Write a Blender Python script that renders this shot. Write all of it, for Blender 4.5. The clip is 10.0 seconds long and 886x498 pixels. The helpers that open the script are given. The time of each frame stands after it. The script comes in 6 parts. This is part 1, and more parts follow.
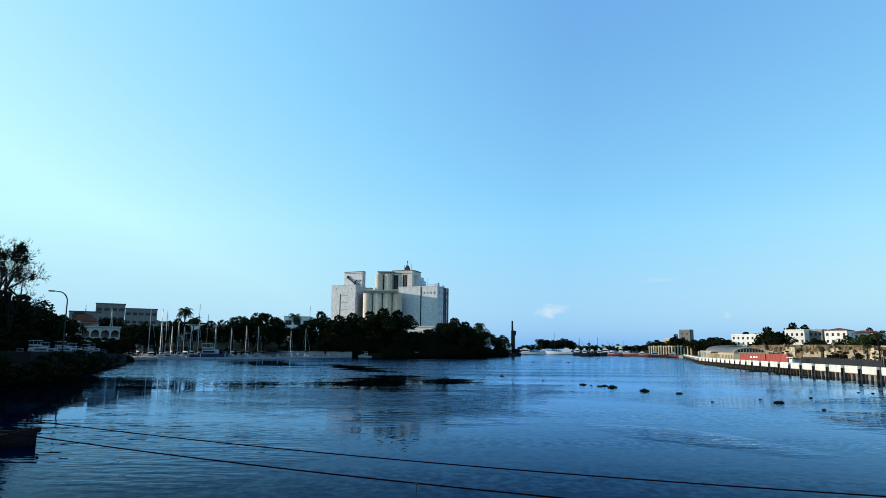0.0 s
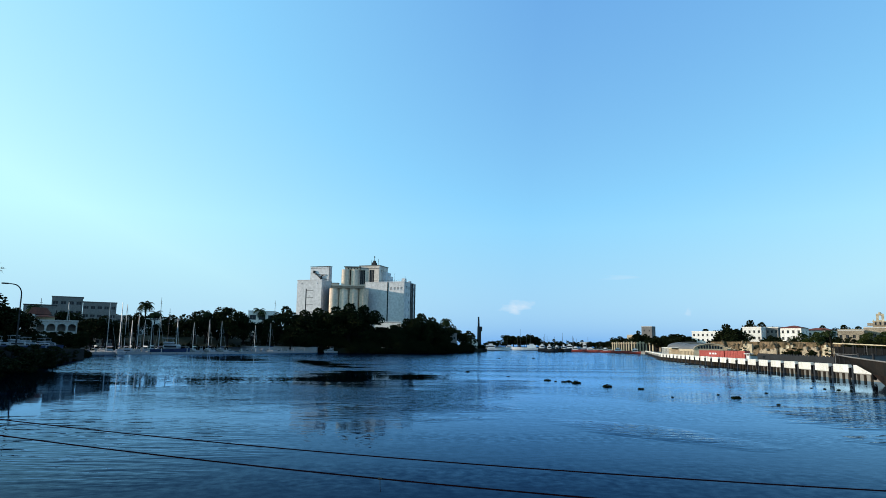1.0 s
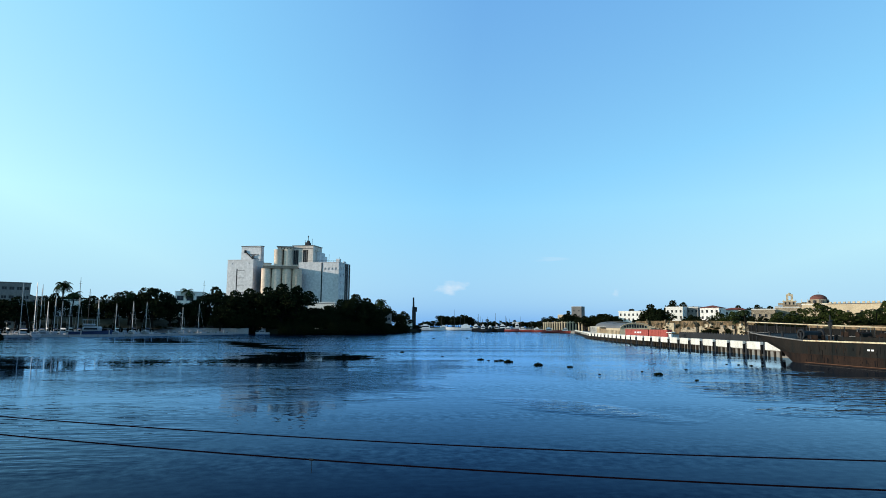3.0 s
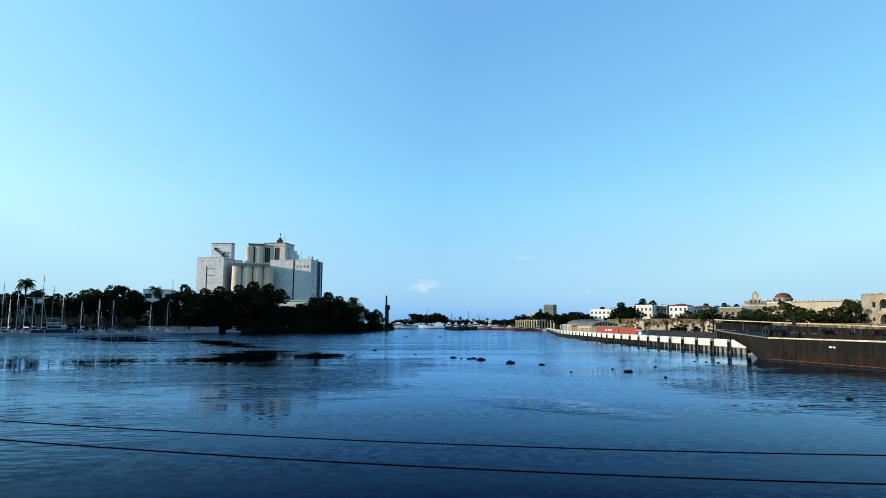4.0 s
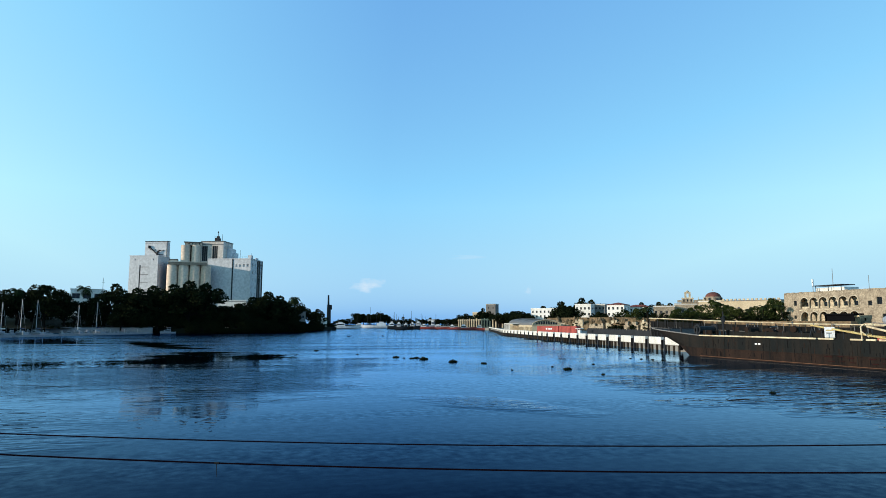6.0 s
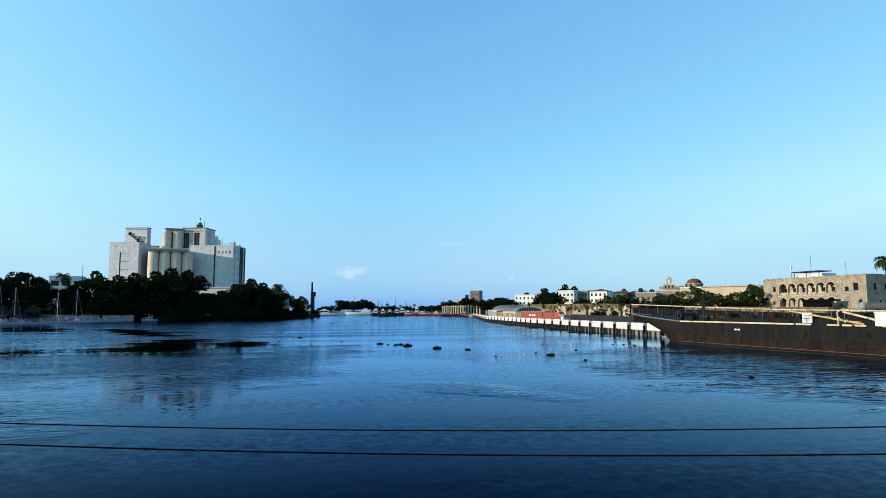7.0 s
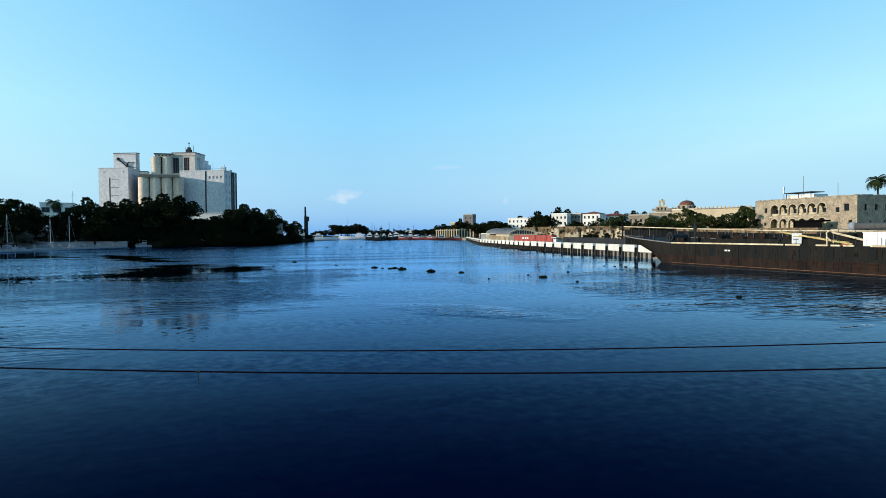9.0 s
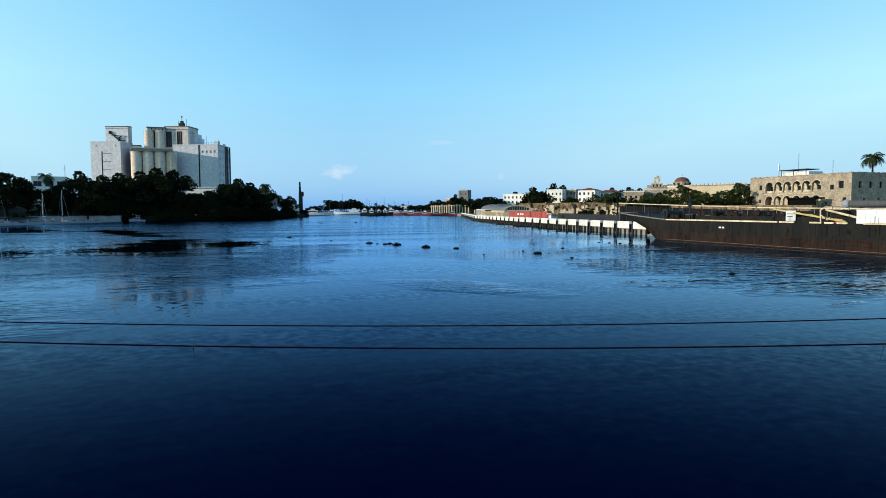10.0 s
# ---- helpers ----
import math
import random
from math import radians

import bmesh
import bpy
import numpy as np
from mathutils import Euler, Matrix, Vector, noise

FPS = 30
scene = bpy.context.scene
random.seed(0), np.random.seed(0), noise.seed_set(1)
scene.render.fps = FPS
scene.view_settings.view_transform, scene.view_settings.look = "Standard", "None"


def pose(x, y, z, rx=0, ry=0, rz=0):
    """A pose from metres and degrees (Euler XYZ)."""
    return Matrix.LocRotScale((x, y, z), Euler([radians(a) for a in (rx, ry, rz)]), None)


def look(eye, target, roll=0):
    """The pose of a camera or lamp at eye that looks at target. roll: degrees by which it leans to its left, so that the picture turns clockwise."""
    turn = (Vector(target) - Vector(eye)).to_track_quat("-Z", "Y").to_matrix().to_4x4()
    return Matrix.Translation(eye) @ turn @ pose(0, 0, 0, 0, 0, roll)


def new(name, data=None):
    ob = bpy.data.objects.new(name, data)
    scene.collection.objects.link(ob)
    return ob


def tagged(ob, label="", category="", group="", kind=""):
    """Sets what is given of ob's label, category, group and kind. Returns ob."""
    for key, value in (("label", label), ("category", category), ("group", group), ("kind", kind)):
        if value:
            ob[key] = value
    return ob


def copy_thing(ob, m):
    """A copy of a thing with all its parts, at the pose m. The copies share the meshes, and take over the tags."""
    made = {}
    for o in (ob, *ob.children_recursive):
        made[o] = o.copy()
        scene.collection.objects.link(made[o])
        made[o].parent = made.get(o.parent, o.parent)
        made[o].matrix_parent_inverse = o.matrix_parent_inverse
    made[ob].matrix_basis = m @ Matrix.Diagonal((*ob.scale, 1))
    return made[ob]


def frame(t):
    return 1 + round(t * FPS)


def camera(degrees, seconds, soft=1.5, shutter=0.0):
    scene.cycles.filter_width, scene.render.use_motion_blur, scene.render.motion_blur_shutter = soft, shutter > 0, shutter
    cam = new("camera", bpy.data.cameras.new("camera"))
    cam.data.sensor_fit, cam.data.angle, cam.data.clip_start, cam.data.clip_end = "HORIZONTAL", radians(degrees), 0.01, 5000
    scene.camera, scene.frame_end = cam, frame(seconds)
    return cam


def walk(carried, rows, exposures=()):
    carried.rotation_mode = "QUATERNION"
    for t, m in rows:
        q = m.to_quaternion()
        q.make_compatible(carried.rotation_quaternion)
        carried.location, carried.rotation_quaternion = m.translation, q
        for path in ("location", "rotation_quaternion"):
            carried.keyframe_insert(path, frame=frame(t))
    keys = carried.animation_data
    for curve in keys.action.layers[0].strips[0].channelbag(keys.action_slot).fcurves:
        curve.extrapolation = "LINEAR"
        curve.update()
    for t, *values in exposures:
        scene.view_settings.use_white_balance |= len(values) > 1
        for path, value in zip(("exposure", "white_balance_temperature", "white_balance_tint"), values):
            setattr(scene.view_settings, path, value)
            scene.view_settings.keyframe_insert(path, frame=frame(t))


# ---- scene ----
# River mouth with silos and marina on one bank, old town and a moored barge on the other.
# Water lies at z = 0, the eye 5 m above it on a bridge deck.
cam = camera(69.76, 10.0, soft=0.75)
PATH = [
    (0.0, 0.000, 8.865, -0.588), (0.5, -1.351, 8.633, -0.718), (1.0, -3.001, 8.516, -0.789),
    (1.5, -4.447, 7.880, -0.855), (2.0, -6.089, 7.562, -0.513), (2.5, -7.523, 7.093, -0.494),
    (4.0, -11.248, 6.694, -0.431), (4.5, -12.393, 6.933, -0.447), (5.0, -13.567, 6.680, -0.390),
    (5.5, -15.073, 6.741, -0.231), (7.0, -17.780, 5.487, 0.004), (7.5, -17.695, 3.667, 0.323),
    (8.0, -17.612, 2.086, 0.687), (8.5, -17.667, 0.189, 0.708), (9.0, -18.356, -1.386, 0.463),
    (9.5, -18.781, -2.339, 0.404), (10.0, -18.798, -3.566, 0.220)]


def sway(t):
    """The hand drifts a few centimetres along the railing."""
    s = 0.036 * min(1.0, t / 9.0)
    return 0.948 * s, -0.317 * s


walk(cam, [(t, pose(*sway(t), 5.0, 90 + p, r, y)) for t, y, p, r in PATH],
     exposures=[(0.0, 0.0), (10.0, 0.0)])

# ---- light ----
SUN_LEFT, SUN_HIGH = 91.0, 9.5     # degrees to the left of straight ahead, and above the horizon
world = bpy.data.worlds.new("world")
scene.world = world
world.use_nodes = True
wn = world.node_tree
wn.nodes.clear()
sky = wn.nodes.new("ShaderNodeTexSky")
sky.sky_type = 'NISHITA'
sky.sun_disc = False
sky.sun_elevation = radians(SUN_HIGH)
sky.sun_rotation = radians(-SUN_LEFT)
sky.altitude = 0
sky.air_density, sky.dust_density, sky.ozone_density = 1.0, 0.6, 1.5
# the sky's own brightness, coloured from deep blue to pale cyan as this hazy morning is
lum = wn.nodes.new("ShaderNodeRGBToBW")
tone = wn.nodes.new("ShaderNodeMapRange")
tone.inputs[1].default_value, tone.inputs[2].default_value = 0.48, 4.15
ramp = wn.nodes.new("ShaderNodeValToRGB")
for k, (at, c) in enumerate(((0.0, (0.11, 0.31, 0.73)), (0.45, (0.265, 0.655, 1.0)), (1.0, (0.57, 0.98, 1.05)))):
    el = ramp.color_ramp.elements[k] if k < 2 else ramp.color_ramp.elements.new(at)
    el.position, el.color = at, (*c, 1)
ramp.color_ramp.elements[1].position = 0.45
way = wn.nodes.new("ShaderNodeTexCoord")
sep = wn.nodes.new("ShaderNodeSeparateXYZ")
haze = wn.nodes.new("ShaderNodeMapRange")
haze.inputs[1].default_value, haze.inputs[2].default_value = 0.0, 0.18
high = wn.nodes.new("ShaderNodeMapRange")
high.inputs[1].default_value, high.inputs[2].default_value = 0.5, 1.0
high.inputs[3].default_value, high.inputs[4].default_value = 1.0, 0.3
grade = wn.nodes.new("ShaderNodeMix")
grade.data_type = 'RGBA'
grade.inputs[6].default_value = (0.76, 0.70, 0.86, 1)
grade.inputs[7].default_value = (1, 1, 1, 1)
lower = wn.nodes.new("ShaderNodeMix")
lower.data_type, lower.blend_type = 'RGBA', 'MULTIPLY'
lower.inputs[0].default_value = 1.0
back = wn.nodes.new("ShaderNodeBackground")
back.inputs[1].default_value = 1.0
wout = wn.nodes.new("ShaderNodeOutputWorld")
wn.links.new(sky.outputs[0], lum.inputs[0])
wn.links.new(lum.outputs[0], tone.inputs[0])
toward = wn.nodes.new("ShaderNodeVectorMath")
toward.operation = 'DOT_PRODUCT'
toward.inputs[1].default_value = (-math.sin(radians(SUN_LEFT)), math.cos(radians(SUN_LEFT)), 0.0)
glow = wn.nodes.new("ShaderNodeMapRange")
glow.inputs[1].default_value, glow.inputs[2].default_value = -0.2, 0.65
glow.inputs[3].default_value, glow.inputs[4].default_value = -0.04, 0.43
both = wn.nodes.new("ShaderNodeMath")
wn.links.new(way.outputs["Generated"], toward.inputs[0])
wn.links.new(toward.outputs["Value"], glow.inputs[0])
wn.links.new(tone.outputs[0], both.inputs[0])
wn.links.new(glow.outputs[0], both.inputs[1])
wn.links.new(both.outputs[0], ramp.inputs[0])
wn.links.new(way.outputs["Generated"], sep.inputs[0])
wn.links.new(sep.outputs[2], haze.inputs[0])
wn.links.new(haze.outputs[0], grade.inputs[0])
wn.links.new(ramp.outputs[0], lower.inputs[6])
wn.links.new(grade.outputs[2], lower.inputs[7])
wn.links.new(lower.outputs[2], back.inputs[0])
wn.links.new(sep.outputs[2], high.inputs[0])
wn.links.new(high.outputs[0], back.inputs[1])
wn.links.new(back.outputs[0], wout.inputs[0])
lamp = bpy.data.lights.new("sun", 'SUN')
lamp.energy, lamp.angle, lamp.color = 4.2, radians(0.53), (1.0, 0.89, 0.75)
sun = new("sun", lamp)
a, e = radians(SUN_LEFT), radians(SUN_HIGH)
to_sun = Vector((-math.sin(a) * math.cos(e), math.cos(a) * math.cos(e), math.sin(e)))
sun.matrix_world = look(to_sun * 900, (0, 0, 0))


# ---- materials ----
def mat(name, colour, rough=0.8, metal=0.0, stain=None, big=6.0, small=0.4, mix=0.5, bump=0.3, streak=False,
        vary=0.0, spec=0.12, cell=0.0):
    """Paint or stone with broad stains, fine grain and a little relief. big, small: metres. streak: stains run down."""
    m = bpy.data.materials.new(name)
    m.use_nodes = True
    n, l = m.node_tree.nodes, m.node_tree.links
    p = n["Principled BSDF"]
    p.inputs["Roughness"].default_value = rough
    p.inputs["Metallic"].default_value = metal
    p.inputs["Specular IOR Level"].default_value = spec
    geo = n.new("ShaderNodeNewGeometry")
    scale = n.new("ShaderNodeMapping")
    l.new(geo.outputs["Position"], scale.inputs[0])
    if streak:
        scale.inputs["Scale"].default_value = (1, 1, 0.14)
    a1, a2 = n.new("ShaderNodeTexNoise"), n.new("ShaderNodeTexNoise")
    a1.inputs["Scale"].default_value, a1.inputs["Detail"].default_value = 1 / big, 6
    a2.inputs["Scale"].default_value, a2.inputs["Detail"].default_value = 1 / small, 4
    a1.inputs["Roughness"].default_value = 0.65
    l.new(scale.outputs[0], a1.inputs["Vector"])
    l.new(geo.outputs["Position"], a2.inputs["Vector"])
    ramp = n.new("ShaderNodeMapRange")
    ramp.inputs[1].default_value, ramp.inputs[2].default_value = 0.42, 0.68
    ramp.inputs[3].default_value, ramp.inputs[4].default_value = 0.0, mix
    l.new(a1.outputs[0], ramp.inputs[0])
    mx = n.new("ShaderNodeMix")
    mx.data_type = 'RGBA'
    mx.inputs[6].default_value = (*colour, 1)
    mx.inputs[7].default_value = (*(stain or [c * 0.5 for c in colour]), 1)
    l.new(ramp.outputs[0], mx.inputs[0])
    gr = n.new("ShaderNodeMapRange")
    gr.inputs[1].default_value, gr.inputs[2].default_value = 0.3, 0.7
    gr.inputs[3].default_value, gr.inputs[4].default_value = 0.82, 1.12
    l.new(a2.outputs[0], gr.inputs[0])
    shade = gr.outputs[0]
    if cell:
        vo = n.new("ShaderNodeTexVoronoi")
        vo.inputs["Scale"].default_value = 1 / cell
        l.new(geo.outputs["Position"], vo.inputs["Vector"])
        bw = n.new("ShaderNodeRGBToBW")
        l.new(vo.outputs["Color"], bw.inputs[0])
        cm = n.new("ShaderNodeMapRange")
        cm.inputs[1].default_value, cm.inputs[2].default_value = 0.2, 0.8
        cm.inputs[3].default_value, cm.inputs[4].default_value = 0.76, 1.22
        l.new(bw.outputs[0], cm.inputs[0])
        cmul = n.new("ShaderNodeMath")
        cmul.operation = 'MULTIPLY'
        l.new(shade, cmul.inputs[0])
        l.new(cm.outputs[0], cmul.inputs[1])
        shade = cmul.outputs[0]
    hs = n.new("ShaderNodeHueSaturation")
    l.new(mx.outputs[2], hs.inputs["Color"])
    if vary:
        inf = n.new("ShaderNodeObjectInfo")
        vr = n.new("ShaderNodeMapRange")
        vr.inputs[3].default_value, vr.inputs[4].default_value = 1 - vary, 1 + vary
        l.new(inf.outputs["Random"], vr.inputs[0])
        mm = n.new("ShaderNodeMath")
        mm.operation = 'MULTIPLY'
        l.new(shade, mm.inputs[0])
        l.new(vr.outputs[0], mm.inputs[1])
        l.new(mm.outputs[0], hs.inputs["Value"])
    else:
        l.new(shade, hs.inputs["Value"])
    l.new(hs.outputs[0], p.inputs["Base Color"])
    if bump:
        b = n.new("ShaderNodeBump")
        b.inputs["Strength"].default_value = bump
        b.inputs["Distance"].default_value = small * 0.2
        l.new(a2.outputs[0], b.inputs["Height"])
        l.new(b.outputs[0], p.inputs["Normal"])
    return m


def leaf_mat(name, colour, other):
    """Foliage whose clumps differ one from the next, letting some light through."""
    m = bpy.data.materials.new(name)
    m.use_nodes = True
    n, l = m.node_tree.nodes, m.node_tree.links
    p = n["Principled BSDF"]
    p.inputs["Roughness"].default_value = 0.75
    p.inputs["Specular IOR Level"].default_value = 0.04
    g = n.new("ShaderNodeNewGeometry")
    mx = n.new("ShaderNodeMix")
    mx.data_type = 'RGBA'
    mx.inputs[6].default_value, mx.inputs[7].default_value = (*colour, 1), (*other, 1)
    l.new(g.outputs["Random Per Island"], mx.inputs[0])
    l.new(mx.outputs[2], p.inputs["Base Color"])
    return m


def water_mat():
    """Dark river water: calm sheets and ruffled patches, swell and fine ripples as relief."""
    m = bpy.data.materials.new("river_water")
    m.use_nodes = True
    n, l = m.node_tree.nodes, m.node_tree.links
    n.clear()
    out = n.new("ShaderNodeOutputMaterial")
    body, gloss = n.new("ShaderNodeBsdfDiffuse"), n.new("ShaderNodeBsdfGlossy")
    body.inputs["Color"].default_value = (0.0001, 0.0026, 0.019, 1)
    gloss.inputs["Color"].default_value = (0.37, 0.62, 0.92, 1)
    gloss.inputs["Roughness"].default_value = 0.03
    fres, mixed = n.new("ShaderNodeFresnel"), n.new("ShaderNodeMixShader")
    fres.inputs["IOR"].default_value = 1.12
    gain = n.new("ShaderNodeMapRange")
    gain.interpolation_type = 'SMOOTHSTEP'
    gain.inputs[1].default_value, gain.inputs[2].default_value = 0.014, 0.71
    l.new(fres.outputs[0], gain.inputs[0])
    l.new(gain.outputs[0], mixed.inputs[0])
    l.new(body.outputs[0], mixed.inputs[1])
    l.new(gloss.outputs[0], mixed.inputs[2])
    l.new(mixed.outputs[0], out.inputs[0])
    geo = n.new("ShaderNodeNewGeometry")

    def wave(sx, sy, turn, detail):
        mp = n.new("ShaderNodeMapping")
        mp.inputs["Scale"].default_value = (1 / sx, 1 / sy, 1)
        mp.inputs["Rotation"].default_value = (0, 0, radians(turn))
        tx = n.new("ShaderNodeTexNoise")
        tx.inputs["Scale"].default_value, tx.inputs["Detail"].default_value = 1, detail
        l.new(geo.outputs["Position"], mp.inputs[0])
        l.new(mp.outputs[0], tx.inputs["Vector"])
        return tx.outputs[0]

    def math2(op, x, y):
        q = n.new("ShaderNodeMath")
        q.operation = op
        for i, v in enumerate((x, y)):
            if isinstance(v, float):
                q.inputs[i].default_value = v
            else:
                l.new(v, q.inputs[i])
        return q.outputs[0]
    xyz = n.new("ShaderNodeSeparateXYZ")
    l.new(geo.outputs["Position"], xyz.inputs[0])

    def band(src, lo, hi, a, b_):
        q = n.new("ShaderNodeMapRange")
        for i, v in enumerate((lo, hi, a, b_)):
            q.inputs[i + 1].default_value = v
        l.new(src, q.inputs[0])
        return q.outputs[0]
    fray = math2('MULTIPLY', math2('SUBTRACT', wave(15, 9, 25, 5), 0.5), 3.0)

    def pool(x, y, rx, ry, turn, soft=0.35):
        """A patch of the surface with a frayed edge: 1 inside, 0 outside."""
        mp = n.new("ShaderNodeMapping")
        mp.vector_type = 'TEXTURE'
        mp.inputs["Location"].default_value = (x, y, 0)
        mp.inputs["Rotation"].default_value = (0, 0, radians(turn))
        mp.inputs["Scale"].default_value = (rx, ry, 1)
        l.new(geo.outputs["Position"], mp.inputs[0])
        ln = n.new("ShaderNodeVectorMath")
        ln.operation = 'LENGTH'
        l.new(mp.outputs[0], ln.inputs[0])
        return band(math2('ADD', ln.outputs["Value"], fray), 1.0 - soft, 1.0 + soft, 1.0, 0.0)
    # sheltered mirror-calm sheets under the marina and the wooded point
    calm = math2('MAXIMUM', math2('MAXIMUM', pool(-6, 99, 9, 19, 0, 0.3), pool(-22, 160, 5, 28, 18, 0.3)),
                 math2('MAXIMUM', pool(-56, 200, 11, 40, 20, 0.3), pool(-38, 60, 16, 25, 14, 0.5)))
    calm = math2('MAXIMUM', calm, pool(88, 180, 7, 95, -12, 0.3))
    open_ = math2('SUBTRACT', 1.0, calm)
    # wind-ruffled patches and the wavelets beside the barge
    ruffle = math2('MAXIMUM', math2('MAXIMUM', pool(5, 67, 6, 21, -17), math2('MULTIPLY', pool(15, 37, 2.0, 6.0, 34), 0.5)),
                   math2('MAXIMUM', math2('MULTIPLY', pool(-13, 64, 17, 12, 10), 0.85), math2('MULTIPLY', pool(34, 62, 26, 9, -30), 0.35)))
    wavelets = math2('MAXIMUM', pool(43, 47, 11, 17, -20), math2('MULTIPLY', pool(-17, 34, 10, 9, 0), 0.35))
    breeze = band(wave(44, 15, 14, 4), 0.44, 0.62, 0.10, 0.42)
    fine = math2('MULTIPLY', math2('MULTIPLY', wave(0.62, 0.30, -6, 3), 0.055), math2('MAXIMUM', ruffle, math2('MULTIPLY', math2('MULTIPLY', breeze, band(xyz.outputs[0], -30.0, -8.0, 0.4, 1.0)), band(xyz.outputs[1], 22.0, 90.0, 0.08, 1.1))))
    ruffled = math2('MULTIPLY', math2('MULTIPLY', wave(1.9, 0.8, -6, 2), 0.11), ruffle)
    chopw = math2('MULTIPLY', math2('MULTIPLY', wave(3.0, 0.9, 22, 2), 0.20), wavelets)
    swell = math2('MULTIPLY', wave(3.4, 0.9, 8, 2), 0.004)
    slow = math2('MULTIPLY', wave(14, 5, 20, 1), 0.013)
    moving = math2('MULTIPLY', math2('ADD', math2('ADD', math2('ADD', fine, ruffled), swell), slow), math2('ADD', math2('MULTIPLY', open_, 0.9), 0.1))
    height = math2('ADD', moving, chopw)
    b = n.new("ShaderNodeBump")
    b.inputs["Strength"].default_value, b.inputs["Distance"].default_value = 1.0, 1.0
    l.new(height, b.inputs["Height"])
    # steep little wavelets, too short to show one by one far off
    chop = n.new("ShaderNodeTexNoise")
    chop.inputs["Scale"].default_value, chop.inputs["Detail"].default_value = 2.6, 2
    l.new(geo.outputs["Position"], chop.inputs["Vector"])

    def vec(op, x, y):
        q = n.new("ShaderNodeVectorMath")
        q.operation = op
        l.new(x, q.inputs[0])
        if isinstance(y, tuple):
            q.inputs[1].default_value = y
        elif y is not None:
            l.new(y, q.inputs[1])
        return q
    tilt = vec('MULTIPLY', vec('SUBTRACT', chop.outputs["Color"], (0.5, 0.5, 0.5)).outputs[0], (1.0, 1.0, 0.0))
    # the faces of wavelets that show from the bridge lean towards it
    tilt = vec('ADD', tilt.outputs[0], (0.0, -0.075, 0.0))
    amount = n.new("ShaderNodeVectorMath")
    amount.operation = 'SCALE'
    l.new(tilt.outputs[0], amount.inputs[0])
    streaks = band(wave(70, 9, 14, 4), 0.42, 0.58, 0.30, 0.95)
    reach = math2('MULTIPLY', band(xyz.outputs[1], 92.0, 125.0, 0.10, 1.0), math2('MULTIPLY', open_, band(xyz.outputs[0], 15.0, 60.0, 1.0, 0.5)))
    l.new(math2('MULTIPLY', streaks, reach), amount.inputs["Scale"])
    normal = vec('NORMALIZE', vec('ADD', b.outputs[0], amount.outputs[0]).outputs[0], None)
    for s in (body, gloss, fres):
        l.new(normal.outputs[0], s.inputs["Normal"])
    return m


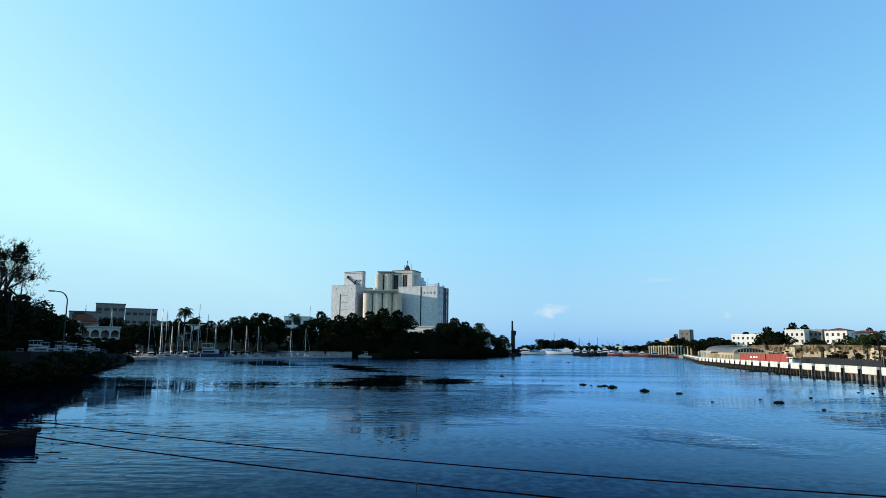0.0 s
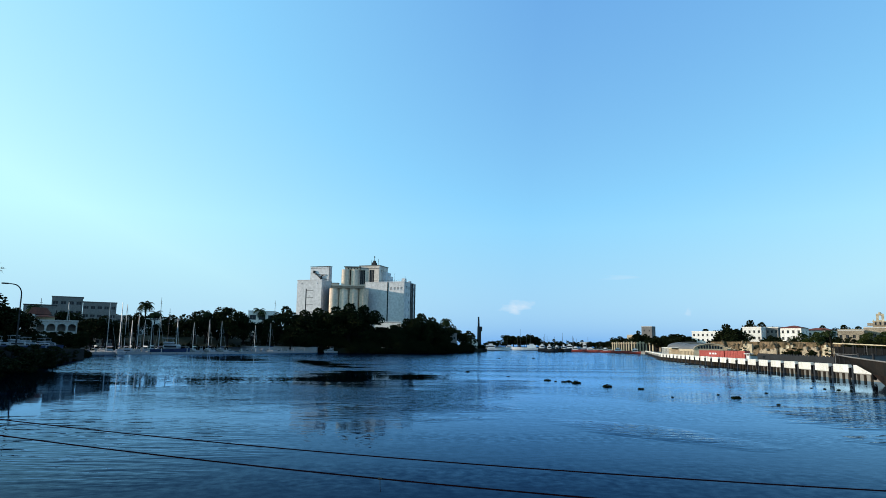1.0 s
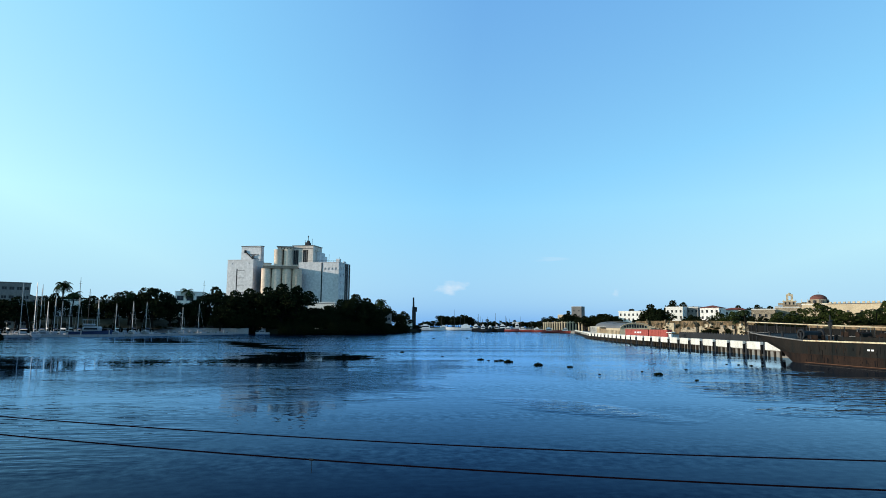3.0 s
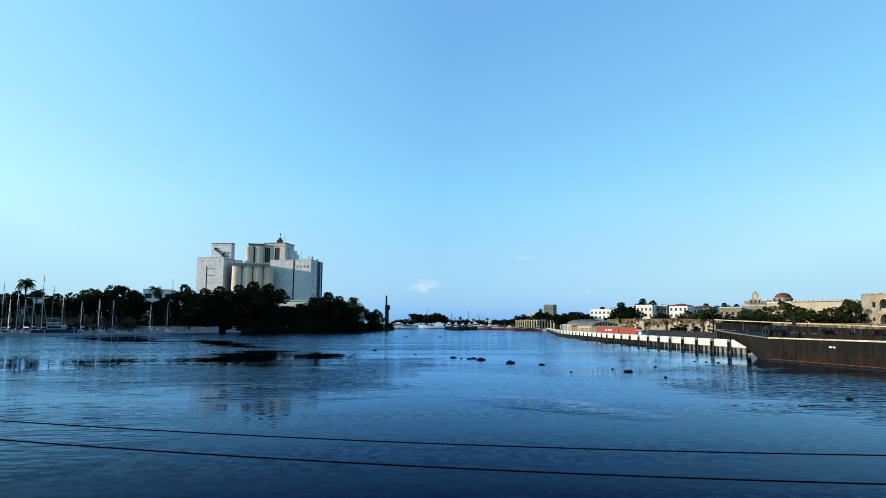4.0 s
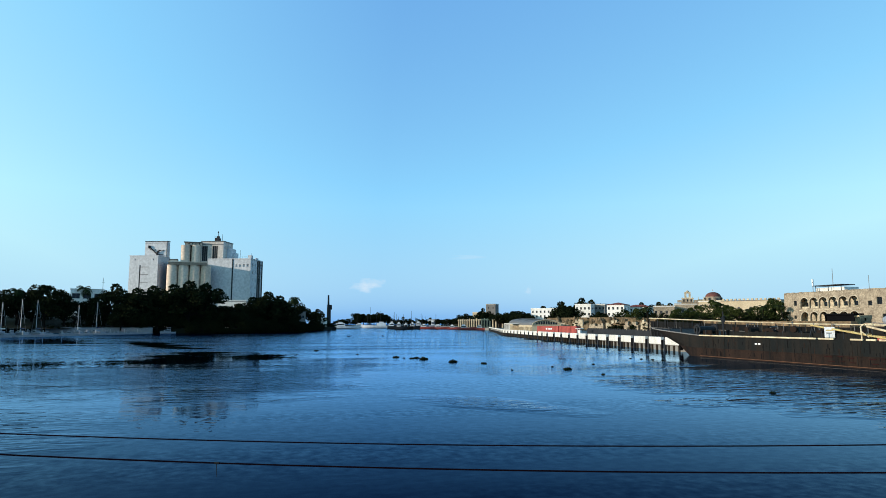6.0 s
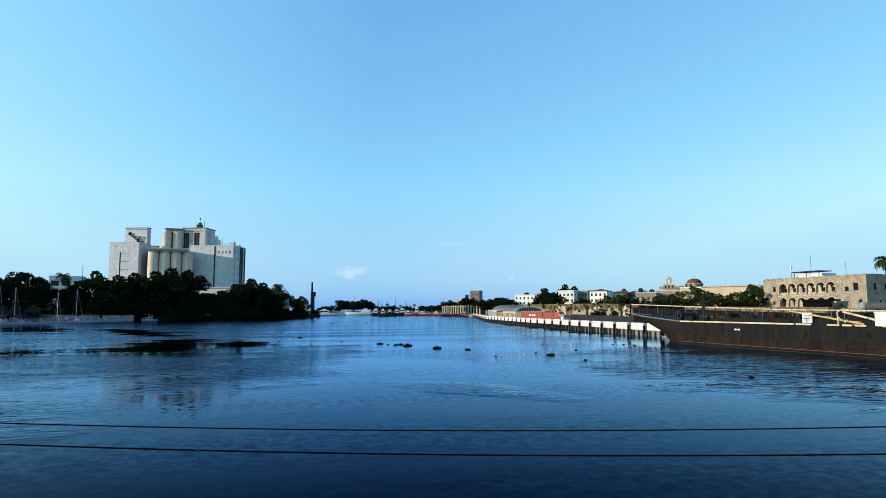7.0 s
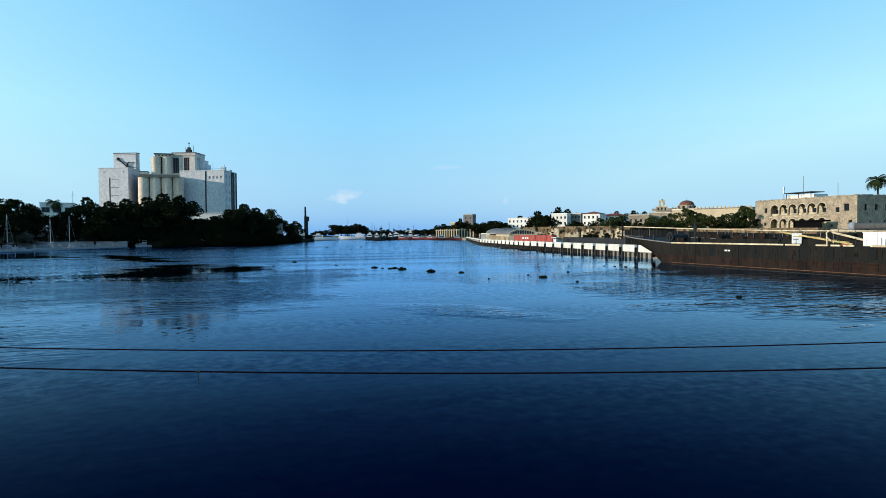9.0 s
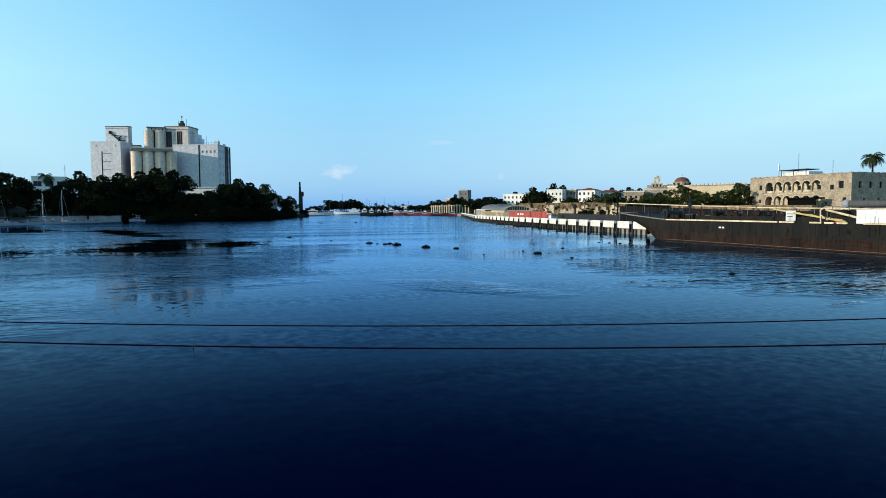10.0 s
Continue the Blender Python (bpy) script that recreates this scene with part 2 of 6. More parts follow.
M = {
    "water": water_mat(),
    "land": mat("bank_earth", (0.014, 0.015, 0.009), 0.95, stain=(0.006, 0.008, 0.004), big=12, small=1.2, bump=0.5),
    "cliff": mat("weathered_cliff_rock", (0.22, 0.15, 0.09), 0.95, stain=(0.045, 0.04, 0.022), big=3.0, small=0.7, mix=1.0, bump=0.9, cell=1.1),
    "dry_grass": mat("dry_grass", (0.055, 0.046, 0.028), 0.95, stain=(0.022, 0.024, 0.012), big=7, small=0.8, mix=0.9, bump=0.6),
    "quay_ground": mat("quay_concrete", (0.25, 0.24, 0.22), 0.9, big=8, small=0.6),
    "quay_white": mat("whitewashed_concrete", (0.78, 0.76, 0.70), 0.8, stain=(0.42, 0.38, 0.32), big=2.4, small=0.3, mix=0.6, streak=True, vary=0.06),
    # pile concrete darkened to hold the shade under the quay panels
    "pile": mat("wet_shaded_pile_concrete", (0.034, 0.025, 0.017), 0.7, stain=(0.02, 0.018, 0.016), big=1.2, small=0.2, streak=True),
    "dark_wall": mat("weathered_quay_wall", (0.007, 0.007, 0.008), 0.9, stain=(0.003, 0.003, 0.003), big=4, small=0.4),
    "silo_grey": mat("silo_grey_paint", (0.66, 0.645, 0.64), 0.85, stain=(0.50, 0.48, 0.47), big=14, small=1.5, mix=0.4, streak=True, bump=0.15),
    "silo_cream": mat("silo_cream_paint", (0.82, 0.66, 0.52), 0.85, stain=(0.54, 0.38, 0.27), big=9, small=1.5, mix=0.7, streak=True, bump=0.15),
    "silo_cream_pale": mat("silo_pale_cream_paint", (0.70, 0.62, 0.55), 0.85, stain=(0.46, 0.38, 0.31), big=9, small=1.5, mix=0.7, streak=True, bump=0.15),
    "silo_brown_pale": mat("silo_tan_slab", (0.36, 0.27, 0.20), 0.85, stain=(0.20, 0.14, 0.10), big=6, small=1.2, mix=0.8, streak=True, bump=0.15),
    # brown that carries the shade of the silo recesses; warehouse doorways share it
    "shade_and_door_brown": mat("recess_shade_and_door_brown", (0.11, 0.06, 0.04), 0.8, big=5, small=1),
    "dark_trim": mat("dark_steel_trim", (0.03, 0.032, 0.036), 0.6, big=3, small=0.5),
    "glass": mat("window_glass", (0.012, 0.015, 0.02), 0.2, big=3, small=0.5, bump=0.0, spec=0.3),
    "frame": mat("window_frame_paint", (0.20, 0.19, 0.18), 0.7, big=1, small=0.2, bump=0.0),
    "white_wall": mat("white_plaster", (0.80, 0.78, 0.73), 0.85, stain=(0.55, 0.5, 0.44), big=5, small=0.5, streak=True, vary=0.05),
    # white plaster dimmed in colour for the club house's shade, with streaky stains
    "dim_white": mat("shade_dimmed_white_plaster", (0.46, 0.45, 0.43), 0.9, stain=(0.2, 0.2, 0.2), big=3, small=0.4, streak=True),
    "grey_wall": mat("grey_render", (0.22, 0.21, 0.20), 0.9, stain=(0.12, 0.115, 0.11), big=5, small=0.6, streak=True, vary=0.08),
    "cream_wall": mat("cream_plaster", (0.58, 0.47, 0.32), 0.9, stain=(0.38, 0.3, 0.2), big=4, small=0.5, streak=True, vary=0.08),
    "coral": mat("coral_stone", (0.40, 0.325, 0.235), 0.95, stain=(0.20, 0.155, 0.115), big=2.2, small=0.3, mix=0.75, bump=0.8, cell=0.3),
    "plaster_rim": mat("pale_lime_plaster", (0.62, 0.53, 0.40), 0.9, stain=(0.36, 0.29, 0.21), big=1.5, small=0.3, mix=0.7),
    "black_cloth": mat("black_stage_cloth", (0.006, 0.006, 0.007), 0.95, big=1.5, small=0.1, spec=0.02),
    "tank_grey": mat("pale_grey_tank_paint", (0.10, 0.10, 0.105), 0.7, stain=(0.05, 0.045, 0.04), big=1.4, small=0.2, mix=0.8, streak=True),
    "coral_pale": mat("pale_coral_stone", (0.56, 0.47, 0.33), 0.95, stain=(0.24, 0.19, 0.13), big=2.5, small=0.5, mix=0.8, bump=0.6, cell=0.55),
    "red_tile": mat("red_clay_tile", (0.27, 0.075, 0.055), 0.85, stain=(0.14, 0.05, 0.04), big=3, small=0.4),
    "dome_tile": mat("weathered_dome_tile", (0.19, 0.075, 0.06), 0.9, stain=(0.09, 0.05, 0.045), big=1.5, small=0.4, mix=0.8, streak=True),
    "red_paint": mat("red_painted_steel", (0.42, 0.09, 0.075), 0.6, stain=(0.3, 0.06, 0.04), big=3, small=0.4, streak=True),
    "roof_grey": mat("grey_sheet_roof", (0.17, 0.17, 0.175), 0.7, stain=(0.08, 0.075, 0.07), big=3, small=0.5, streak=True),
    "hull_dark": mat("rusty_dark_hull", (0.009, 0.0105, 0.0105), 0.75, stain=(0.026, 0.019, 0.014), big=2.2, small=0.25, mix=0.85, streak=True, bump=0.5),
    "hull_rust": mat("rust_boot_topping", (0.028, 0.0165, 0.012), 0.85, stain=(0.009, 0.0075, 0.007), big=1.6, small=0.25, mix=1.0, streak=True, bump=0.5),
    "rail_cream": mat("chipped_cream_paint", (0.72, 0.62, 0.42), 0.7, stain=(0.3, 0.15, 0.08), big=1.5, small=0.15, mix=0.8),
    "yellow": mat("faded_yellow_paint", (0.62, 0.48, 0.2), 0.7, stain=(0.3, 0.16, 0.07), big=1.2, small=0.2),
    "white_steel": mat("white_painted_steel", (0.78, 0.79, 0.80), 0.5, stain=(0.5, 0.42, 0.35), big=2, small=0.2, mix=0.4, streak=True),
    "boat_white": mat("white_gelcoat", (0.30, 0.32, 0.36), 0.3, big=3, small=0.3, mix=0.3, bump=0.0, vary=0.1),
    "boat_blue": mat("navy_canvas", (0.03, 0.05, 0.12), 0.8, big=1, small=0.2),
    "mast": mat("mast_aluminium", (0.42, 0.42, 0.43), 0.45, 0.4, big=2, small=0.2, bump=0.0),
    "dock": mat("pale_dock_concrete", (0.26, 0.26, 0.28), 0.9, stain=(0.3, 0.3, 0.3), big=3, small=0.4),
    "wood": mat("old_painted_timber", (0.012, 0.011, 0.011), 0.85, stain=(0.006, 0.006, 0.006), big=0.6, small=0.06),
    "bark": mat("bark", (0.016, 0.013, 0.011), 0.95, big=0.8, small=0.1, bump=0.7),
    "cable": mat("dark_red_cable", (0.008, 0.003, 0.005), 0.9, big=0.2, small=0.02, bump=0.0, spec=0.0),
    "rope": mat("tie_wire", (0.02, 0.02, 0.022), 0.7, big=0.2, small=0.02, bump=0.0),
    "fence_steel": mat("dark_fence_steel", (0.012, 0.012, 0.012), 0.85, stain=(0.003, 0.003, 0.004), big=1.5, small=0.2, mix=0.9, streak=True),
    "faded_red": mat("faded_red_lettering", (0.028, 0.007, 0.006), 0.85, stain=(0.012, 0.006, 0.006), big=0.5, small=0.1),
    "boot_pale": mat("dull_waterline_paint", (0.17, 0.085, 0.05), 0.85, stain=(0.07, 0.035, 0.025), big=1.0, small=0.15, mix=0.9),
    "deck": mat("bridge_deck_steel", (0.12, 0.12, 0.12), 0.7, big=1.5, small=0.1),
    "cloud": mat("cloud_white", (0.85, 0.85, 0.86), 1.0, big=40, small=8, mix=0.1, bump=0.0),
    # backlit foliage: its shade is put into the leaf colour
    "leaf": leaf_mat("shaded_broad_leaves", (0.006, 0.009, 0.004), (0.018, 0.024, 0.008)),
    # lighter copy with the sunlight in its colour
    "leaf_sun": leaf_mat("sunlit_broad_leaves", (0.018, 0.028, 0.008), (0.050, 0.064, 0.018)),
    "palm_leaf": leaf_mat("palm_fronds", (0.012, 0.02, 0.008), (0.035, 0.048, 0.018)),
    "hyacinth": leaf_mat("water_plant_leaves", (0.004, 0.007, 0.003), (0.014, 0.02, 0.008)),
}


# ---- building blocks ----
def finish(bm, material, smooth=False, name="mesh"):
    me = bpy.data.meshes.new(name)
    bm.normal_update()
    bm.to_mesh(me)
    bm.free()
    me.materials.append(material)
    if smooth:
        for f in me.polygons:
            f.use_smooth = True
    return me


def part(name, bm, material, parent, label="", smooth=False):
    """Links a bmesh as one mesh object under a thing or a part."""
    ob = new(name, finish(bm, material, smooth, name))
    ob.parent = parent
    return tagged(ob, label)


def share(name, mesh, parent, m):
    """One more piece on shared mesh data."""
    ob = new(name, mesh)
    ob.parent = parent
    ob.matrix_local = m
    return ob


def thing(name, m, label, category, group="", kind=""):
    ob = new(name)
    ob.matrix_world = m
    ob.empty_display_size = 0.5
    return tagged(ob, label, category, group, kind)


def box(bm, x0, y0, z0, x1, y1, z1, bevel=0.0):
    r = bmesh.ops.create_cube(bm, size=1.0, matrix=Matrix.LocRotScale(
        ((x0 + x1) / 2, (y0 + y1) / 2, (z0 + z1) / 2), None, (abs(x1 - x0), abs(y1 - y0), abs(z1 - z0))))
    if bevel:
        es = list({e for v in r["verts"] for e in v.link_edges})
        bmesh.ops.bevel(bm, geom=es, offset=bevel, segments=1, affect='EDGES')
    return bm


def boxes(*rows, bevel=0.0):
    bm = bmesh.new()
    for r in rows:
        box(bm, *r, bevel=bevel)
    return bm


def tube(bm, p, q, r0, r1=None, n=8, caps=True):
    """A tapered round bar from p to q."""
    p, q = Vector(p), Vector(q)
    d = q - p
    rot = d.to_track_quat('Z', 'Y')
    bmesh.ops.create_cone(bm, cap_ends=caps, segments=n, radius1=r0, radius2=r0 if r1 is None else r1, depth=d.length,
                          matrix=Matrix.Translation((p + q) / 2) @ rot.to_matrix().to_4x4())
    return bm


def tubes(rows, n=6):
    bm = bmesh.new()
    for r in rows:
        tube(bm, *r, n=n)
    return bm


def prism(pts, z0, z1):
    """A sheet of land or a slab with any outline."""
    bm = bmesh.new()
    lo = [bm.verts.new((x, y, z0)) for x, y in pts]
    hi = [bm.verts.new((x, y, z1)) for x, y in pts]
    bm.faces.new(hi)
    bm.faces.new(lo[::-1])
    for i in range(len(pts)):
        j = (i + 1) % len(pts)
        bm.faces.new((lo[i], lo[j], hi[j], hi[i]))
    bmesh.ops.recalc_face_normals(bm, faces=bm.faces)
    return bm


def wall_with_holes(bm, p, u, W, H, holes, depth=0.35):
    """A face from p along u, W by H, with recessed openings (u0, v0, u1, v1)."""
    p, u, up = Vector(p), Vector(u).normalized(), Vector((0, 0, 1))
    inn = up.cross(u).normalized() * depth      # into the building

    us = sorted({0.0, W, *(h[0] for h in holes), *(h[2] for h in holes)})
    vs = sorted({0.0, H, *(h[1] for h in holes), *(h[3] for h in holes)})

    def quad(*c):
        bm.faces.new([bm.verts.new(q) for q in c])
    for i in range(len(us) - 1):
        for j in range(len(vs) - 1):
            cu, cv = (us[i] + us[i + 1]) / 2, (vs[j] + vs[j + 1]) / 2
            if any(h[0] < cu < h[2] and h[1] < cv < h[3] for h in holes):
                continue
            quad(p + u * us[i] + up * vs[j], p + u * us[i + 1] + up * vs[j],
                 p + u * us[i + 1] + up * vs[j + 1], p + u * us[i] + up * vs[j + 1])
    for u0, v0, u1, v1 in holes:
        a, b, c, d = (p + u * u0 + up * v0, p + u * u1 + up * v0, p + u * u1 + up * v1, p + u * u0 + up * v1)
        for s, t in ((a, b), (b, c), (c, d), (d, a)):
            quad(s, t, t + inn, s + inn)


def house(name, x, y, z, turn, w, d, h, wall, label, category="building", cols=4, rows=2, side_cols=2, win=(1.1, 1.5),
          roof="flat", roof_mat=None, group="", parapet=0.5, base_gap=0.9, arch=False):
    """A building whose front runs w metres along its own x from the front corner at (x, y); depth d behind it.
    Every window is a recessed opening with a pane of its own."""
    t = thing(name, pose(x, y, z, 0, 0, turn), label, category, group)
    bm = bmesh.new()
    panes = []
    storey = (h - 0.4) / max(rows, 1)

    def grid(W, n):
        out = []
        for r in range(rows):
            for c in range(n):
                cu, v0 = W * (c + 0.5) / n, r * storey + base_gap * storey / 3
                hw, hh = min(win[0], W / n * 0.7), min(win[1], storey * 0.7)
                out.append((cu - hw / 2, v0, cu + hw / 2, v0 + hh))
        return out
    fronts = (((0, 0, 0), (1, 0, 0), w, cols), ((w, 0, 0), (0, 1, 0), d, side_cols),
              ((w, d, 0), (-1, 0, 0), w, 0), ((0, d, 0), (0, -1, 0), d, side_cols))
    for p, u, W, n in fronts:
        holes = grid(W, n) if n else []
        wall_with_holes(bm, p, u, W, h, holes)
        for k in holes:
            panes.append((Vector(p), Vector(u), k))
    part("wall", bm, wall, t)
    for p, u, k in panes:
        c, s, v = p + u * (k[0] + k[2]) / 2, u, Vector((0, 0, 1))
        inn = v.cross(u)
        hw, v0, v1 = (k[2] - k[0]) / 2, k[1], k[3]

        def slab(q, a0, b0, a1, b1, d0, d1):
            pts = [c + s * a0 + v * b0, c + s * a1 + v * b0, c + s * a1 + v * b1, c + s * a0 + v * b1]
            lo = [q.verts.new(o + inn * d0) for o in pts]
            hi = [q.verts.new(o + inn * d1) for o in pts]
            q.faces.new(lo)
            q.faces.new(hi[::-1])
            for i in range(4):
                q.faces.new((lo[i], lo[i - 1], hi[i - 1], hi[i]))
        q = bmesh.new()
        b_ = 0.09
        for row in ((-hw, v0, hw, v0 + b_), (-hw, v1 - b_, hw, v1), (-hw, v0 + b_, -hw + b_, v1 - b_), (hw - b_, v0 + b_, hw, v1 - b_), (-b_ / 2, v0 + b_, b_ / 2, v1 - b_)):
            slab(q, *row, 0.14, 0.24)
        w_ = part("window", q, M["frame"], t)
        q = bmesh.new()
        slab(q, -hw, v0, hw, v1, 0.25, 0.32)
        part("pane", q, M["glass"], w_)
    rm = roof_mat or M["roof_grey"]
    if roof == "flat":
        part("roof", boxes((-0.25, -0.25, h, w + 0.25, d + 0.25, h + 0.3)), rm, t)
        if parapet:
            part("parapet", boxes((0, 0, h + 0.3, w, 0.25, h + 0.3 + parapet), (0, d - 0.25, h + 0.3, w, d, h + 0.3 + parapet),
                                  (0, 0.25, h + 0.3, 0.25, d - 0.25, h + 0.3 + parapet), (w - 0.25, 0.25, h + 0.3, w, d - 0.25, h + 0.3 + parapet)), wall, t)
    elif roof == "hip":
        q = bmesh.new()
        e, k = 0.6, min(w, d) / 2
        ring = [q.verts.new(v) for v in ((-e, -e, h), (w + e, -e, h), (w + e, d + e, h), (-e, d + e, h))]
        if w >= d:
            top = [q.verts.new(v) for v in ((k, d / 2, h + k * 0.28), (w - k, d / 2, h + k * 0.28))]
            q.faces.new((ring[0], ring[1], top[1], top[0]))
            q.faces.new((ring[1], ring[2], top[1]))
            q.faces.new((ring[2], ring[3], top[0], top[1]))
            q.faces.new((ring[3], ring[0], top[0]))
        else:
            top = [q.verts.new(v) for v in ((w / 2, k, h + k * 0.28), (w / 2, d - k, h + k * 0.28))]
            q.faces.new((ring[0], ring[1], top[0]))
            q.faces.new((ring[1], ring[2], top[1], top[0]))
            q.faces.new((ring[2], ring[3], top[1]))
            q.faces.new((ring[3], ring[0], top[0], top[1]))
        q.faces.new(ring[::-1])
        part("roof", q, rm, t)
    return t


# ---- ground and water ----
def setting(name, bm, material, label, category):
    return tagged(new(name, finish(bm, material, name=name)), label, category, kind="structure")


bm = bmesh.new()
bmesh.ops.create_grid(bm, x_segments=8, y_segments=8, size=2400, matrix=Matrix.Translation((0, 1900, 0)))
setting("water", bm, M["water"], "dark blue river water, calm with ruffled patches", "water")

EAST = [(-52, -300), (-56, 60), (-58, 87), (-83, 165), (-100, 200), (-150, 255), (-150, 300), (-104, 338), (-48, 336), (-30, 324),
        (-5, 324), (20, 362), (42, 435), (56, 470), (58, 520), (40, 900), (-200, 1400), (-2400, 1400), (-2400, -300)]
setting("ground_east", prism(EAST, -3, 2.2), M["land"], "dark earth and scrub of the river bank", "ground")
WEST = [(80, -300), (82, 60), (74, 99), (87, 180), (104, 260), (163, 435), (180, 600), (196, 760), (260, 1400), (2400, 1400), (2400, -300)]
setting("ground_west", prism(WEST, -3, 1.9), M["quay_ground"], "pale concrete quay along the river", "ground")
PLATEAU = [(142, -300), (150, 130), (158, 200), (150, 262), (172, 330), (196, 480), (240, 800), (2400, 800), (2400, -300)]
setting("ground_terrace", prism(PLATEAU, 1.9, 4.4), M["land"], "raised old-town terrace above the quay", "ground")
FAR = [(60, 780), (190, 765), (300, 800), (600, 1400), (-200, 1400)]
setting("ground_breakwater", prism(FAR, -3, 2.0), M["land"], "far low spit across the river mouth", "ground")

# bridge deck under the eye, square to the railing wires
AXIS = radians(-18.5)
DECK = pose(0, 0, 0, 0, 0, -18.5)
deck = setting("bridge_deck", boxes((-14, -6, 3.1, 14, 2.62, 3.4)), M["deck"], "dark steel deck of a low bridge", "bridge")
deck.matrix_world = DECK


def spot(left, d):
    """A place d metres off, at so many degrees to the left of straight ahead."""
    return -d * math.sin(radians(left)), d * math.cos(radians(left))


def strip(pts, z0, z1, thick):
    """A wall along a line of points, its height between z0 and z1 per point."""
    bm = bmesh.new()
    for k in range(len(pts) - 1):
        (xa, ya, ta), (xb, yb, tb) = pts[k], pts[k + 1]
        d = Vector((xb - xa, yb - ya, 0)).normalized()
        n = Vector((-d.y, d.x, 0)) * thick / 2
        vs = []
        for x, y, top in ((xa, ya, ta), (xb, yb, tb)):
            for s in (-1, 1):
                for z in (z0, z1 + top):
                    vs.append(bm.verts.new((x + n.x * s, y + n.y * s, z)))
        for f in ((0, 1, 5, 4), (2, 6, 7, 3), (1, 3, 7, 5), (0, 2, 3, 1), (4, 5, 7, 6)):
            bm.faces.new([vs[i] for i in f])
    bmesh.ops.recalc_face_normals(bm, faces=bm.faces)
    return bm


# ---- mill silos ----
def cylinder_row(t, name, centres, y, z0, z1, r, material):
    for x in centres:
        bm = bmesh.new()
        tube(bm, (x, y, z0), (x, y, z1), r, n=28)
        part(name, bm, material, t, smooth=False)


def grain_silo():
    t = thing("grain_silo", pose(-62, 458, 2.2), "tall grey and cream concrete grain silo complex above dark trees", "silo")
    turn = radians(-21.8)
    rot = Matrix.Rotation(turn, 4, 'Z')

    def put(name, bm, material, at, label=""):
        bm.transform(Matrix.Translation(at) @ rot)
        return part(name, bm, material, t, label)
    # lift tower, its front edge turned to the river
    base = (-19.0, 1, 0)
    W, D = 19.7, 14.4
    bm = bmesh.new()
    wall_with_holes(bm, (0, 0, 0), (1, 0, 0), W, 46.5, [(7.0, 12, 7.9, 40.5)] + [(c, 43.6, c + 0.8, 44.6) for c in (3.5, 16.2)], 0.5)
    wall_with_holes(bm, (W, 0, 0), (0, 1, 0), D, 46.5, [(c, 41.2, c + 1.2, 42.8) for c in (4.4, 7.0, 9.6, 12.2)], 0.5)
    box(bm, 0, 0.6, 0, W - 0.6, D, 46.4)
    put("tower", bm, M["silo_grey"], base, "pale grey lift tower")
    put("tower_coping", boxes((-0.2, -0.2, 46.5, W + 0.2, D + 0.2, 46.9)), M["silo_grey"], base)
    put("louvre", boxes((7.0, 0.15, 12, 7.9, 0.45, 40.5)), M["dark_trim"], base, "dark vertical slot")
    for z in (18, 24, 29, 34, 39):
        put("ledge", boxes((7.9, -0.2, z, 13.2, 0, z + 0.3)), M["grey_wall"], base)
    put("side_rib", boxes((W, 1.6, 0, W + 0.2, 2.0, 41)), M["silo_grey"], base)
    put("upper_tower", boxes((3.6, 11.2, 46.9, W - 0.2, D, 57.4)), M["silo_grey"], base, "pale upper block with a conveyor chute")
    put("upper_coping", boxes((3.4, 11.0, 57.4, W, D + 0.2, 57.8)), M["dark_trim"], base, "dark weathered roof edge")
    put("edge_strip", boxes((W - 0.9, 11.05, 46.9, W - 0.3, 11.2, 57.4)), M["grey_wall"], base)
    put("stain_band", boxes((3.7, 11.12, 56.3, W - 1.0, 11.2, 56.6)), M["grey_wall"], base)
    put("chute", tubes([((7.2, 10.6, 53.6), (12.8, 10.3, 48.8), 0.42), ((7.0, 10.6, 52.8), (7.0, 10.6, 54.6), 0.85), ((12.8, 10.3, 47.2), (13.2, 10.3, 50.8), 0.7),
                        ((13.2, 10.3, 50.6), (15.4, 10.3, 51.4), 0.35), ((13.4, 10.4, 48.6), (17.8, 10.6, 48.2), 0.25), ((7.4, 10.8, 52.0), (17.6, 10.9, 51.4), 0.14)]), M["dark_trim"], base, "dark conveyor chute")
    # storage cylinders, low row in front and tall row behind
    cylinder_row(t, "cylinder", (8.4, 15.3, 22.3, 29.2), -7.5, 0, 40.6, 3.3, M["silo_cream"])
    part("cylinder_cap", boxes((6.2, -11.2, 40.6, 29.4, 6, 42.3)), M["silo_brown_pale"], t, "weathered tan slab over the cylinders")
    part("cap_parapet", boxes((6.0, -11.4, 42.3, 29.5, -10.8, 42.8)), M["silo_cream"], t)
    part("cap_cabin", boxes((6.8, -10.6, 42.3, 11.2, -4.0, 44.0)), M["silo_cream"], t, "low cream cabin on the cap slab")
    part("cabin_roof", boxes((6.4, -11.0, 44.0, 11.6, -3.6, 44.3)), M["dark_trim"], t)
    # shade between the cylinders is put into this wall's brown
    part("brown_recess", boxes((4.8, -7.0, 0, 29.2, 6, 40.5)), M["shade_and_door_brown"], t, "recess wall between the cylinders, coloured brown for shade")
    cylinder_row(t, "tall_cylinder", (14.7, 21.5), 5.4, 42.3, 55.4, 3.0, M["silo_cream"])
    # same shade colour behind the tall row
    part("tall_recess", boxes((12.2, 5.8, 42.3, 25.0, 16, 55.3)), M["shade_and_door_brown"], t, "recess wall between the tall cylinders, coloured brown for shade")
    part("tall_cap", boxes((14.2, 3.6, 55.5, 25.0, 16, 57.2)), M["silo_cream"], t, "cream storey above the tall cylinders")
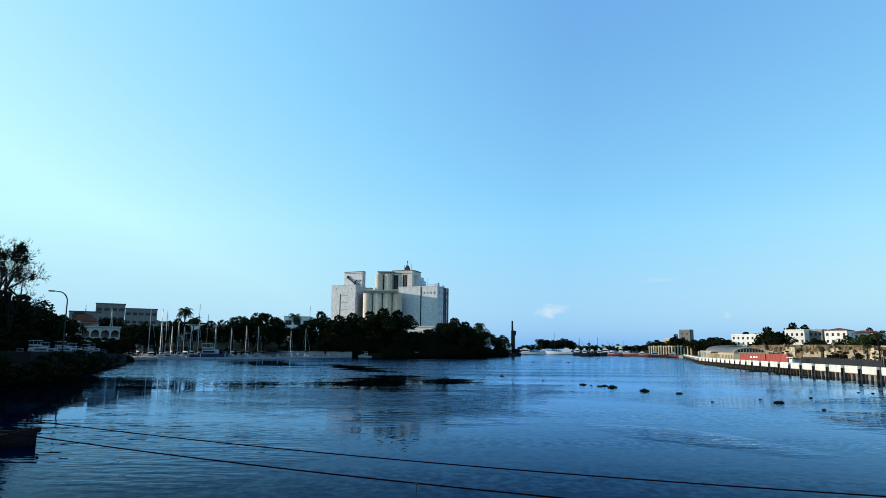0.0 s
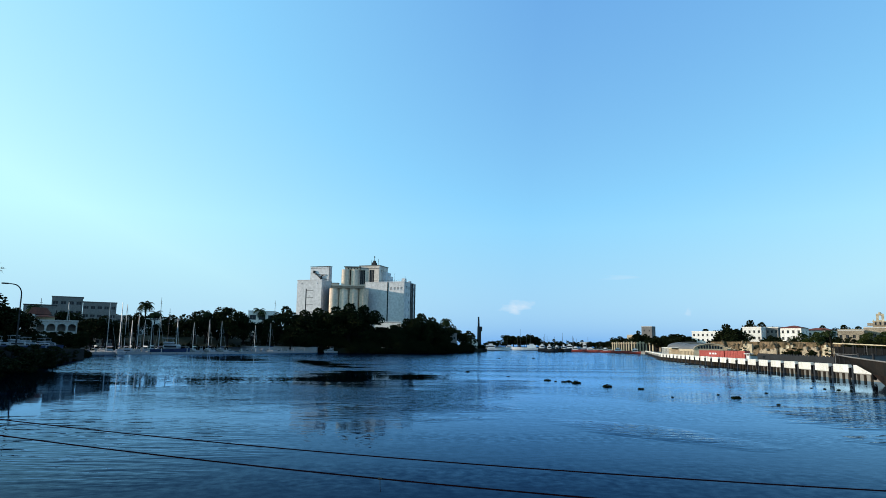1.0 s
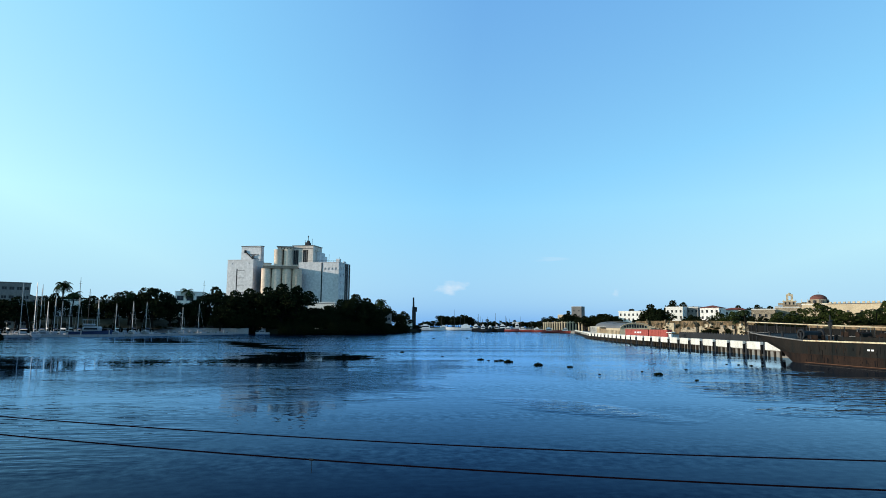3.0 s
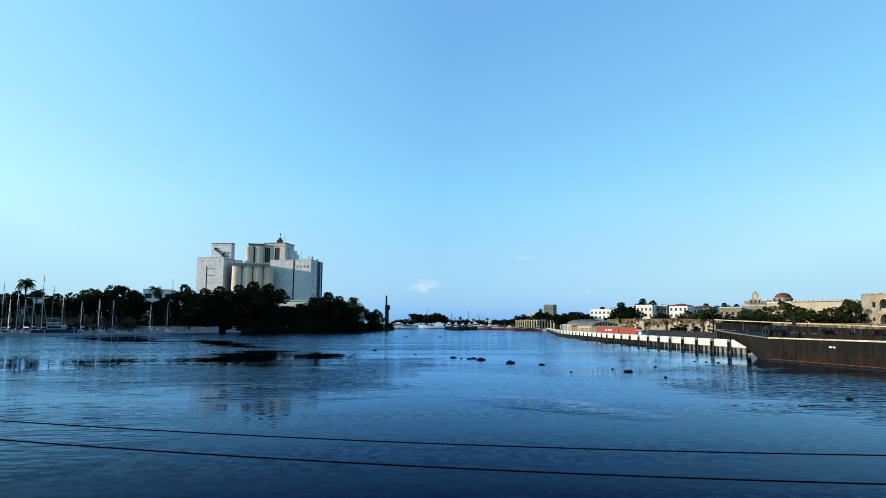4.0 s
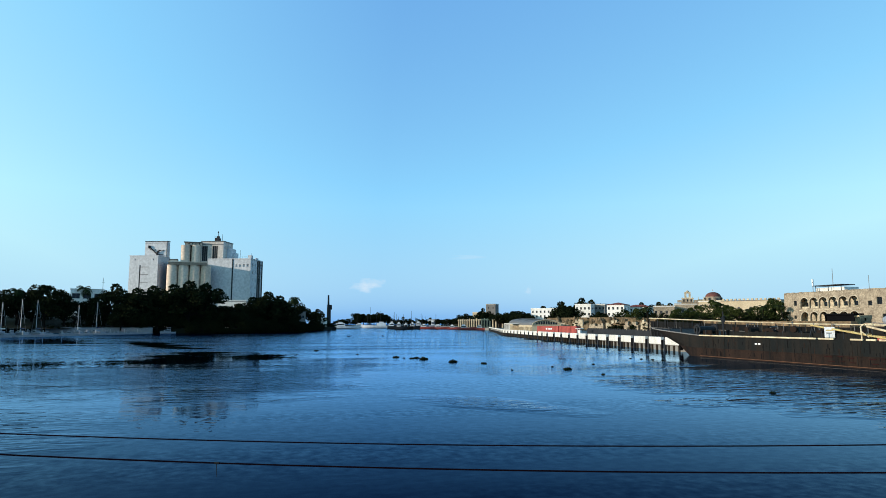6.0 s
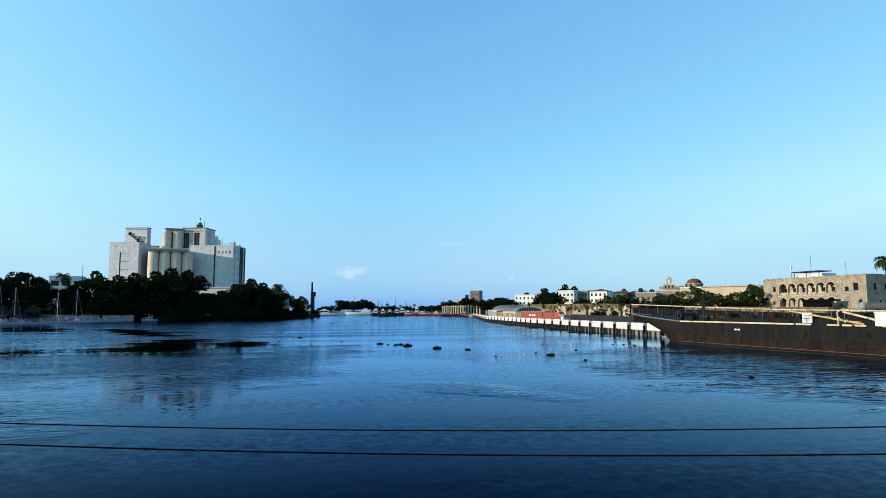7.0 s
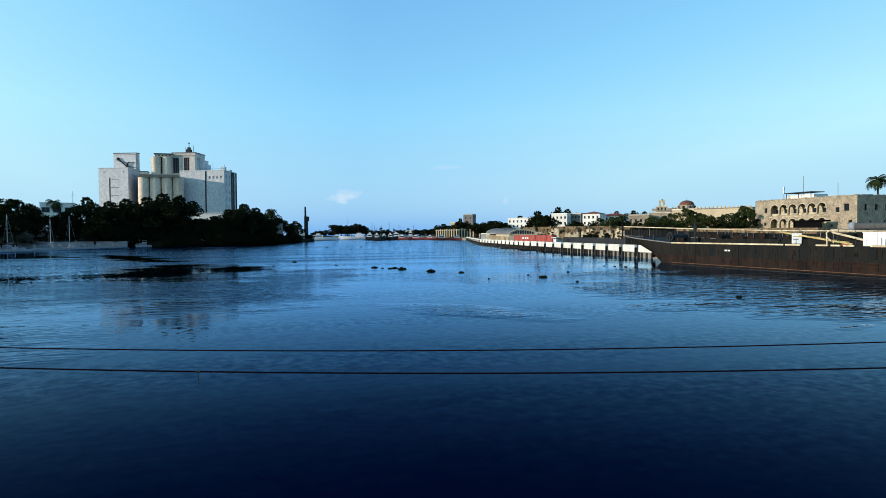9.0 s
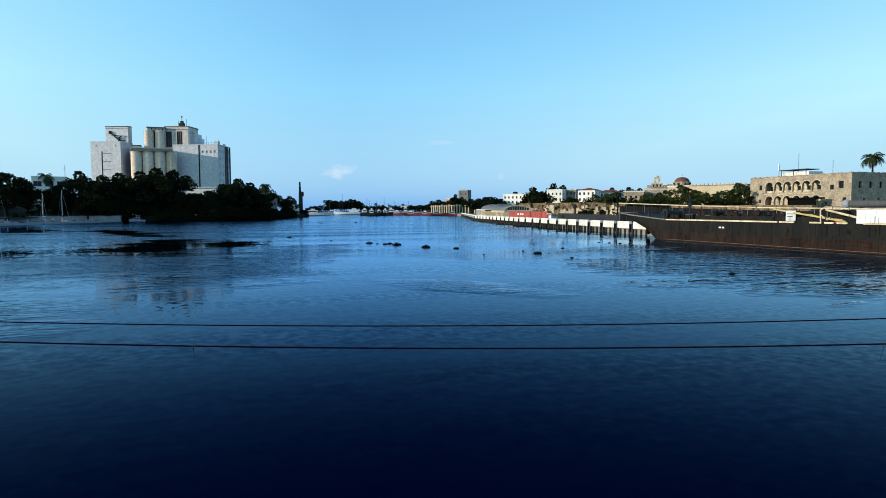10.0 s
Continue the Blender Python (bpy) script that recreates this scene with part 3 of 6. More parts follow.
    part("roof_edge", boxes((13.6, 2.4, 57.2, 25.4, 16.4, 57.7)), M["grey_wall"], t)
    for x in (16.4, 18.6, 20.8, 23.0):
        part("vent", boxes((x, 3.5, 56.0, x + 0.7, 3.62, 56.8)), M["dark_trim"], t)
    # head house, turned like the tower
    base = (24.6, 5.4, 0.8)
    HL, HD = 15.8, 15.0
    bm = bmesh.new()
    wall_with_holes(bm, (0, 0, 36), (1, 0, 0), HL, 21.4, [(0.5, 8.0, 4.6, 18.4), (8.0, 9.6, 11.8, 18.4)], 0.9)
    wall_with_holes(bm, (HL, 0, 36), (0, 1, 0), HD, 21.4, [(c, 17.0, c + 1.2, 18.6) for c in (3.0, 6.4)], 0.5)
    box(bm, 0, 1.0, 36, HL - 0.6, HD, 57.3)
    put("head_house", bm, M["silo_cream_pale"], base, "cream head house with tall dark openings")
    for x0, x1, z0 in ((0.5, 4.6, 44.0), (8.0, 11.8, 45.6)):
        put("louvre", boxes((x0, 0.5, z0, x1, 0.8, 54.4)), M["dark_trim"], base, "tall dark louvred opening")
        for k in range(1, 3):
            u = x0 + (x1 - x0) * k / 3
            put("mullion", boxes((u - 0.12, 0.35, z0, u + 0.12, 0.5, 54.4)), M["grey_wall"], base)
    put("head_coping", boxes((-0.4, -0.4, 57.4, HL + 0.4, HD + 0.4, 57.9)), M["grey_wall"], base)
    put("head_band", boxes((-0.1, -0.15, 55.3, HL, 0, 55.7)), M["grey_wall"], base)
    put("end_step", boxes((HL, 6.0, 36, HL + 2.6, HD, 53.4)), M["silo_grey"], base, "stepped grey end of the head house")
    put("end_step", boxes((HL + 2.6, 9.0, 36, HL + 4.4, HD, 50.6)), M["silo_grey"], base)
    put("cabin", boxes((8.6, 2.0, 57.9, 11.6, 5.0, 60.2), (9.4, 2.6, 60.2, 11.0, 4.4, 61.6)), M["dark_trim"], base, "small dark cabin on the roof")
    put("antenna", tubes([((10.2, 3.5, 61.6), (10.2, 3.5, 65.2), 0.16), ((9.9, 3.5, 64.4), (10.5, 3.5, 64.4), 0.45)]), M["dark_trim"], base)
    for x, z1 in ((13.0, 63.0), (7.6, 62.0)):
        put("roof_mast", tubes([((x, 4, 57.9), (x, 4, z1), 0.11)]), M["dark_trim"], base)
    # broad slab with a shaded gable end
    base = (29.6, 1.0, 0)
    L, D, H = 30.2, 21, 45.8
    bm = bmesh.new()
    wall_with_holes(bm, (0, 0, 0), (1, 0, 0), L, H, [(19.6 + 2.6 * k, 40.5, 21.0 + 2.6 * k, 42.2) for k in range(4)], 0.6)
    rows = [(c, z, c + 1.5, z + 2.2) for c in (3.0, 8.0, 17.2) for z in range(6, 44, 5)]
    wall_with_holes(bm, (L, 0, 0), (0, 1, 0), D, H, rows, 0.6)
    box(bm, 0.0, 0.7, 0, L - 0.7, D, H - 0.1)
    put("slab_block", bm, M["silo_grey"], base, "broad pale grey block")
    put("slab_roof", boxes((-0.2, -0.2, H, L + 0.2, D + 0.2, H + 0.5)), M["silo_grey"], base)
    put("joint", boxes((17.2, -0.25, 0, 18.0, 0, H)), M["dark_trim"], base, "dark vertical joint")
    for y0, y1 in ((11.5, 13.2), (14.2, 16.6), (19.4, 21)):
        put("end_strip", boxes((L, y0, 2, L + 0.3, y1, H)), M["dark_trim"], base, "dark vertical strip on the shaded end")
    put("roof_rail", tubes([((2 * k, 0.3, H + 0.5), (2 * k, 0.3, H + 1.5), 0.05) for k in range(16)] + [((0, 0.3, H + 1.5), (L, 0.3, H + 1.5), 0.05)], 5), M["dark_trim"], base)
    put("roof_cabin", boxes((L - 3, 2, H + 0.5, L - 0.5, 5, H + 2.8)), M["silo_grey"], base)
    put("roof_cabin", boxes((L - 0.7, 9, H + 0.5, L + 0.1, 13, H + 1.6)), M["silo_grey"], base)
    for x, z in ((21, 6.5), (29, 4.5)):
        put("roof_mast", tubes([((x, 4, H), (x, 4, H + z), 0.09)]), M["dark_trim"], base)
    return t


grain_silo()
house("white_annex", -22, 404, 2.2, -15, 17, 9, 15.5, M["white_wall"], "low white mill annex half hidden by trees", cols=5, rows=3, roof_mat=M["roof_grey"])


# ---- trees ----
def quads(name, centres, size, rng, material, flat=0.0):
    """Many small leaf clumps, each a bent quad, at the given centres."""
    n = len(centres)
    u = rng.normal(size=(n, 3))
    u[:, 2] *= 1 - flat
    u /= np.linalg.norm(u, axis=1)[:, None]
    w = np.cross(u, rng.normal(size=(n, 3)))
    w /= np.linalg.norm(w, axis=1)[:, None]
    s = size * rng.uniform(0.6, 1.4, size=(n, 1))
    mid = centres + np.cross(u, w) * s * 0.3
    co = np.stack([centres - u * s, mid - w * s * 0.7, centres + u * s, mid + w * s * 0.7], axis=1).reshape(-1, 3)
    me = bpy.data.meshes.new(name)
    me.from_pydata(co.tolist(), [], [(4 * i, 4 * i + 1, 4 * i + 2, 4 * i + 3) for i in range(n)])
    me.materials.append(material)
    return me


def broad_tree(seed, material, label, leaves=3000, low=0.25):
    """A tree one metre tall, scaled when it is set down."""
    rng = np.random.default_rng(seed)
    t = thing("tree", Matrix(), label, "tree")
    bm = bmesh.new()
    tube(bm, (0, 0, -0.06), (0.01, 0, 0.36), 0.035, 0.022, n=8)
    lumps = []
    for k in range(15):
        a = rng.uniform(0, 2 * math.pi)
        r = 0.40 * math.sqrt(rng.uniform(0.02, 1))
        z = rng.uniform(low + 0.08, 0.9 - 0.55 * (r / 0.42) ** 2 * 0.5)
        c = Vector((r * math.cos(a), r * math.sin(a), z))
        lumps.append((c, rng.uniform(0.10, 0.19)))
        tube(bm, (0.005, 0, rng.uniform(0.2, 0.36)), c, 0.014, 0.003, n=5)
    lumps.append((Vector((0.03, 0, 0.86)), 0.12))
    part("trunk", bm, M["bark"], t)
    pts = []
    for c, r in lumps:
        n = int(leaves / len(lumps))
        v = rng.normal(size=(n, 3))
        v /= np.linalg.norm(v, axis=1)[:, None]
        v *= (r * rng.uniform(0.45, 1.08, size=(n, 1)) ** 0.6)
        v[:, 2] *= 0.78
        pts.append(np.array(c) + v)
    pts = np.concatenate(pts)
    crown = new("crown", quads("crown", pts, 0.027, rng, material))
    crown.parent = t
    return t


def palm_tree(seed, label, trunk_r=0.016, fronds=30):
    rng = np.random.default_rng(seed)
    t = thing("palm_tree", Matrix(), label, "palm tree")
    bm = bmesh.new()
    last = Vector((0, 0, -0.04))
    for k in range(1, 9):
        q = Vector((0.02 * math.sin(k * 0.5), 0.01 * k / 8, 0.82 * k / 8))
        tube(bm, last, q, trunk_r * (1.25 - 0.05 * k), trunk_r * (1.2 - 0.05 * k), n=8)
        last = q
    part("trunk", bm, M["bark"], t)
    co, fa = [], []
    for k in range(fronds):
        a = 2 * math.pi * k / fronds + rng.uniform(-0.2, 0.2)
        rise, ln = rng.uniform(-0.25, 1.0), rng.uniform(0.20, 0.27)
        d = np.array([math.cos(a), math.sin(a), 0])
        side = np.array([-math.sin(a), math.cos(a), 0])
        p = np.array(last)
        for s in range(15):
            f = s / 15
            ang = rise * 1.1 - 1.9 * f
            step = (d * math.cos(ang) + np.array([0, 0, math.sin(ang)])) * ln / 15
            wd = 0.06 * math.sin(math.pi * (0.12 + 0.86 * f))
            for sg in (-1, 1):
                i = len(co)
                tip = p + side * sg * wd + step * 0.8 - np.array([0, 0, 0.55 * wd])
                co += [p, p + step * 0.95, tip]
                fa.append((i, i + 1, i + 2))
            p = p + step
    me = bpy.data.meshes.new("fronds")
    me.from_pydata([tuple(c) for c in co], [], fa)
    me.materials.append(M["palm_leaf"])
    f = new("fronds", me)
    f.parent = t
    return t


def bare_tree(seed, label):
    """A large half-leafless tree: forking limbs, fine twigs and a few leaf clumps."""
    rng = np.random.default_rng(seed)
    t = thing("bare_tree", Matrix(), label, "tree")
    bm, tw, leaf = bmesh.new(), [], []

    def grow(p, d, ln, r, depth):
        q = p + d * ln
        if depth <= 3:
            tube(bm, p, q, r, r * 0.7, n=6, caps=False)
        else:
            tw.append((p, q, r))
        if depth == 8:
            if rng.uniform() < 0.0045:
                leaf.append(q)
            return
        for k in range(3 if depth in (1, 2, 4, 5, 6) else 2):
            e = (d + Vector(rng.normal(size=3)) * 0.42 + Vector((0, 0, 0.06))).normalized()
            grow(q, e, ln * rng.uniform(0.68, 0.86), r * 0.66, depth + 1)
    grow(Vector((0, 0, -0.04)), Vector((0, 0, 1)), 0.24, 0.028, 0)
    part("trunk", bm, M["bark"], t)
    co, fa = [], []
    for p, q, r in tw:
        d = (q - p).normalized()
        s = d.orthogonal().normalized() * max(r * 0.85, 0.0015)
        w = d.cross(s)
        i = len(co)
        co += [p + s, p - s * 0.5 + w * 0.86, p - s * 0.5 - w * 0.86, q]
        fa += [(i, i + 1, i + 3), (i + 1, i + 2, i + 3), (i + 2, i, i + 3)]
    me = bpy.data.meshes.new("twigs")
    me.from_pydata([tuple(c) for c in co], [], fa)
    me.materials.append(M["bark"])
    o = new("twig_crown", me)
    o.parent = t
    pts = np.concatenate([np.array(q)[None] + rng.normal(size=(110, 3)) * 0.019 for q in leaf])
    o = new("foliage", quads("foliage", pts, 0.010, rng, M["leaf"]))
    o.parent = t
    return t


KINDS, used = {}, set()
KINDS["dark"] = [broad_tree(s, M["leaf"], "dense green tree on the river bank, leaves darkened for shade") for s in (1, 2, 3, 4)]
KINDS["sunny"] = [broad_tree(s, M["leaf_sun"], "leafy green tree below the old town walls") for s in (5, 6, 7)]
KINDS["bush"] = [broad_tree(s, M["leaf"], "low shrub at the water's edge, leaves darkened for shade", low=0.02) for s in (8, 9)]
KINDS["palm"] = [palm_tree(s, "tall palm with drooping fronds") for s in (10, 11)]
KINDS["bare"] = [bare_tree(12, "large half-leafless tree with fine twigs")]
rnd = random.Random(4)


def plant(kind, x, y, base, top, wide=1.0, group=""):
    k = rnd.randrange(len(KINDS[kind]))
    src = KINDS[kind][k]
    h = (top - base) / (1.0 if kind != "palm" else 0.95)
    m = pose(x, y, base, 0, 0, rnd.uniform(0, 360)) @ Matrix.Diagonal((h * wide, h * wide, h, 1))
    if (kind, k) in used:
        src = copy_thing(src, m @ Matrix.Diagonal((*(1 / v for v in src.scale), 1)))
    else:
        used.add((kind, k))
        src.matrix_basis = m
    return tagged(src, group=group)


# wooded point in front of the silos: (degrees left, metres off, top height, breadth)
for left, d, top, wide in ((17.2, 352, 20, 1.1), (15.6, 346, 23, 1.0), (14.3, 350, 19, 1.0), (12.3, 352, 17.5, 1.0), (10.9, 344, 24.5, 0.9), (9.3, 338, 22.5, 1.1),
                           (8.1, 342, 24.0, 0.95), (6.6, 336, 24.5, 1.0), (5.4, 334, 26.5, 1.0), (4.2, 335, 25.5, 1.0), (2.9, 342, 14.0, 1.1), (1.4, 346, 15.5, 1.2),
                           (0.2, 352, 19.5, 1.0), (-0.9, 352, 22.5, 1.0), (-2.0, 356, 20.5, 1.1), (-3.1, 372, 18.5, 1.1), (-4.1, 400, 14.5, 1.3), (-5.2, 440, 15, 1.1),
                           (7.3, 352, 22, 1.1), (3.5, 350, 15, 1.1), (1.9, 360, 13.5, 1.2), (16.4, 360, 21, 1.1)):
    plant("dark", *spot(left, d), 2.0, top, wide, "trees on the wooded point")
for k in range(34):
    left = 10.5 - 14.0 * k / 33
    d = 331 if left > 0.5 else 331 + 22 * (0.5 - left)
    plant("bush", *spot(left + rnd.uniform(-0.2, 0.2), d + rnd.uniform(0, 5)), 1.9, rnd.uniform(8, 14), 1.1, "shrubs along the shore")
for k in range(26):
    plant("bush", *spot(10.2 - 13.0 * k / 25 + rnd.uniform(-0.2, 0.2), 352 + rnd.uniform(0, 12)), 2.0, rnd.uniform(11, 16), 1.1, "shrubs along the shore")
for k in range(9):
    plant("bush", *spot(-3.6 - 0.38 * k, 404 + 8 * k), 1.9, rnd.uniform(4.5, 7.5), 1.3, "shrubs along the shore")
# overhanging scrub that hides the water's edge of the point
EDGE = ((-30, 322.5), (-5, 322.5), (21, 360.5), (42, 430))
for (xa, ya), (xb, yb) in zip(EDGE, EDGE[1:]):
    n = int(math.hypot(xb - xa, yb - ya) / 3.0)
    for k in range(n):
        plant("bush", xa + (xb - xa) * k / n, ya + (yb - ya) * k / n + rnd.uniform(-0.8, 0.8), -0.4, rnd.uniform(4.0, 7.0), 1.3, "scrub overhanging the water")
# marina shore and the town behind it
for left, d, top, wide in ((18.2, 350, 20.5, 1.1), (19.4, 372, 16, 1.2), (20.6, 380, 17, 1.2), (22.6, 345, 19, 1.0), (23.6, 350, 15, 1.3), (24.7, 330, 15, 1.3), (25.7, 320, 14.5, 1.3),
                           (26.6, 300, 14, 1.3), (27.6, 300, 16.5, 1.2), (20.0, 420, 21, 1.2), (21.4, 420, 22, 1.1), (24.2, 400, 20, 1.2), (24.9, 262, 14, 1.2), (25.8, 268, 13, 1.2), (24.2, 268, 12.5, 1.2)):
    plant("dark", *spot(left, d), 2.0, top, wide, "trees behind the marina")
for k in range(30):
    plant("bush", *spot(29.5 - 16 * k / 29, 345 + rnd.uniform(-4, 14)), 2.0, rnd.uniform(6, 11) if k < 10 else rnd.uniform(3.2, 5.0), 1.5, "shrubs behind the marina")
for left, d, top in ((13.6, 352, 15.5), (12.5, 350, 15), (11.9, 348, 16)):
    plant("bush", *spot(left, d), 2.0, top, 0.9, "trees behind the marina")
for left, d, top in ((22.0, 340, 25), (17.4, 352, 22), (29.7, 270, 18), (13.0, 425, 28), (-3.2, 368, 21), (21.3, 330, 20)):
    plant("palm", *spot(left, d), 2.0, top, 0.95, "palms")
# dark trees on the near bank
for left, d, top, wide in ((34.9, 172, 17.5, 1.1), (33.6, 178, 17.0, 1.1), (32.5, 180, 14.0, 1.1), (36.3, 165, 18.5, 1.1), (31.6, 186, 13, 1.2), (30.9, 192, 13.0, 1.0), (30.6, 196, 12.5, 0.8), (38, 160, 19, 1.1), (40, 150, 19, 1.1)):
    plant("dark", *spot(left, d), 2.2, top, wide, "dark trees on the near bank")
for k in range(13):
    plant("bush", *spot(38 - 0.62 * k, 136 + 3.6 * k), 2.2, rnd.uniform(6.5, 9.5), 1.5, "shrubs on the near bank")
plant("bare", *spot(35.9, 150), 2.2, 31.0, 0.85)
plant("bare", *spot(34.2, 156), 2.2, 27.0, 0.72)


# ---- near bank wall, jetty and street lamp ----
wall = [(-51, -40, 2.2), (-54.6, 60, 2.0), (-56.4, 87, 1.8), (-69, 126, 1.0), (-81.5, 165, 0.4), (-98.5, 200, 0.3)]
setting("quay_wall_east", strip(wall, -2, 2.2, 1.0), M["dark_wall"], "dark weathered stone quay wall along the near bank", "wall")

for k in range(26):
    f = k / 25
    x, y = (-53.9 - 1.9 * f * 4, 50 + 37 * f * 4) if f < 0.25 else (-55.8 - 41.5 * (f - 0.25) / 0.75, 87 + 111 * (f - 0.25) / 0.75)
    plant("bush", x + 1.2, y + rnd.uniform(-1, 1), -0.3, rnd.uniform(2.2, 4.2) * (1.25 - 0.5 * f), 1.7, "scrub along the near bank wall")


def street_lamp():
    x, y = spot(30.6, 143)
    t = thing("street_lamp", pose(x, y, 2.2, 0, 0, 28), "tall street lamp with a curved arm beside the bank", "street lamp")
    bm = bmesh.new()
    tube(bm, (0, 0, 0), (0, 0, 10.9), 0.15, 0.11, n=8)
    last = Vector((0, 0, 10.9))
    for k in range(1, 9):
        a = math.pi / 2 * k / 8
        q = Vector((-1.5 * (1 - math.cos(a)), 0, 10.9 + 1.9 * math.sin(a)))
        tube(bm, last, q, 0.11, 0.1, n=8)
        last = q
    tube(bm, last, last + Vector((-0.8, 0, 0.1)), 0.09, 0.08, n=8)
    pole = part("pole", bm, M["dark_trim"], t)
    bm = boxes((-3.3, -0.2, 12.75, -2.2, 0.2, 13.0), bevel=0.06)
    part("lamp_head", bm, M["dark_trim"], pole)
    return t


street_lamp()


def jetty():
    x, y = spot(28.8, 216)
    t = thing("jetty", pose(x, y, 0, 0, 0, 28), "small dark timber jetty on pale posts", "jetty")
    for k in range(6):
        part("plank_bay", boxes((1.7 * k, 0, 0.95, 1.7 * k + 1.62, 2.2, 1.15)), M["wood"], t)
    for k in range(5):
        part("post", tubes([((0.4 + 2.2 * k, 0.1, -1.2), (0.4 + 2.2 * k, 0.1, 1.3), 0.14)], 8), M["yellow"], t, "pale weathered post")


jetty()


def rowing_boat():
    t = thing("rowing_boat", pose(-22.8, 31.6, 0.0, 0, 0, 213), "small dark wooden boat moored in the shadow", "boat")
    bm = bmesh.new()
    rings = []
    n = 14
    for k in range(n + 1):
        f = k / n
        x = -2.8 + 5.6 * f
        w = 0.85 * (1 - max(0, (0.45 - f) / 0.45) ** 2.2) * (1 - 0.18 * max(0, (f - 0.6) / 0.4))
        w = max(w, 0.34)
        top = 0.56 + 0.26 * (1 - f) ** 3 + 0.14 * f ** 3
        rings.append([bm.verts.new(v) for v in ((x, -w, top), (x, -w * 0.92, 0.2), (x, -w * 0.55, -0.14), (x, w * 0.55, -0.14), (x, w * 0.92, 0.2), (x, w, top),
                                               (x, w * 0.88, top), (x, w * 0.5, 0.02), (x, -w * 0.5, 0.02), (x, -w * 0.88, top))])
    for a_, b_ in zip(rings, rings[1:]):
        for i in range(10):
            j = (i + 1) % 10
            bm.faces.new((a_[i], a_[j], b_[j], b_[i]))
    bm.faces.new(rings[0][::-1])
    bm.faces.new(rings[-1])
    bmesh.ops.recalc_face_normals(bm, faces=bm.faces)
    part("hull", bm, M["wood"], t)
    part("rub_rail", boxes((-1.6, -0.93, 0.58, 2.7, -0.82, 0.68), (-1.6, 0.82, 0.58, 2.7, 0.93, 0.68)), M["fence_steel"], t, "grey rubbing strake")
    for x in (-0.9, 0.6, 2.0):
        part("thwart", boxes((x, -0.75, 0.42, x + 0.28, 0.75, 0.47)), M["wood"], t)
    part("bow_block", boxes((-2.95, -0.3, 0.6, -2.6, 0.3, 0.86), bevel=0.05), M["fence_steel"], t)
    part("stake", tubes([((1.0, 0.2, 0.0), (1.0, 0.2, 1.05), 0.05), ((-0.4, 0.1, 0.0), (-0.4, 0.1, 0.85), 0.12)], 6), M["wood"], t)


rowing_boat()

# ---- houses behind the marina ----
x, y = spot(28.62, 330)
house("office_block", x, y, 2.2, 27, 12, 10, 21.3, M["grey_wall"], "grey four-storey office block in shade", cols=4, rows=5, win=(2.2, 1.5), roof_mat=M["grey_wall"], parapet=0)
house("office_wing", x + 10.9, y + 5.4, 2.2, 25, 13.5, 9, 19.4, M["grey_wall"], "grey office wing with strip windows", cols=5, rows=5, win=(2.2, 1.4), roof_mat=M["grey_wall"], parapet=0)
x, y = spot(30.4, 300)
house("flat_house", x, y, 2.2, 28, 11, 8, 16.0, M["grey_wall"], "low grey house with a flat roof", cols=3, rows=3, roof_mat=M["dark_trim"], parapet=0)
x, y = spot(29.7, 246)
house("tiled_house", x, y, 2.2, 28, 6, 7, 9.8, M["cream_wall"], "cream house with a red tiled roof", cols=2, rows=2, roof="hip", roof_mat=M["dome_tile"])


def arch_fill(bm, x0, x1, z0, z1, y0, y1, n=10):
    """Closes the corners above a round arch that spans x0 to x1, springing at z0, inside an opening up to z1."""
    cx, r = (x0 + x1) / 2, (x1 - x0) / 2
    rise = z1 - z0 - 0.02
    for s in range(n):
        a0, a1 = math.pi * s / n, math.pi * (s + 1) / n
        p0 = (cx - r * math.cos(a0), z0 + rise * math.sin(a0))
        p1 = (cx - r * math.cos(a1), z0 + rise * math.sin(a1))
        for y, flip in ((y0, False), (y1, True)):
            vs = [bm.verts.new((p0[0], y, p0[1])), bm.verts.new((p1[0], y, p1[1])), bm.verts.new((p1[0], y, z1)), bm.verts.new((p0[0], y, z1))]
            bm.faces.new(vs if not flip else vs[::-1])
        vs = [bm.verts.new((p0[0], y0, p0[1])), bm.verts.new((p0[0], y1, p0[1])), bm.verts.new((p1[0], y1, p1[1])), bm.verts.new((p1[0], y0, p1[1]))]
        bm.faces.new(vs)


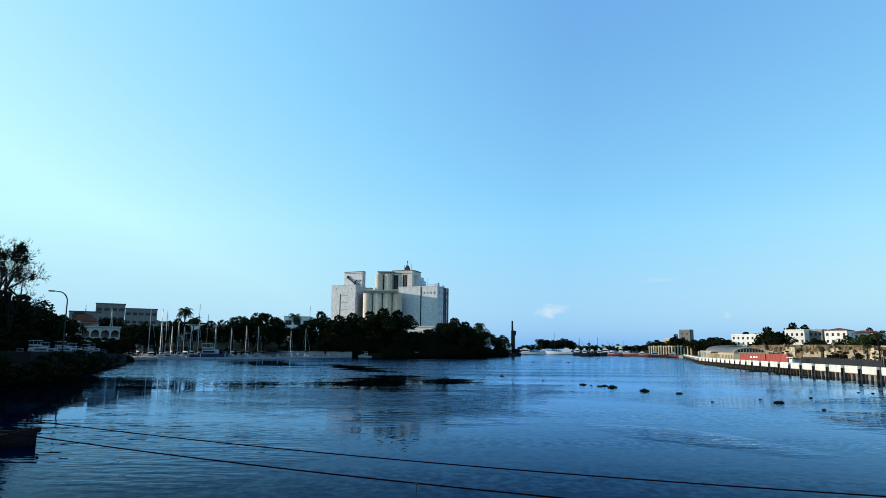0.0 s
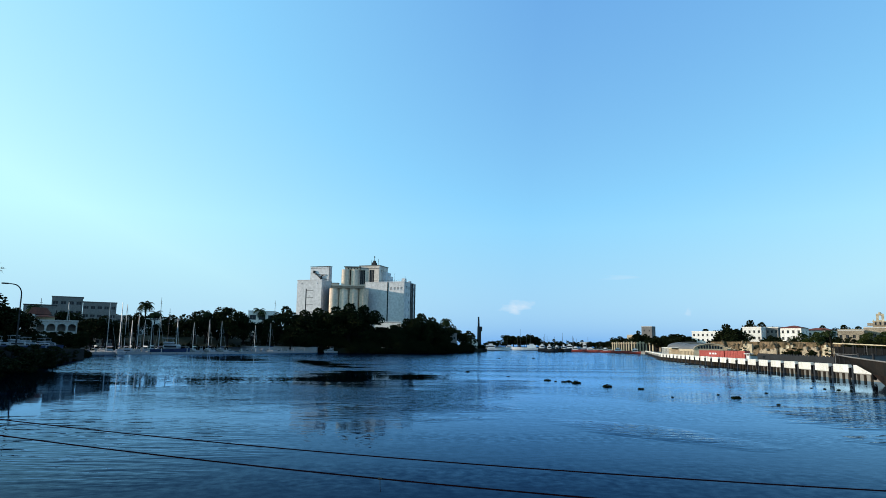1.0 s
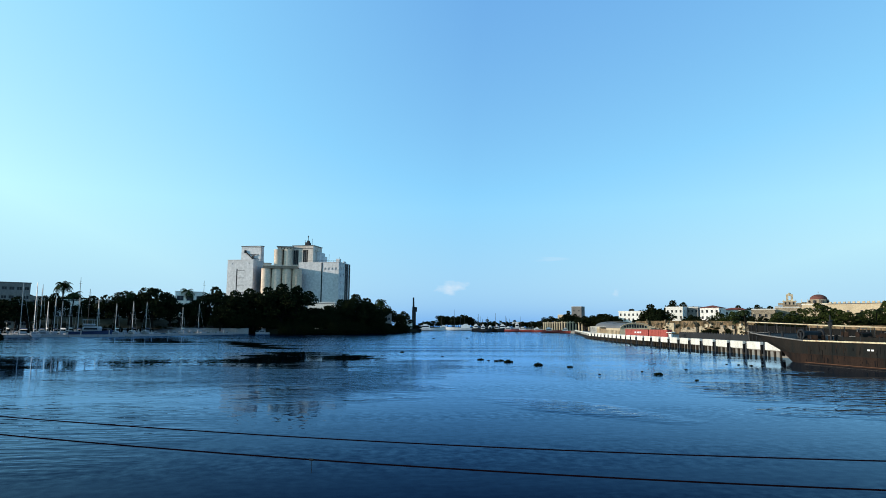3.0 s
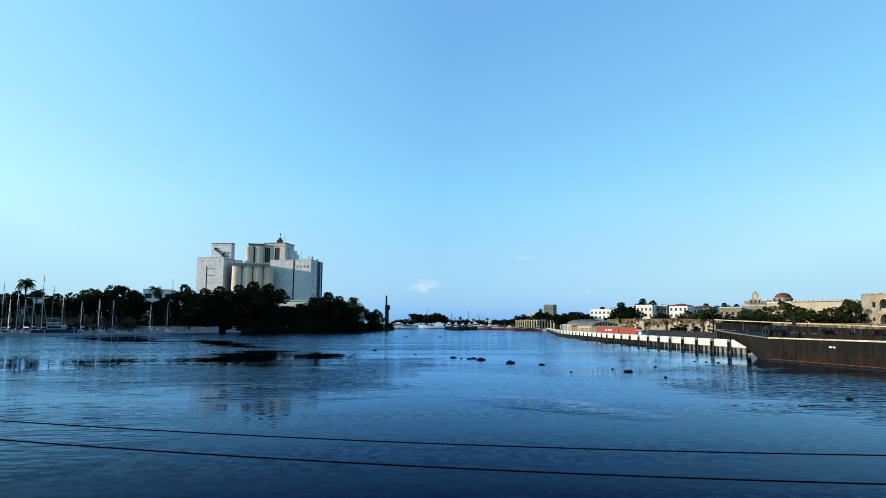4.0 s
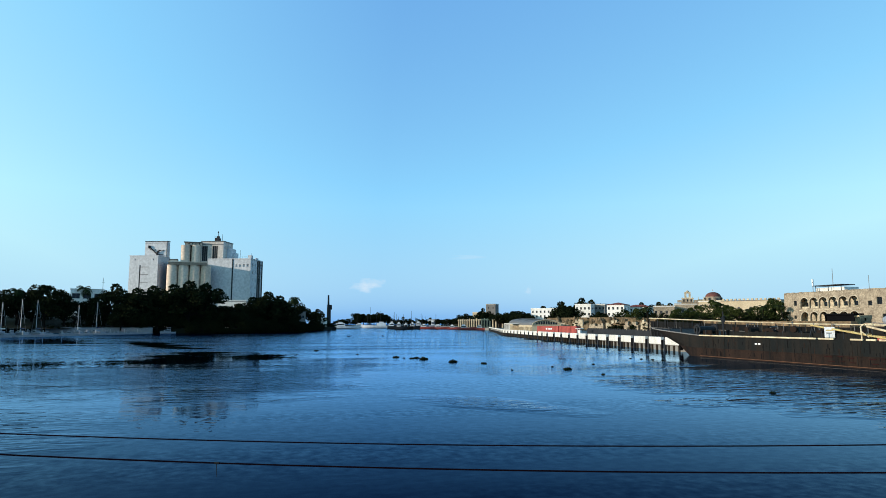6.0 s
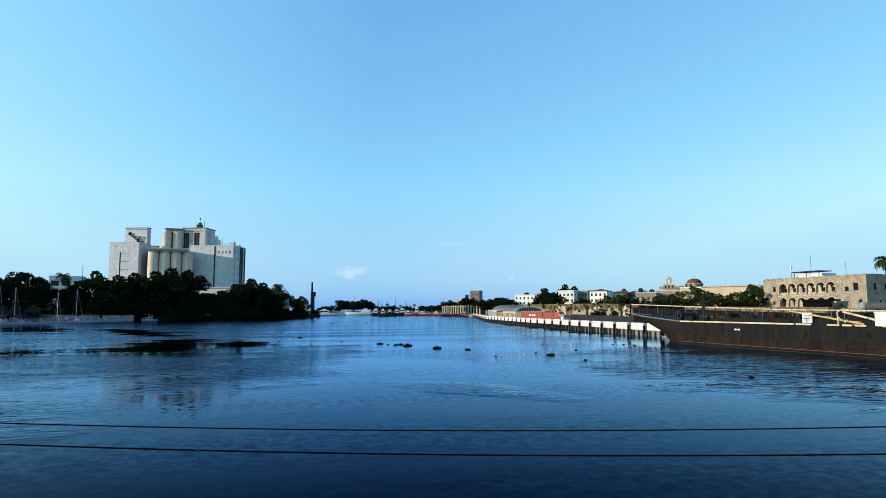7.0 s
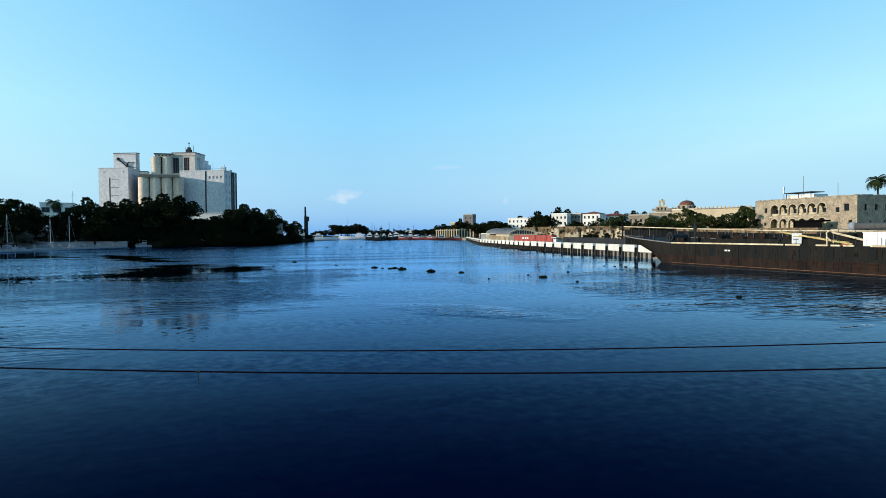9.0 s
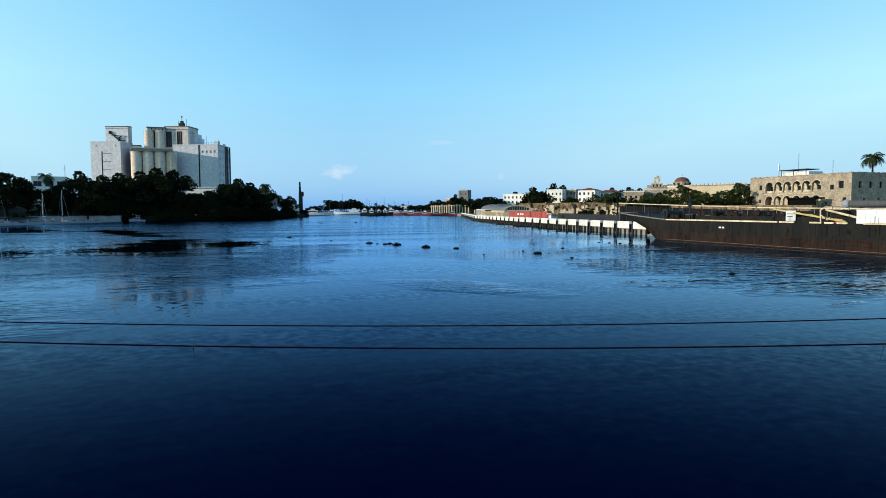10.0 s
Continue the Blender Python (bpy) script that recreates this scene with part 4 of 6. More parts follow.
def arcade_villa():
    x, y = spot(29.55, 236)
    t = thing("arcade_villa", pose(x, y, 2.2, 0, 0, 27), "pale club house with an arcade of round arches", "building")
    W, H, N = 11.5, 8.3, 4
    holes = [(W * (k + 0.1) / N, 4.4, W * (k + 0.9) / N, 7.5) for k in range(N)] + [(W * (k + 0.1) / N, 0.2, W * (k + 0.9) / N, 3.4) for k in range(N)]
    bm = bmesh.new()
    wall_with_holes(bm, (0, 0, 0), (1, 0, 0), W, H, holes, 0.5)
    for h in holes:
        arch_fill(bm, h[0], h[2], h[3] - 1.1, h[3], 0.02, 0.48)
    part("arcade", bm, M["dim_white"], t)
    part("hall", boxes((0, 3.2, 0, W, 11, H)), M["grey_wall"], t, "shaded rear wall behind the arches")
    part("end_wall", boxes((0, 0.55, 0, 0.4, 3.2, H), (W - 0.4, 0.55, 0, W, 3.2, H)), M["dim_white"], t)
    part("gallery_floor", boxes((0.4, 0.55, 3.8, W - 0.4, 3.2, 4.2)), M["dim_white"], t)
    part("roof", boxes((-0.3, -0.3, H, W + 0.3, 11.3, H + 0.4)), M["dim_white"], t)
    part("side_wing", boxes((-2.2, 3.4, 0, -0.35, 10, 10.4)), M["dim_white"], t)
    roof = prism([(-2.6, 10.4), (4.2, 10.4), (2.6, 12.6), (-1.2, 12.6)], -10.4, -3.4)
    bmesh.ops.rotate(roof, cent=(0, 0, 0), matrix=Matrix.Rotation(radians(90), 3, 'X'), verts=roof.verts)
    part("wing_roof", roof, M["dome_tile"], t, "red clay tiled roof")
    for k in range(14):
        plant("bush", *spot(29.9 - 0.3 * k, 227 + rnd.uniform(-3, 3)), 2.2, rnd.uniform(6.6, 7.8), 1.3, "shrubs before the club house")
    for k in range(N):
        u = W * (k + 0.5) / N
        part("balustrade", boxes((u - 1.1, 0.15, 4.4, u + 1.1, 0.3, 5.2)), M["dim_white"], t)


arcade_villa()
x, y = spot(14.0, 424)
house("white_pavilion", x, y, 2.2, 14, 17, 9, 22, M["white_wall"], "white flat-roofed pavilion behind the trees", cols=3, rows=3, win=(4.2, 3.0), parapet=0, roof_mat=M["white_wall"])
for left, d, w, h, m in ((22.6, 390, 14, 14, "white_wall"), (21.2, 400, 12, 12, "white_wall"), (19.8, 405, 18, 14.5, "grey_wall"), (18.4, 390, 10, 12, "white_wall"),
                         (24.8, 380, 12, 15, "grey_wall"), (11.0, 440, 10, 18, "white_wall"), (26.6, 372, 16, 14, "cream_wall"), (15.8, 405, 14, 11, "cream_wall")):
    x, y = spot(left, d)
    house("town_house", x, y, 2.2, left, w, 8, h, M[m], "plain town house among trees behind the marina", cols=max(3, w // 4), rows=max(2, int(h // 3.6)), parapet=0.4, group="houses behind the marina")
for left, d, top in ((20.9, 345, 26), (11.8, 420, 31), (29.3, 300, 21), (20.2, 330, 20)):
    x, y = spot(left, d)
    t = thing("radio_mast", pose(x, y, 2.2), "slender dark radio mast", "mast", "radio masts")
    part("mast", tubes([((0, 0, 0), (0, 0, top - 2.2), 0.22, 0.08)], 6), M["dark_trim"], t)
    part("crossbar", tubes([((-0.7, 0, top - 5), (0.7, 0, top - 5), 0.06), ((-0.5, 0, top - 4), (0.5, 0, top - 4), 0.06)], 5), M["dark_trim"], t)


# ---- grass slope and railing behind the marina ----
bm = bmesh.new()
n = 24
rows = []
for k in range(n + 1):
    left = 25.0 - 15.5 * k / n
    rows.append([bm.verts.new((*spot(left, d), z)) for d, z in ((343, 2.15), (350, 3.4), (360, 5.4), (371, 7.6 + 0.5 * math.sin(k)), (390, 8.0), (391, 2.0))])
for p, q in zip(rows, rows[1:]):
    for i in range(5):
        bm.faces.new((p[i], q[i], q[i + 1], p[i + 1]))
bmesh.ops.recalc_face_normals(bm, faces=bm.faces)
setting("ground_slope", bm, M["dry_grass"], "dry grass slope behind the marina", "ground")
t = thing("white_railing", pose(0, 0, 0), "white railing along the top of the grass slope", "railing")
for k in range(15):
    left = 17.2 - 3.0 * k / 14
    x, y = spot(left, 366)
    part("post", boxes((x - 0.15, y - 0.15, 5.9, x + 0.15, y + 0.15, 8.3)), M["dim_white"], t)
    if k < 14:
        x2, y2 = spot(left - 3.0 / 14, 366)
        for z in (7.2, 8.2):
            part("rail", tubes([((x, y, z), (x2, y2, z), 0.13)], 6), M["dim_white"], t)


# ---- marina ----
setting("marina_quay", strip([(-106, 340, 0), (-72, 332, 0), (-46, 325, 0)], -2, 2.7, 1.2), M["dock"], "pale concrete marina quay wall", "wall")


def bollard():
    t = thing("bollard", Matrix(), "dark iron bollard on the marina quay", "bollard", "marina bollards")
    part("post", tubes([((0, 0, 0), (0, 0, 0.55), 0.28, 0.22), ((0, 0, 0.55), (0, 0, 0.8), 0.36, 0.3)], 8), M["dark_trim"], t)
    return t


first = bollard()
for k in range(15):
    f = k / 14
    p = (-105 + 58 * f, 339.6 - 14.3 * f, 2.7)
    if k:
        copy_thing(first, pose(*p))
    else:
        first.matrix_basis = pose(*p)


def floating_dock(xa, ya, xb, yb, w=2.6):
    d = Vector((xb - xa, yb - ya, 0))
    t = thing("floating_dock", pose(xa, ya, 0, 0, 0, math.degrees(math.atan2(d.y, d.x))), "long pale floating dock with short posts", "dock", "marina docks")
    n = int(d.length / 9)
    for k in range(n):
        part("pontoon", boxes((d.length * k / n, -w / 2, -0.3, d.length * (k + 1) / n - 0.25, w / 2, 0.75)), M["dock"], t)
        part("guide_post", tubes([((d.length * (k + 0.5) / n, w / 2 + 0.18, -1), (d.length * (k + 0.5) / n, w / 2 + 0.18, 2.2), 0.14)], 6), M["mast"], t)
    return t


floating_dock(-106, 221, -78, 246)
floating_dock(-77, 247, -47, 316)
floating_dock(-118, 262, -84, 300)


def hull_mesh(ln, beam, free, blunt=0.55):
    bm = bmesh.new()
    rings, n = [], 12
    for k in range(n + 1):
        f = k / n
        x = -ln / 2 + ln * f
        w = beam / 2 * (1 - max(0, (f - blunt) / (1 - blunt)) ** 2.0) * (0.82 + 0.18 * min(1, f * 3))
        w = max(w, 0.03)
        top = free * (1 + 0.35 * f * f)
        rings.append([bm.verts.new(v) for v in ((x, -w, top), (x - 0.03 * ln * f, -w * 0.85, free * 0.3), (x - 0.06 * ln * f, -w * 0.3, -0.35),
                                               (x - 0.06 * ln * f, w * 0.3, -0.35), (x - 0.03 * ln * f, w * 0.85, free * 0.3), (x, w, top))])
    for a_, b_ in zip(rings, rings[1:]):
        for i in range(6):
            j = (i + 1) % 6
            bm.faces.new((a_[i], a_[j], b_[j], b_[i]))
    bm.faces.new(rings[0][::-1])
    bm.faces.new(rings[-1])
    bmesh.ops.recalc_face_normals(bm, faces=bm.faces)
    return bm


def sail_boat(ln, mast, canvas):
    t = thing("sailing_boat", Matrix(), "white sailing boat with furled sails moored in the marina", "sailing boat", "marina sailing boats")
    part("hull", hull_mesh(ln, ln * 0.3, 1.0), M["boat_white"], t)
    part("stripe", boxes((-ln * 0.44, -ln * 0.152, 0.62, ln * 0.1, -ln * 0.146, 0.78)), M["boat_blue"], t)
    cab = part("cabin", boxes((-ln * 0.12, -ln * 0.09, 1.0, ln * 0.22, ln * 0.09, 1.75), bevel=0.2), M["boat_white"], t)
    part("cabin_window", boxes((-ln * 0.06, -ln * 0.094, 1.3, ln * 0.16, ln * 0.094, 1.55)), M["glass"], cab)
    mast_ = part("mast", tubes([((ln * 0.1, 0, 1), (ln * 0.1, 0, mast), 0.17, 0.11)], 6), M["mast"], t)
    boom = part("boom", tubes([((ln * 0.1, 0, 2.4), (-ln * 0.3, 0, 2.5), 0.09)], 6), M["mast"], t)
    part("sail_cover", tubes([((ln * 0.08, 0, 2.65), (-ln * 0.28, 0, 2.65), 0.24, 0.15)], 8), canvas, boom, "canvas sail cover on the boom")
    part("spreader", tubes([((ln * 0.1, -0.9, mast * 0.6), (ln * 0.1, 0.9, mast * 0.6), 0.04)], 5), M["mast"], mast_)
    part("stay", tubes([((ln * 0.1, 0, mast), (ln * 0.48, 0, 1.3), 0.025), ((ln * 0.1, 0, mast), (-ln * 0.48, 0, 1.1), 0.025)], 4), M["mast"], t)
    return t


def motor_boat(ln, dark=False):
    t = thing("motor_boat", Matrix(), "dark blue motor yacht with a white cabin" if dark else "white motor boat with a cabin and windscreen", "motor boat", "marina motor boats")
    part("hull", hull_mesh(ln, ln * 0.32, ln * 0.12), M["boat_blue"] if dark else M["boat_white"], t)
    f = ln * 0.12
    cab = part("cabin", boxes((-ln * 0.2, -ln * 0.11, f, ln * 0.22, ln * 0.11, f + ln * 0.13), bevel=ln * 0.03), M["boat_white"], t)
    part("window", boxes((-ln * 0.16, -ln * 0.114, f + ln * 0.05, ln * 0.15, ln * 0.114, f + ln * 0.1)), M["glass"], cab)
    part("flybridge", boxes((-ln * 0.2, -ln * 0.09, f + ln * 0.15, ln * 0.06, ln * 0.09, f + ln * 0.2), bevel=ln * 0.015), M["boat_white"], t)
    part("canopy", boxes((-ln * 0.2, -ln * 0.1, f + ln * 0.29, ln * 0.05, ln * 0.1, f + ln * 0.305)), M["boat_white"], t)
    for sx in (-0.18, 0.03):
        for sy in (-0.08, 0.08):
            part("canopy_post", tubes([((sx * ln, sy * ln, f + ln * 0.2), (sx * ln, sy * ln, f + ln * 0.29), 0.04)], 5), M["mast"], t)
    part("bow_rail", tubes([((ln * 0.2, -ln * 0.13, f + 0.9), (ln * 0.46, 0, f + 1.2), 0.03), ((ln * 0.2, ln * 0.13, f + 0.9), (ln * 0.46, 0, f + 1.2), 0.03)], 4), M["mast"], t)
    return t


SAILS = [sail_boat(10, 14, M["boat_blue"]), sail_boat(12, 18, M["boat_blue"]), sail_boat(9, 12.5, M["white_steel"])]
fresh = set()
for left, d, k, turn in ((27.4, 262, 1, 130), (24.5, 256, 1, 140), (23.7, 250, 1, 120), (23.3, 262, 1, 130), (22.4, 262, 0, 125), (21.9, 270, 2, 140), (20.8, 268, 0, 130),
                         (19.5, 282, 0, 120), (18.2, 286, 2, 130), (17.0, 300, 0, 125), (16.0, 306, 0, 130), (13.3, 318, 2, 120), (12.0, 322, 0, 130), (22.9, 275, 2, 120),
                         (25.4, 270, 2, 130), (21.4, 290, 2, 130)):
    m = pose(*spot(left, d), 0, 0, 0, turn)
    if k in fresh:
        copy_thing(SAILS[k], m)
    else:
        SAILS[k].matrix_basis = m
        fresh.add(k)
MOTORS = [motor_boat(9.5), motor_boat(14, True)]
MOTORS[1].matrix_basis = pose(*spot(19.9, 262), 0, 0, 0, 5)
MOTORS[0].matrix_basis = pose(*spot(6.9, 322), 0, 0, 0, 175) @ Matrix.Scale(0.72, 4)
for left, d, turn in ((26.0, 250, 150), (25.0, 262, 140), (23.1, 258, 10), (22.0, 256, 130), (18.6, 296, 10), (17.6, 300, 120), (16.6, 306, 140), (15.3, 312, 20), (14.4, 314, 130),
                      (13.9, 318, 10), (12.7, 320, 130), (11.3, 321, 20), (10.6, 321, 140), (9.8, 321, 15), (21.0, 278, 140)):
    copy_thing(MOTORS[0], pose(*spot(left, d), 0, 0, 0, turn) @ Matrix.Scale(rnd.uniform(0.75, 1.1) * (0.6 if left < 17 else 1), 4))
for left, d, turn in ((33.2, 140, 20), (32.2, 147, 65), (31.6, 152, 35), (31.0, 156, 25), (30.6, 160, 50), (30.2, 164, 80), (29.8, 170, 20), (29.4, 176, 25), (28.9, 181, 60), (28.5, 186, 35)):
    dark = rnd.random() < 0.85
    tagged(copy_thing(MOTORS[1 if dark else 0], pose(*spot(left, d), 2.45, 0, 0, turn) @ Matrix.Scale(rnd.uniform(0.42, 0.56) if dark else rnd.uniform(0.55, 0.7), 4)), "small dark blue cabin boat laid up on the bank" if dark else "small white motor boat laid up on the bank", group="boats laid up ashore")


# ---- quay on the old-town side ----
LINE = [(74.0, 99.0), (86.5, 180.0), (103.5, 260.0), (162.5, 435.0)]


def quay_panels():
    """White quay-edge panels with gaps between, over piles coloured dark for shade, standing in the water."""
    q = setting("quay_edge", strip([(x + 0.9, y, 0) for x, y in LINE], -2.5, 1.9, 1.0), M["pile"], "recessed quay face behind white panels, coloured dark for shade", "quay")
    pm = finish(boxes((0, -0.35, 1.12, 5.2, 0.3, 2.5), bevel=0.06), M["quay_white"], name="panel")
    cm = finish(boxes((-0.24, -0.5, 0.35, 0.24, 0.3, 2.0), bevel=0.05), M["dark_wall"], name="panel_post")
    tm = finish(tubes([((0, 0, -2.5), (0, 0, 1.0), 0.32)], 8), M["pile"], name="pile")
    fm = finish(boxes((-0.3, -0.5, -0.3, 0.3, 0.15, 2.1), bevel=0.08), M["dark_trim"], name="fender")
    for (xa, ya), (xb, yb) in zip(LINE, LINE[1:]):
        d = Vector((xb - xa, yb - ya, 0))
        turn = math.degrees(math.atan2(d.y, d.x))
        n = int(d.length / 6.4)
        for k in range(n):
            f = d.length / n * k
            p = Vector((xa, ya, 0)) + d.normalized() * f
            m = pose(p.x, p.y, 0, 0, 0, turn) @ Matrix.Diagonal((1, -1, 1, 1))
            share("panel", pm, q, m @ pose(0.55, 0, 0))
            share("panel_post", cm, q, m)
            share("fender", fm, q, m @ pose(6.1, 0.1, 0))
            for u in (0.9, 2.9, 4.9):
                share("pile", tm, q, m @ pose(u, 0.05, 0))


quay_panels()


def barge():
    t = thing("barge", pose(66, 0, 0), "long rusty dark steel barge moored along the quay", "barge")
    B, Y0, Y1 = 13.0, -12.0, 88.6
    # side shell in two bands, raked bow
    n = 40
    lo, hi = bmesh.new(), bmesh.new()

    ys = [Y0 + (84 - Y0) * k / n for k in range(n + 1)]
    prof = [(y, 0.0, y, 1.35, y, 3.25) for y in ys]
    for s in (0.25, 0.5, 0.75, 1.0):
        prof.append((84 + 4.6 * s, 0.0, 84 + 7.0 * s, 1.35 + 0.2 * s, 84 + 14.5 * s ** 1.0, 3.25 + 0.95 * s))
    inset = [0.0] * (n + 1) + [0.05, 0.25, 0.7, 1.6]

    def shell(bm, a, b, za, zb):
        for sx in (0, 1):
            ring = []
            for p, i in zip(prof, inset):
                x = i if sx == 0 else B - i
                ring.append((bm.verts.new((x, p[a], p[za])), bm.verts.new((x, p[b], p[zb]))))
            for r, q in zip(ring, ring[1:]):
                bm.faces.new((r[0], q[0], q[1], r[1]))
            if sx == 0:
                keep = ring
        for r, q in ((keep[-1], ring[-1]), (keep[0], ring[0])):
            bm.faces.new((r[0], q[0], q[1], r[1]))
    shell(lo, 0, 2, 1, 3)
    shell(hi, 2, 4, 3, 5)
    for bm in (lo, hi):
        bmesh.ops.remove_doubles(bm, verts=bm.verts, dist=0.001)
        bmesh.ops.recalc_face_normals(bm, faces=bm.faces)
    part("hull_bottom", lo, M["hull_rust"], t, "rust-red lower hull plating")
    part("hull_side", hi, M["hull_dark"], t, "dark streaked upper hull plating")
    bm = bmesh.new()
    left = [bm.verts.new((i, p[4], p[5] - 0.12)) for p, i in zip(prof, inset)]
    right = [bm.verts.new((B - i, p[4], p[5] - 0.12)) for p, i in zip(prof, inset)]
    for k in range(len(left) - 1):
        bm.faces.new((left[k], right[k], right[k + 1], left[k + 1]))
    part("deck_plate", bm, M["hull_dark"], t)
    bm = bmesh.new()
    for k in range(n, n + 4):
        tube(bm, (inset[k] - 0.03, prof[k][4], prof[k][5]), (inset[k + 1] - 0.03, prof[k + 1][4], prof[k + 1][5]), 0.10, n=6)
    part("bow_rail", bm, M["grey_wall"], t)
    # cream rubbing rail in welded lengths, some missing
    for y0, y1 in ((84, 62.5), (62.2, 60.0), (57.8, 56.2), (55.8, 54.6), (54.2, 52.9), (51, 47.6), (44, 30), (29, 8)):
        part("rub_rail", boxes((-0.12, y1, 3.16, 0.10, y0, 3.36), bevel=0.03), M["rail_cream"], t, "chipped cream edge rail")
    part("boot_line", boxes((-0.05, Y0, 0.14, 0.0, 84, 0.20)), M["boot_pale"], t, "thin dull waterline stripe")
    part("rub_bar", boxes((-0.07, Y0, 1.32, 0.02, 84, 1.40)), M["hull_rust"], t)
    for y in (-4, 10, 22, 33, 41, 49.2, 57, 63.4, 70, 78.5):
        part("hull_rib", boxes((-0.035, y, 0.3, 0.02, y + 0.09, 3.2)), M["hull_dark"], t)
    # worn red lettering that nobody can read, and small pale marks
    for y, w in ((61.5, 1.5), (59.6, 0.9), (58.3, 1.0), (55.6, 1.1), (54.2, 0.7), (53.2, 1.2), (51.2, 1.4)):
        s = 0.12 * math.sin(7 * y)
        part("letter_bar", boxes((-0.09, y - w * 0.8, 1.12 + s, -0.06, y, 1.22 + s)), M["faded_red"], t, "worn red lettering")
        part("letter_bar", boxes((-0.09, y - w, 0.62 + s, -0.06, y - w * 0.3, 0.70 + s)), M["faded_red"], t, "worn red lettering")
    for y in (72.6, 72.0):
        part("paint_mark", boxes((-0.03, y - 0.42, 2.2, 0.0, y, 2.42), bevel=0.01), M["white_steel"], t, "white hull mark")
    for z in (2.0, 2.4, 2.8):
        part("draft_mark", boxes((-0.07, 47.9, z, -0.03, 48.2, z + 0.2)), M["white_steel"], t, "white draught mark")
    # paint runs, scrapes and patches of rust on the side
    run = random.Random(5)
    for k in range(200):
        y, w = run.uniform(30, 83.5), run.choice((0.03, 0.05, 0.07, 0.1, 0.16))
        top = run.uniform(1.6, 3.1) if k % 3 else run.uniform(0.5, 1.3)
        low = max(0.28, top - run.uniform(0.15, 1.3) * (0.4 if w > 0.25 else 1))
        part("rust_run", boxes((-0.012 - 0.0001 * k, y, low, 0.01, y + w, top)), M["hull_rust" if k % 5 in (1, 3) else "dark_wall"], t)
    # bow fittings
    for y, x in ((95.5, 3.0), (95.5, 9.5), (90.0, 1.2), (86.0, 1.2)):
        part("bitt", tubes([((x, y, 3.1), (x, y, 4.5), 0.16), ((x, y, 4.35), (x, y, 4.5), 0.26)], 8), M["dark_trim"], t)
    part("winch", tubes([((3.5, 89, 4.1), (7.0, 89, 4.1), 0.55), ((3.5, 89, 4.1), (3.7, 89, 4.1), 0.85), ((6.8, 89, 4.1), (7.0, 89, 4.1), 0.85), ((5.2, 89, 3.1), (5.2, 89, 3.7), 0.5)], 10), M["dark_trim"], t)
    part("jack_staff", tubes([((3.0, 82.2, 3.1), (3.0, 82.2, 6.9), 0.10), ((2.6, 82.2, 5.8), (3.4, 82.2, 6.2), 0.12), ((3.0, 82.2, 5.3), (3.0, 82.2, 5.9), 0.28)], 6), M["dark_trim"], t)
    # hold coaming with stanchions
    bm = boxes((2.2, 20, 3.1, 2.4, 80, 3.9), (10.8, 20, 3.1, 11.0, 80, 3.9), (2.4, 79.8, 3.1, 10.8, 80, 3.9), (2.4, 20, 3.1, 10.8, 20.2, 3.9))
    part("coaming", bm, M["hull_dark"], t, "low dark hold coaming")
    for y in range(44, 84, 3):
        part("stanchion", tubes([((0.35, y, 3.1), (0.35, y, 4.15), 0.04)], 5), M["dark_trim"], t)
    return t


barge()


def deck_thing(name, label, category, x, y, z, turn, *parts_):
    t = thing(name, pose(x, y, z, 0, 0, turn), label, category)
    for nm, bm, m in parts_:
        part(nm, bm, M[m], t)
    return t


Z = 3.13
deck_thing("sign_board", "white sign board standing on the barge deck", "sign", 67.6, 62.0, Z, -45,
           ("panel", boxes((-0.55, -0.05, 0.25, 0.55, 0.05, 1.55), bevel=0.02), "white_steel"), ("leg", boxes((-0.45, 0.05, 0, -0.37, 0.12, 1.45)), "dark_trim"),
           ("leg", boxes((0.37, 0.05, 0, 0.45, 0.12, 1.45)), "dark_trim"), ("text_bar", boxes((-0.4, -0.07, 1.08, 0.4, -0.05, 1.22)), "yellow"), ("text_bar", boxes((-0.4, -0.07, 0.75, 0.2, -0.05, 0.86)), "roof_grey"))
deck_thing("crane_boom", "faded yellow lattice boom lying across the deck", "crane boom", 67.4, 65.0, Z, 0,
           ("chord", tubes([((0.5, 0.0, 1.75), (0.2, -10.6, 0.25), 0.11)], 6), "yellow"), ("chord", tubes([((1.2, 0.0, 1.6), (0.9, -10.6, 0.2), 0.09)], 6), "yellow"),
           ("brace", tubes([((0.5 + 0.7 * (k % 2) - 0.03 * k, -1.1 * k, 1.72 - 0.14 * k), (0.5 + 0.7 * ((k + 1) % 2) - 0.03 * k, -1.1 * (k + 1), 1.72 - 0.14 * (k + 1)), 0.05) for k in range(9)], 5), "yellow"),
           ("trestle", tubes([((0.2, 0.1, 0), (0.85, 0.1, 1.6), 0.07), ((1.5, 0.1, 0), (0.85, 0.1, 1.6), 0.07)], 6), "dark_trim"))
deck_thing("pipe_frame", "cream bent pipe frame on the deck", "frame", 67.5, 57.6, Z, 90,
           ("pipe", tubes([((0, 0, 0), (0.1, 0, 1.6), 0.08), ((0.1, 0, 1.6), (-0.6, 0, 2.0), 0.08), ((-0.6, 0, 2.0), (-1.5, 0, 1.9), 0.08), ((0.1, 0, 1.1), (-0.9, 0, 0.4), 0.05)], 7), "rail_cream"))
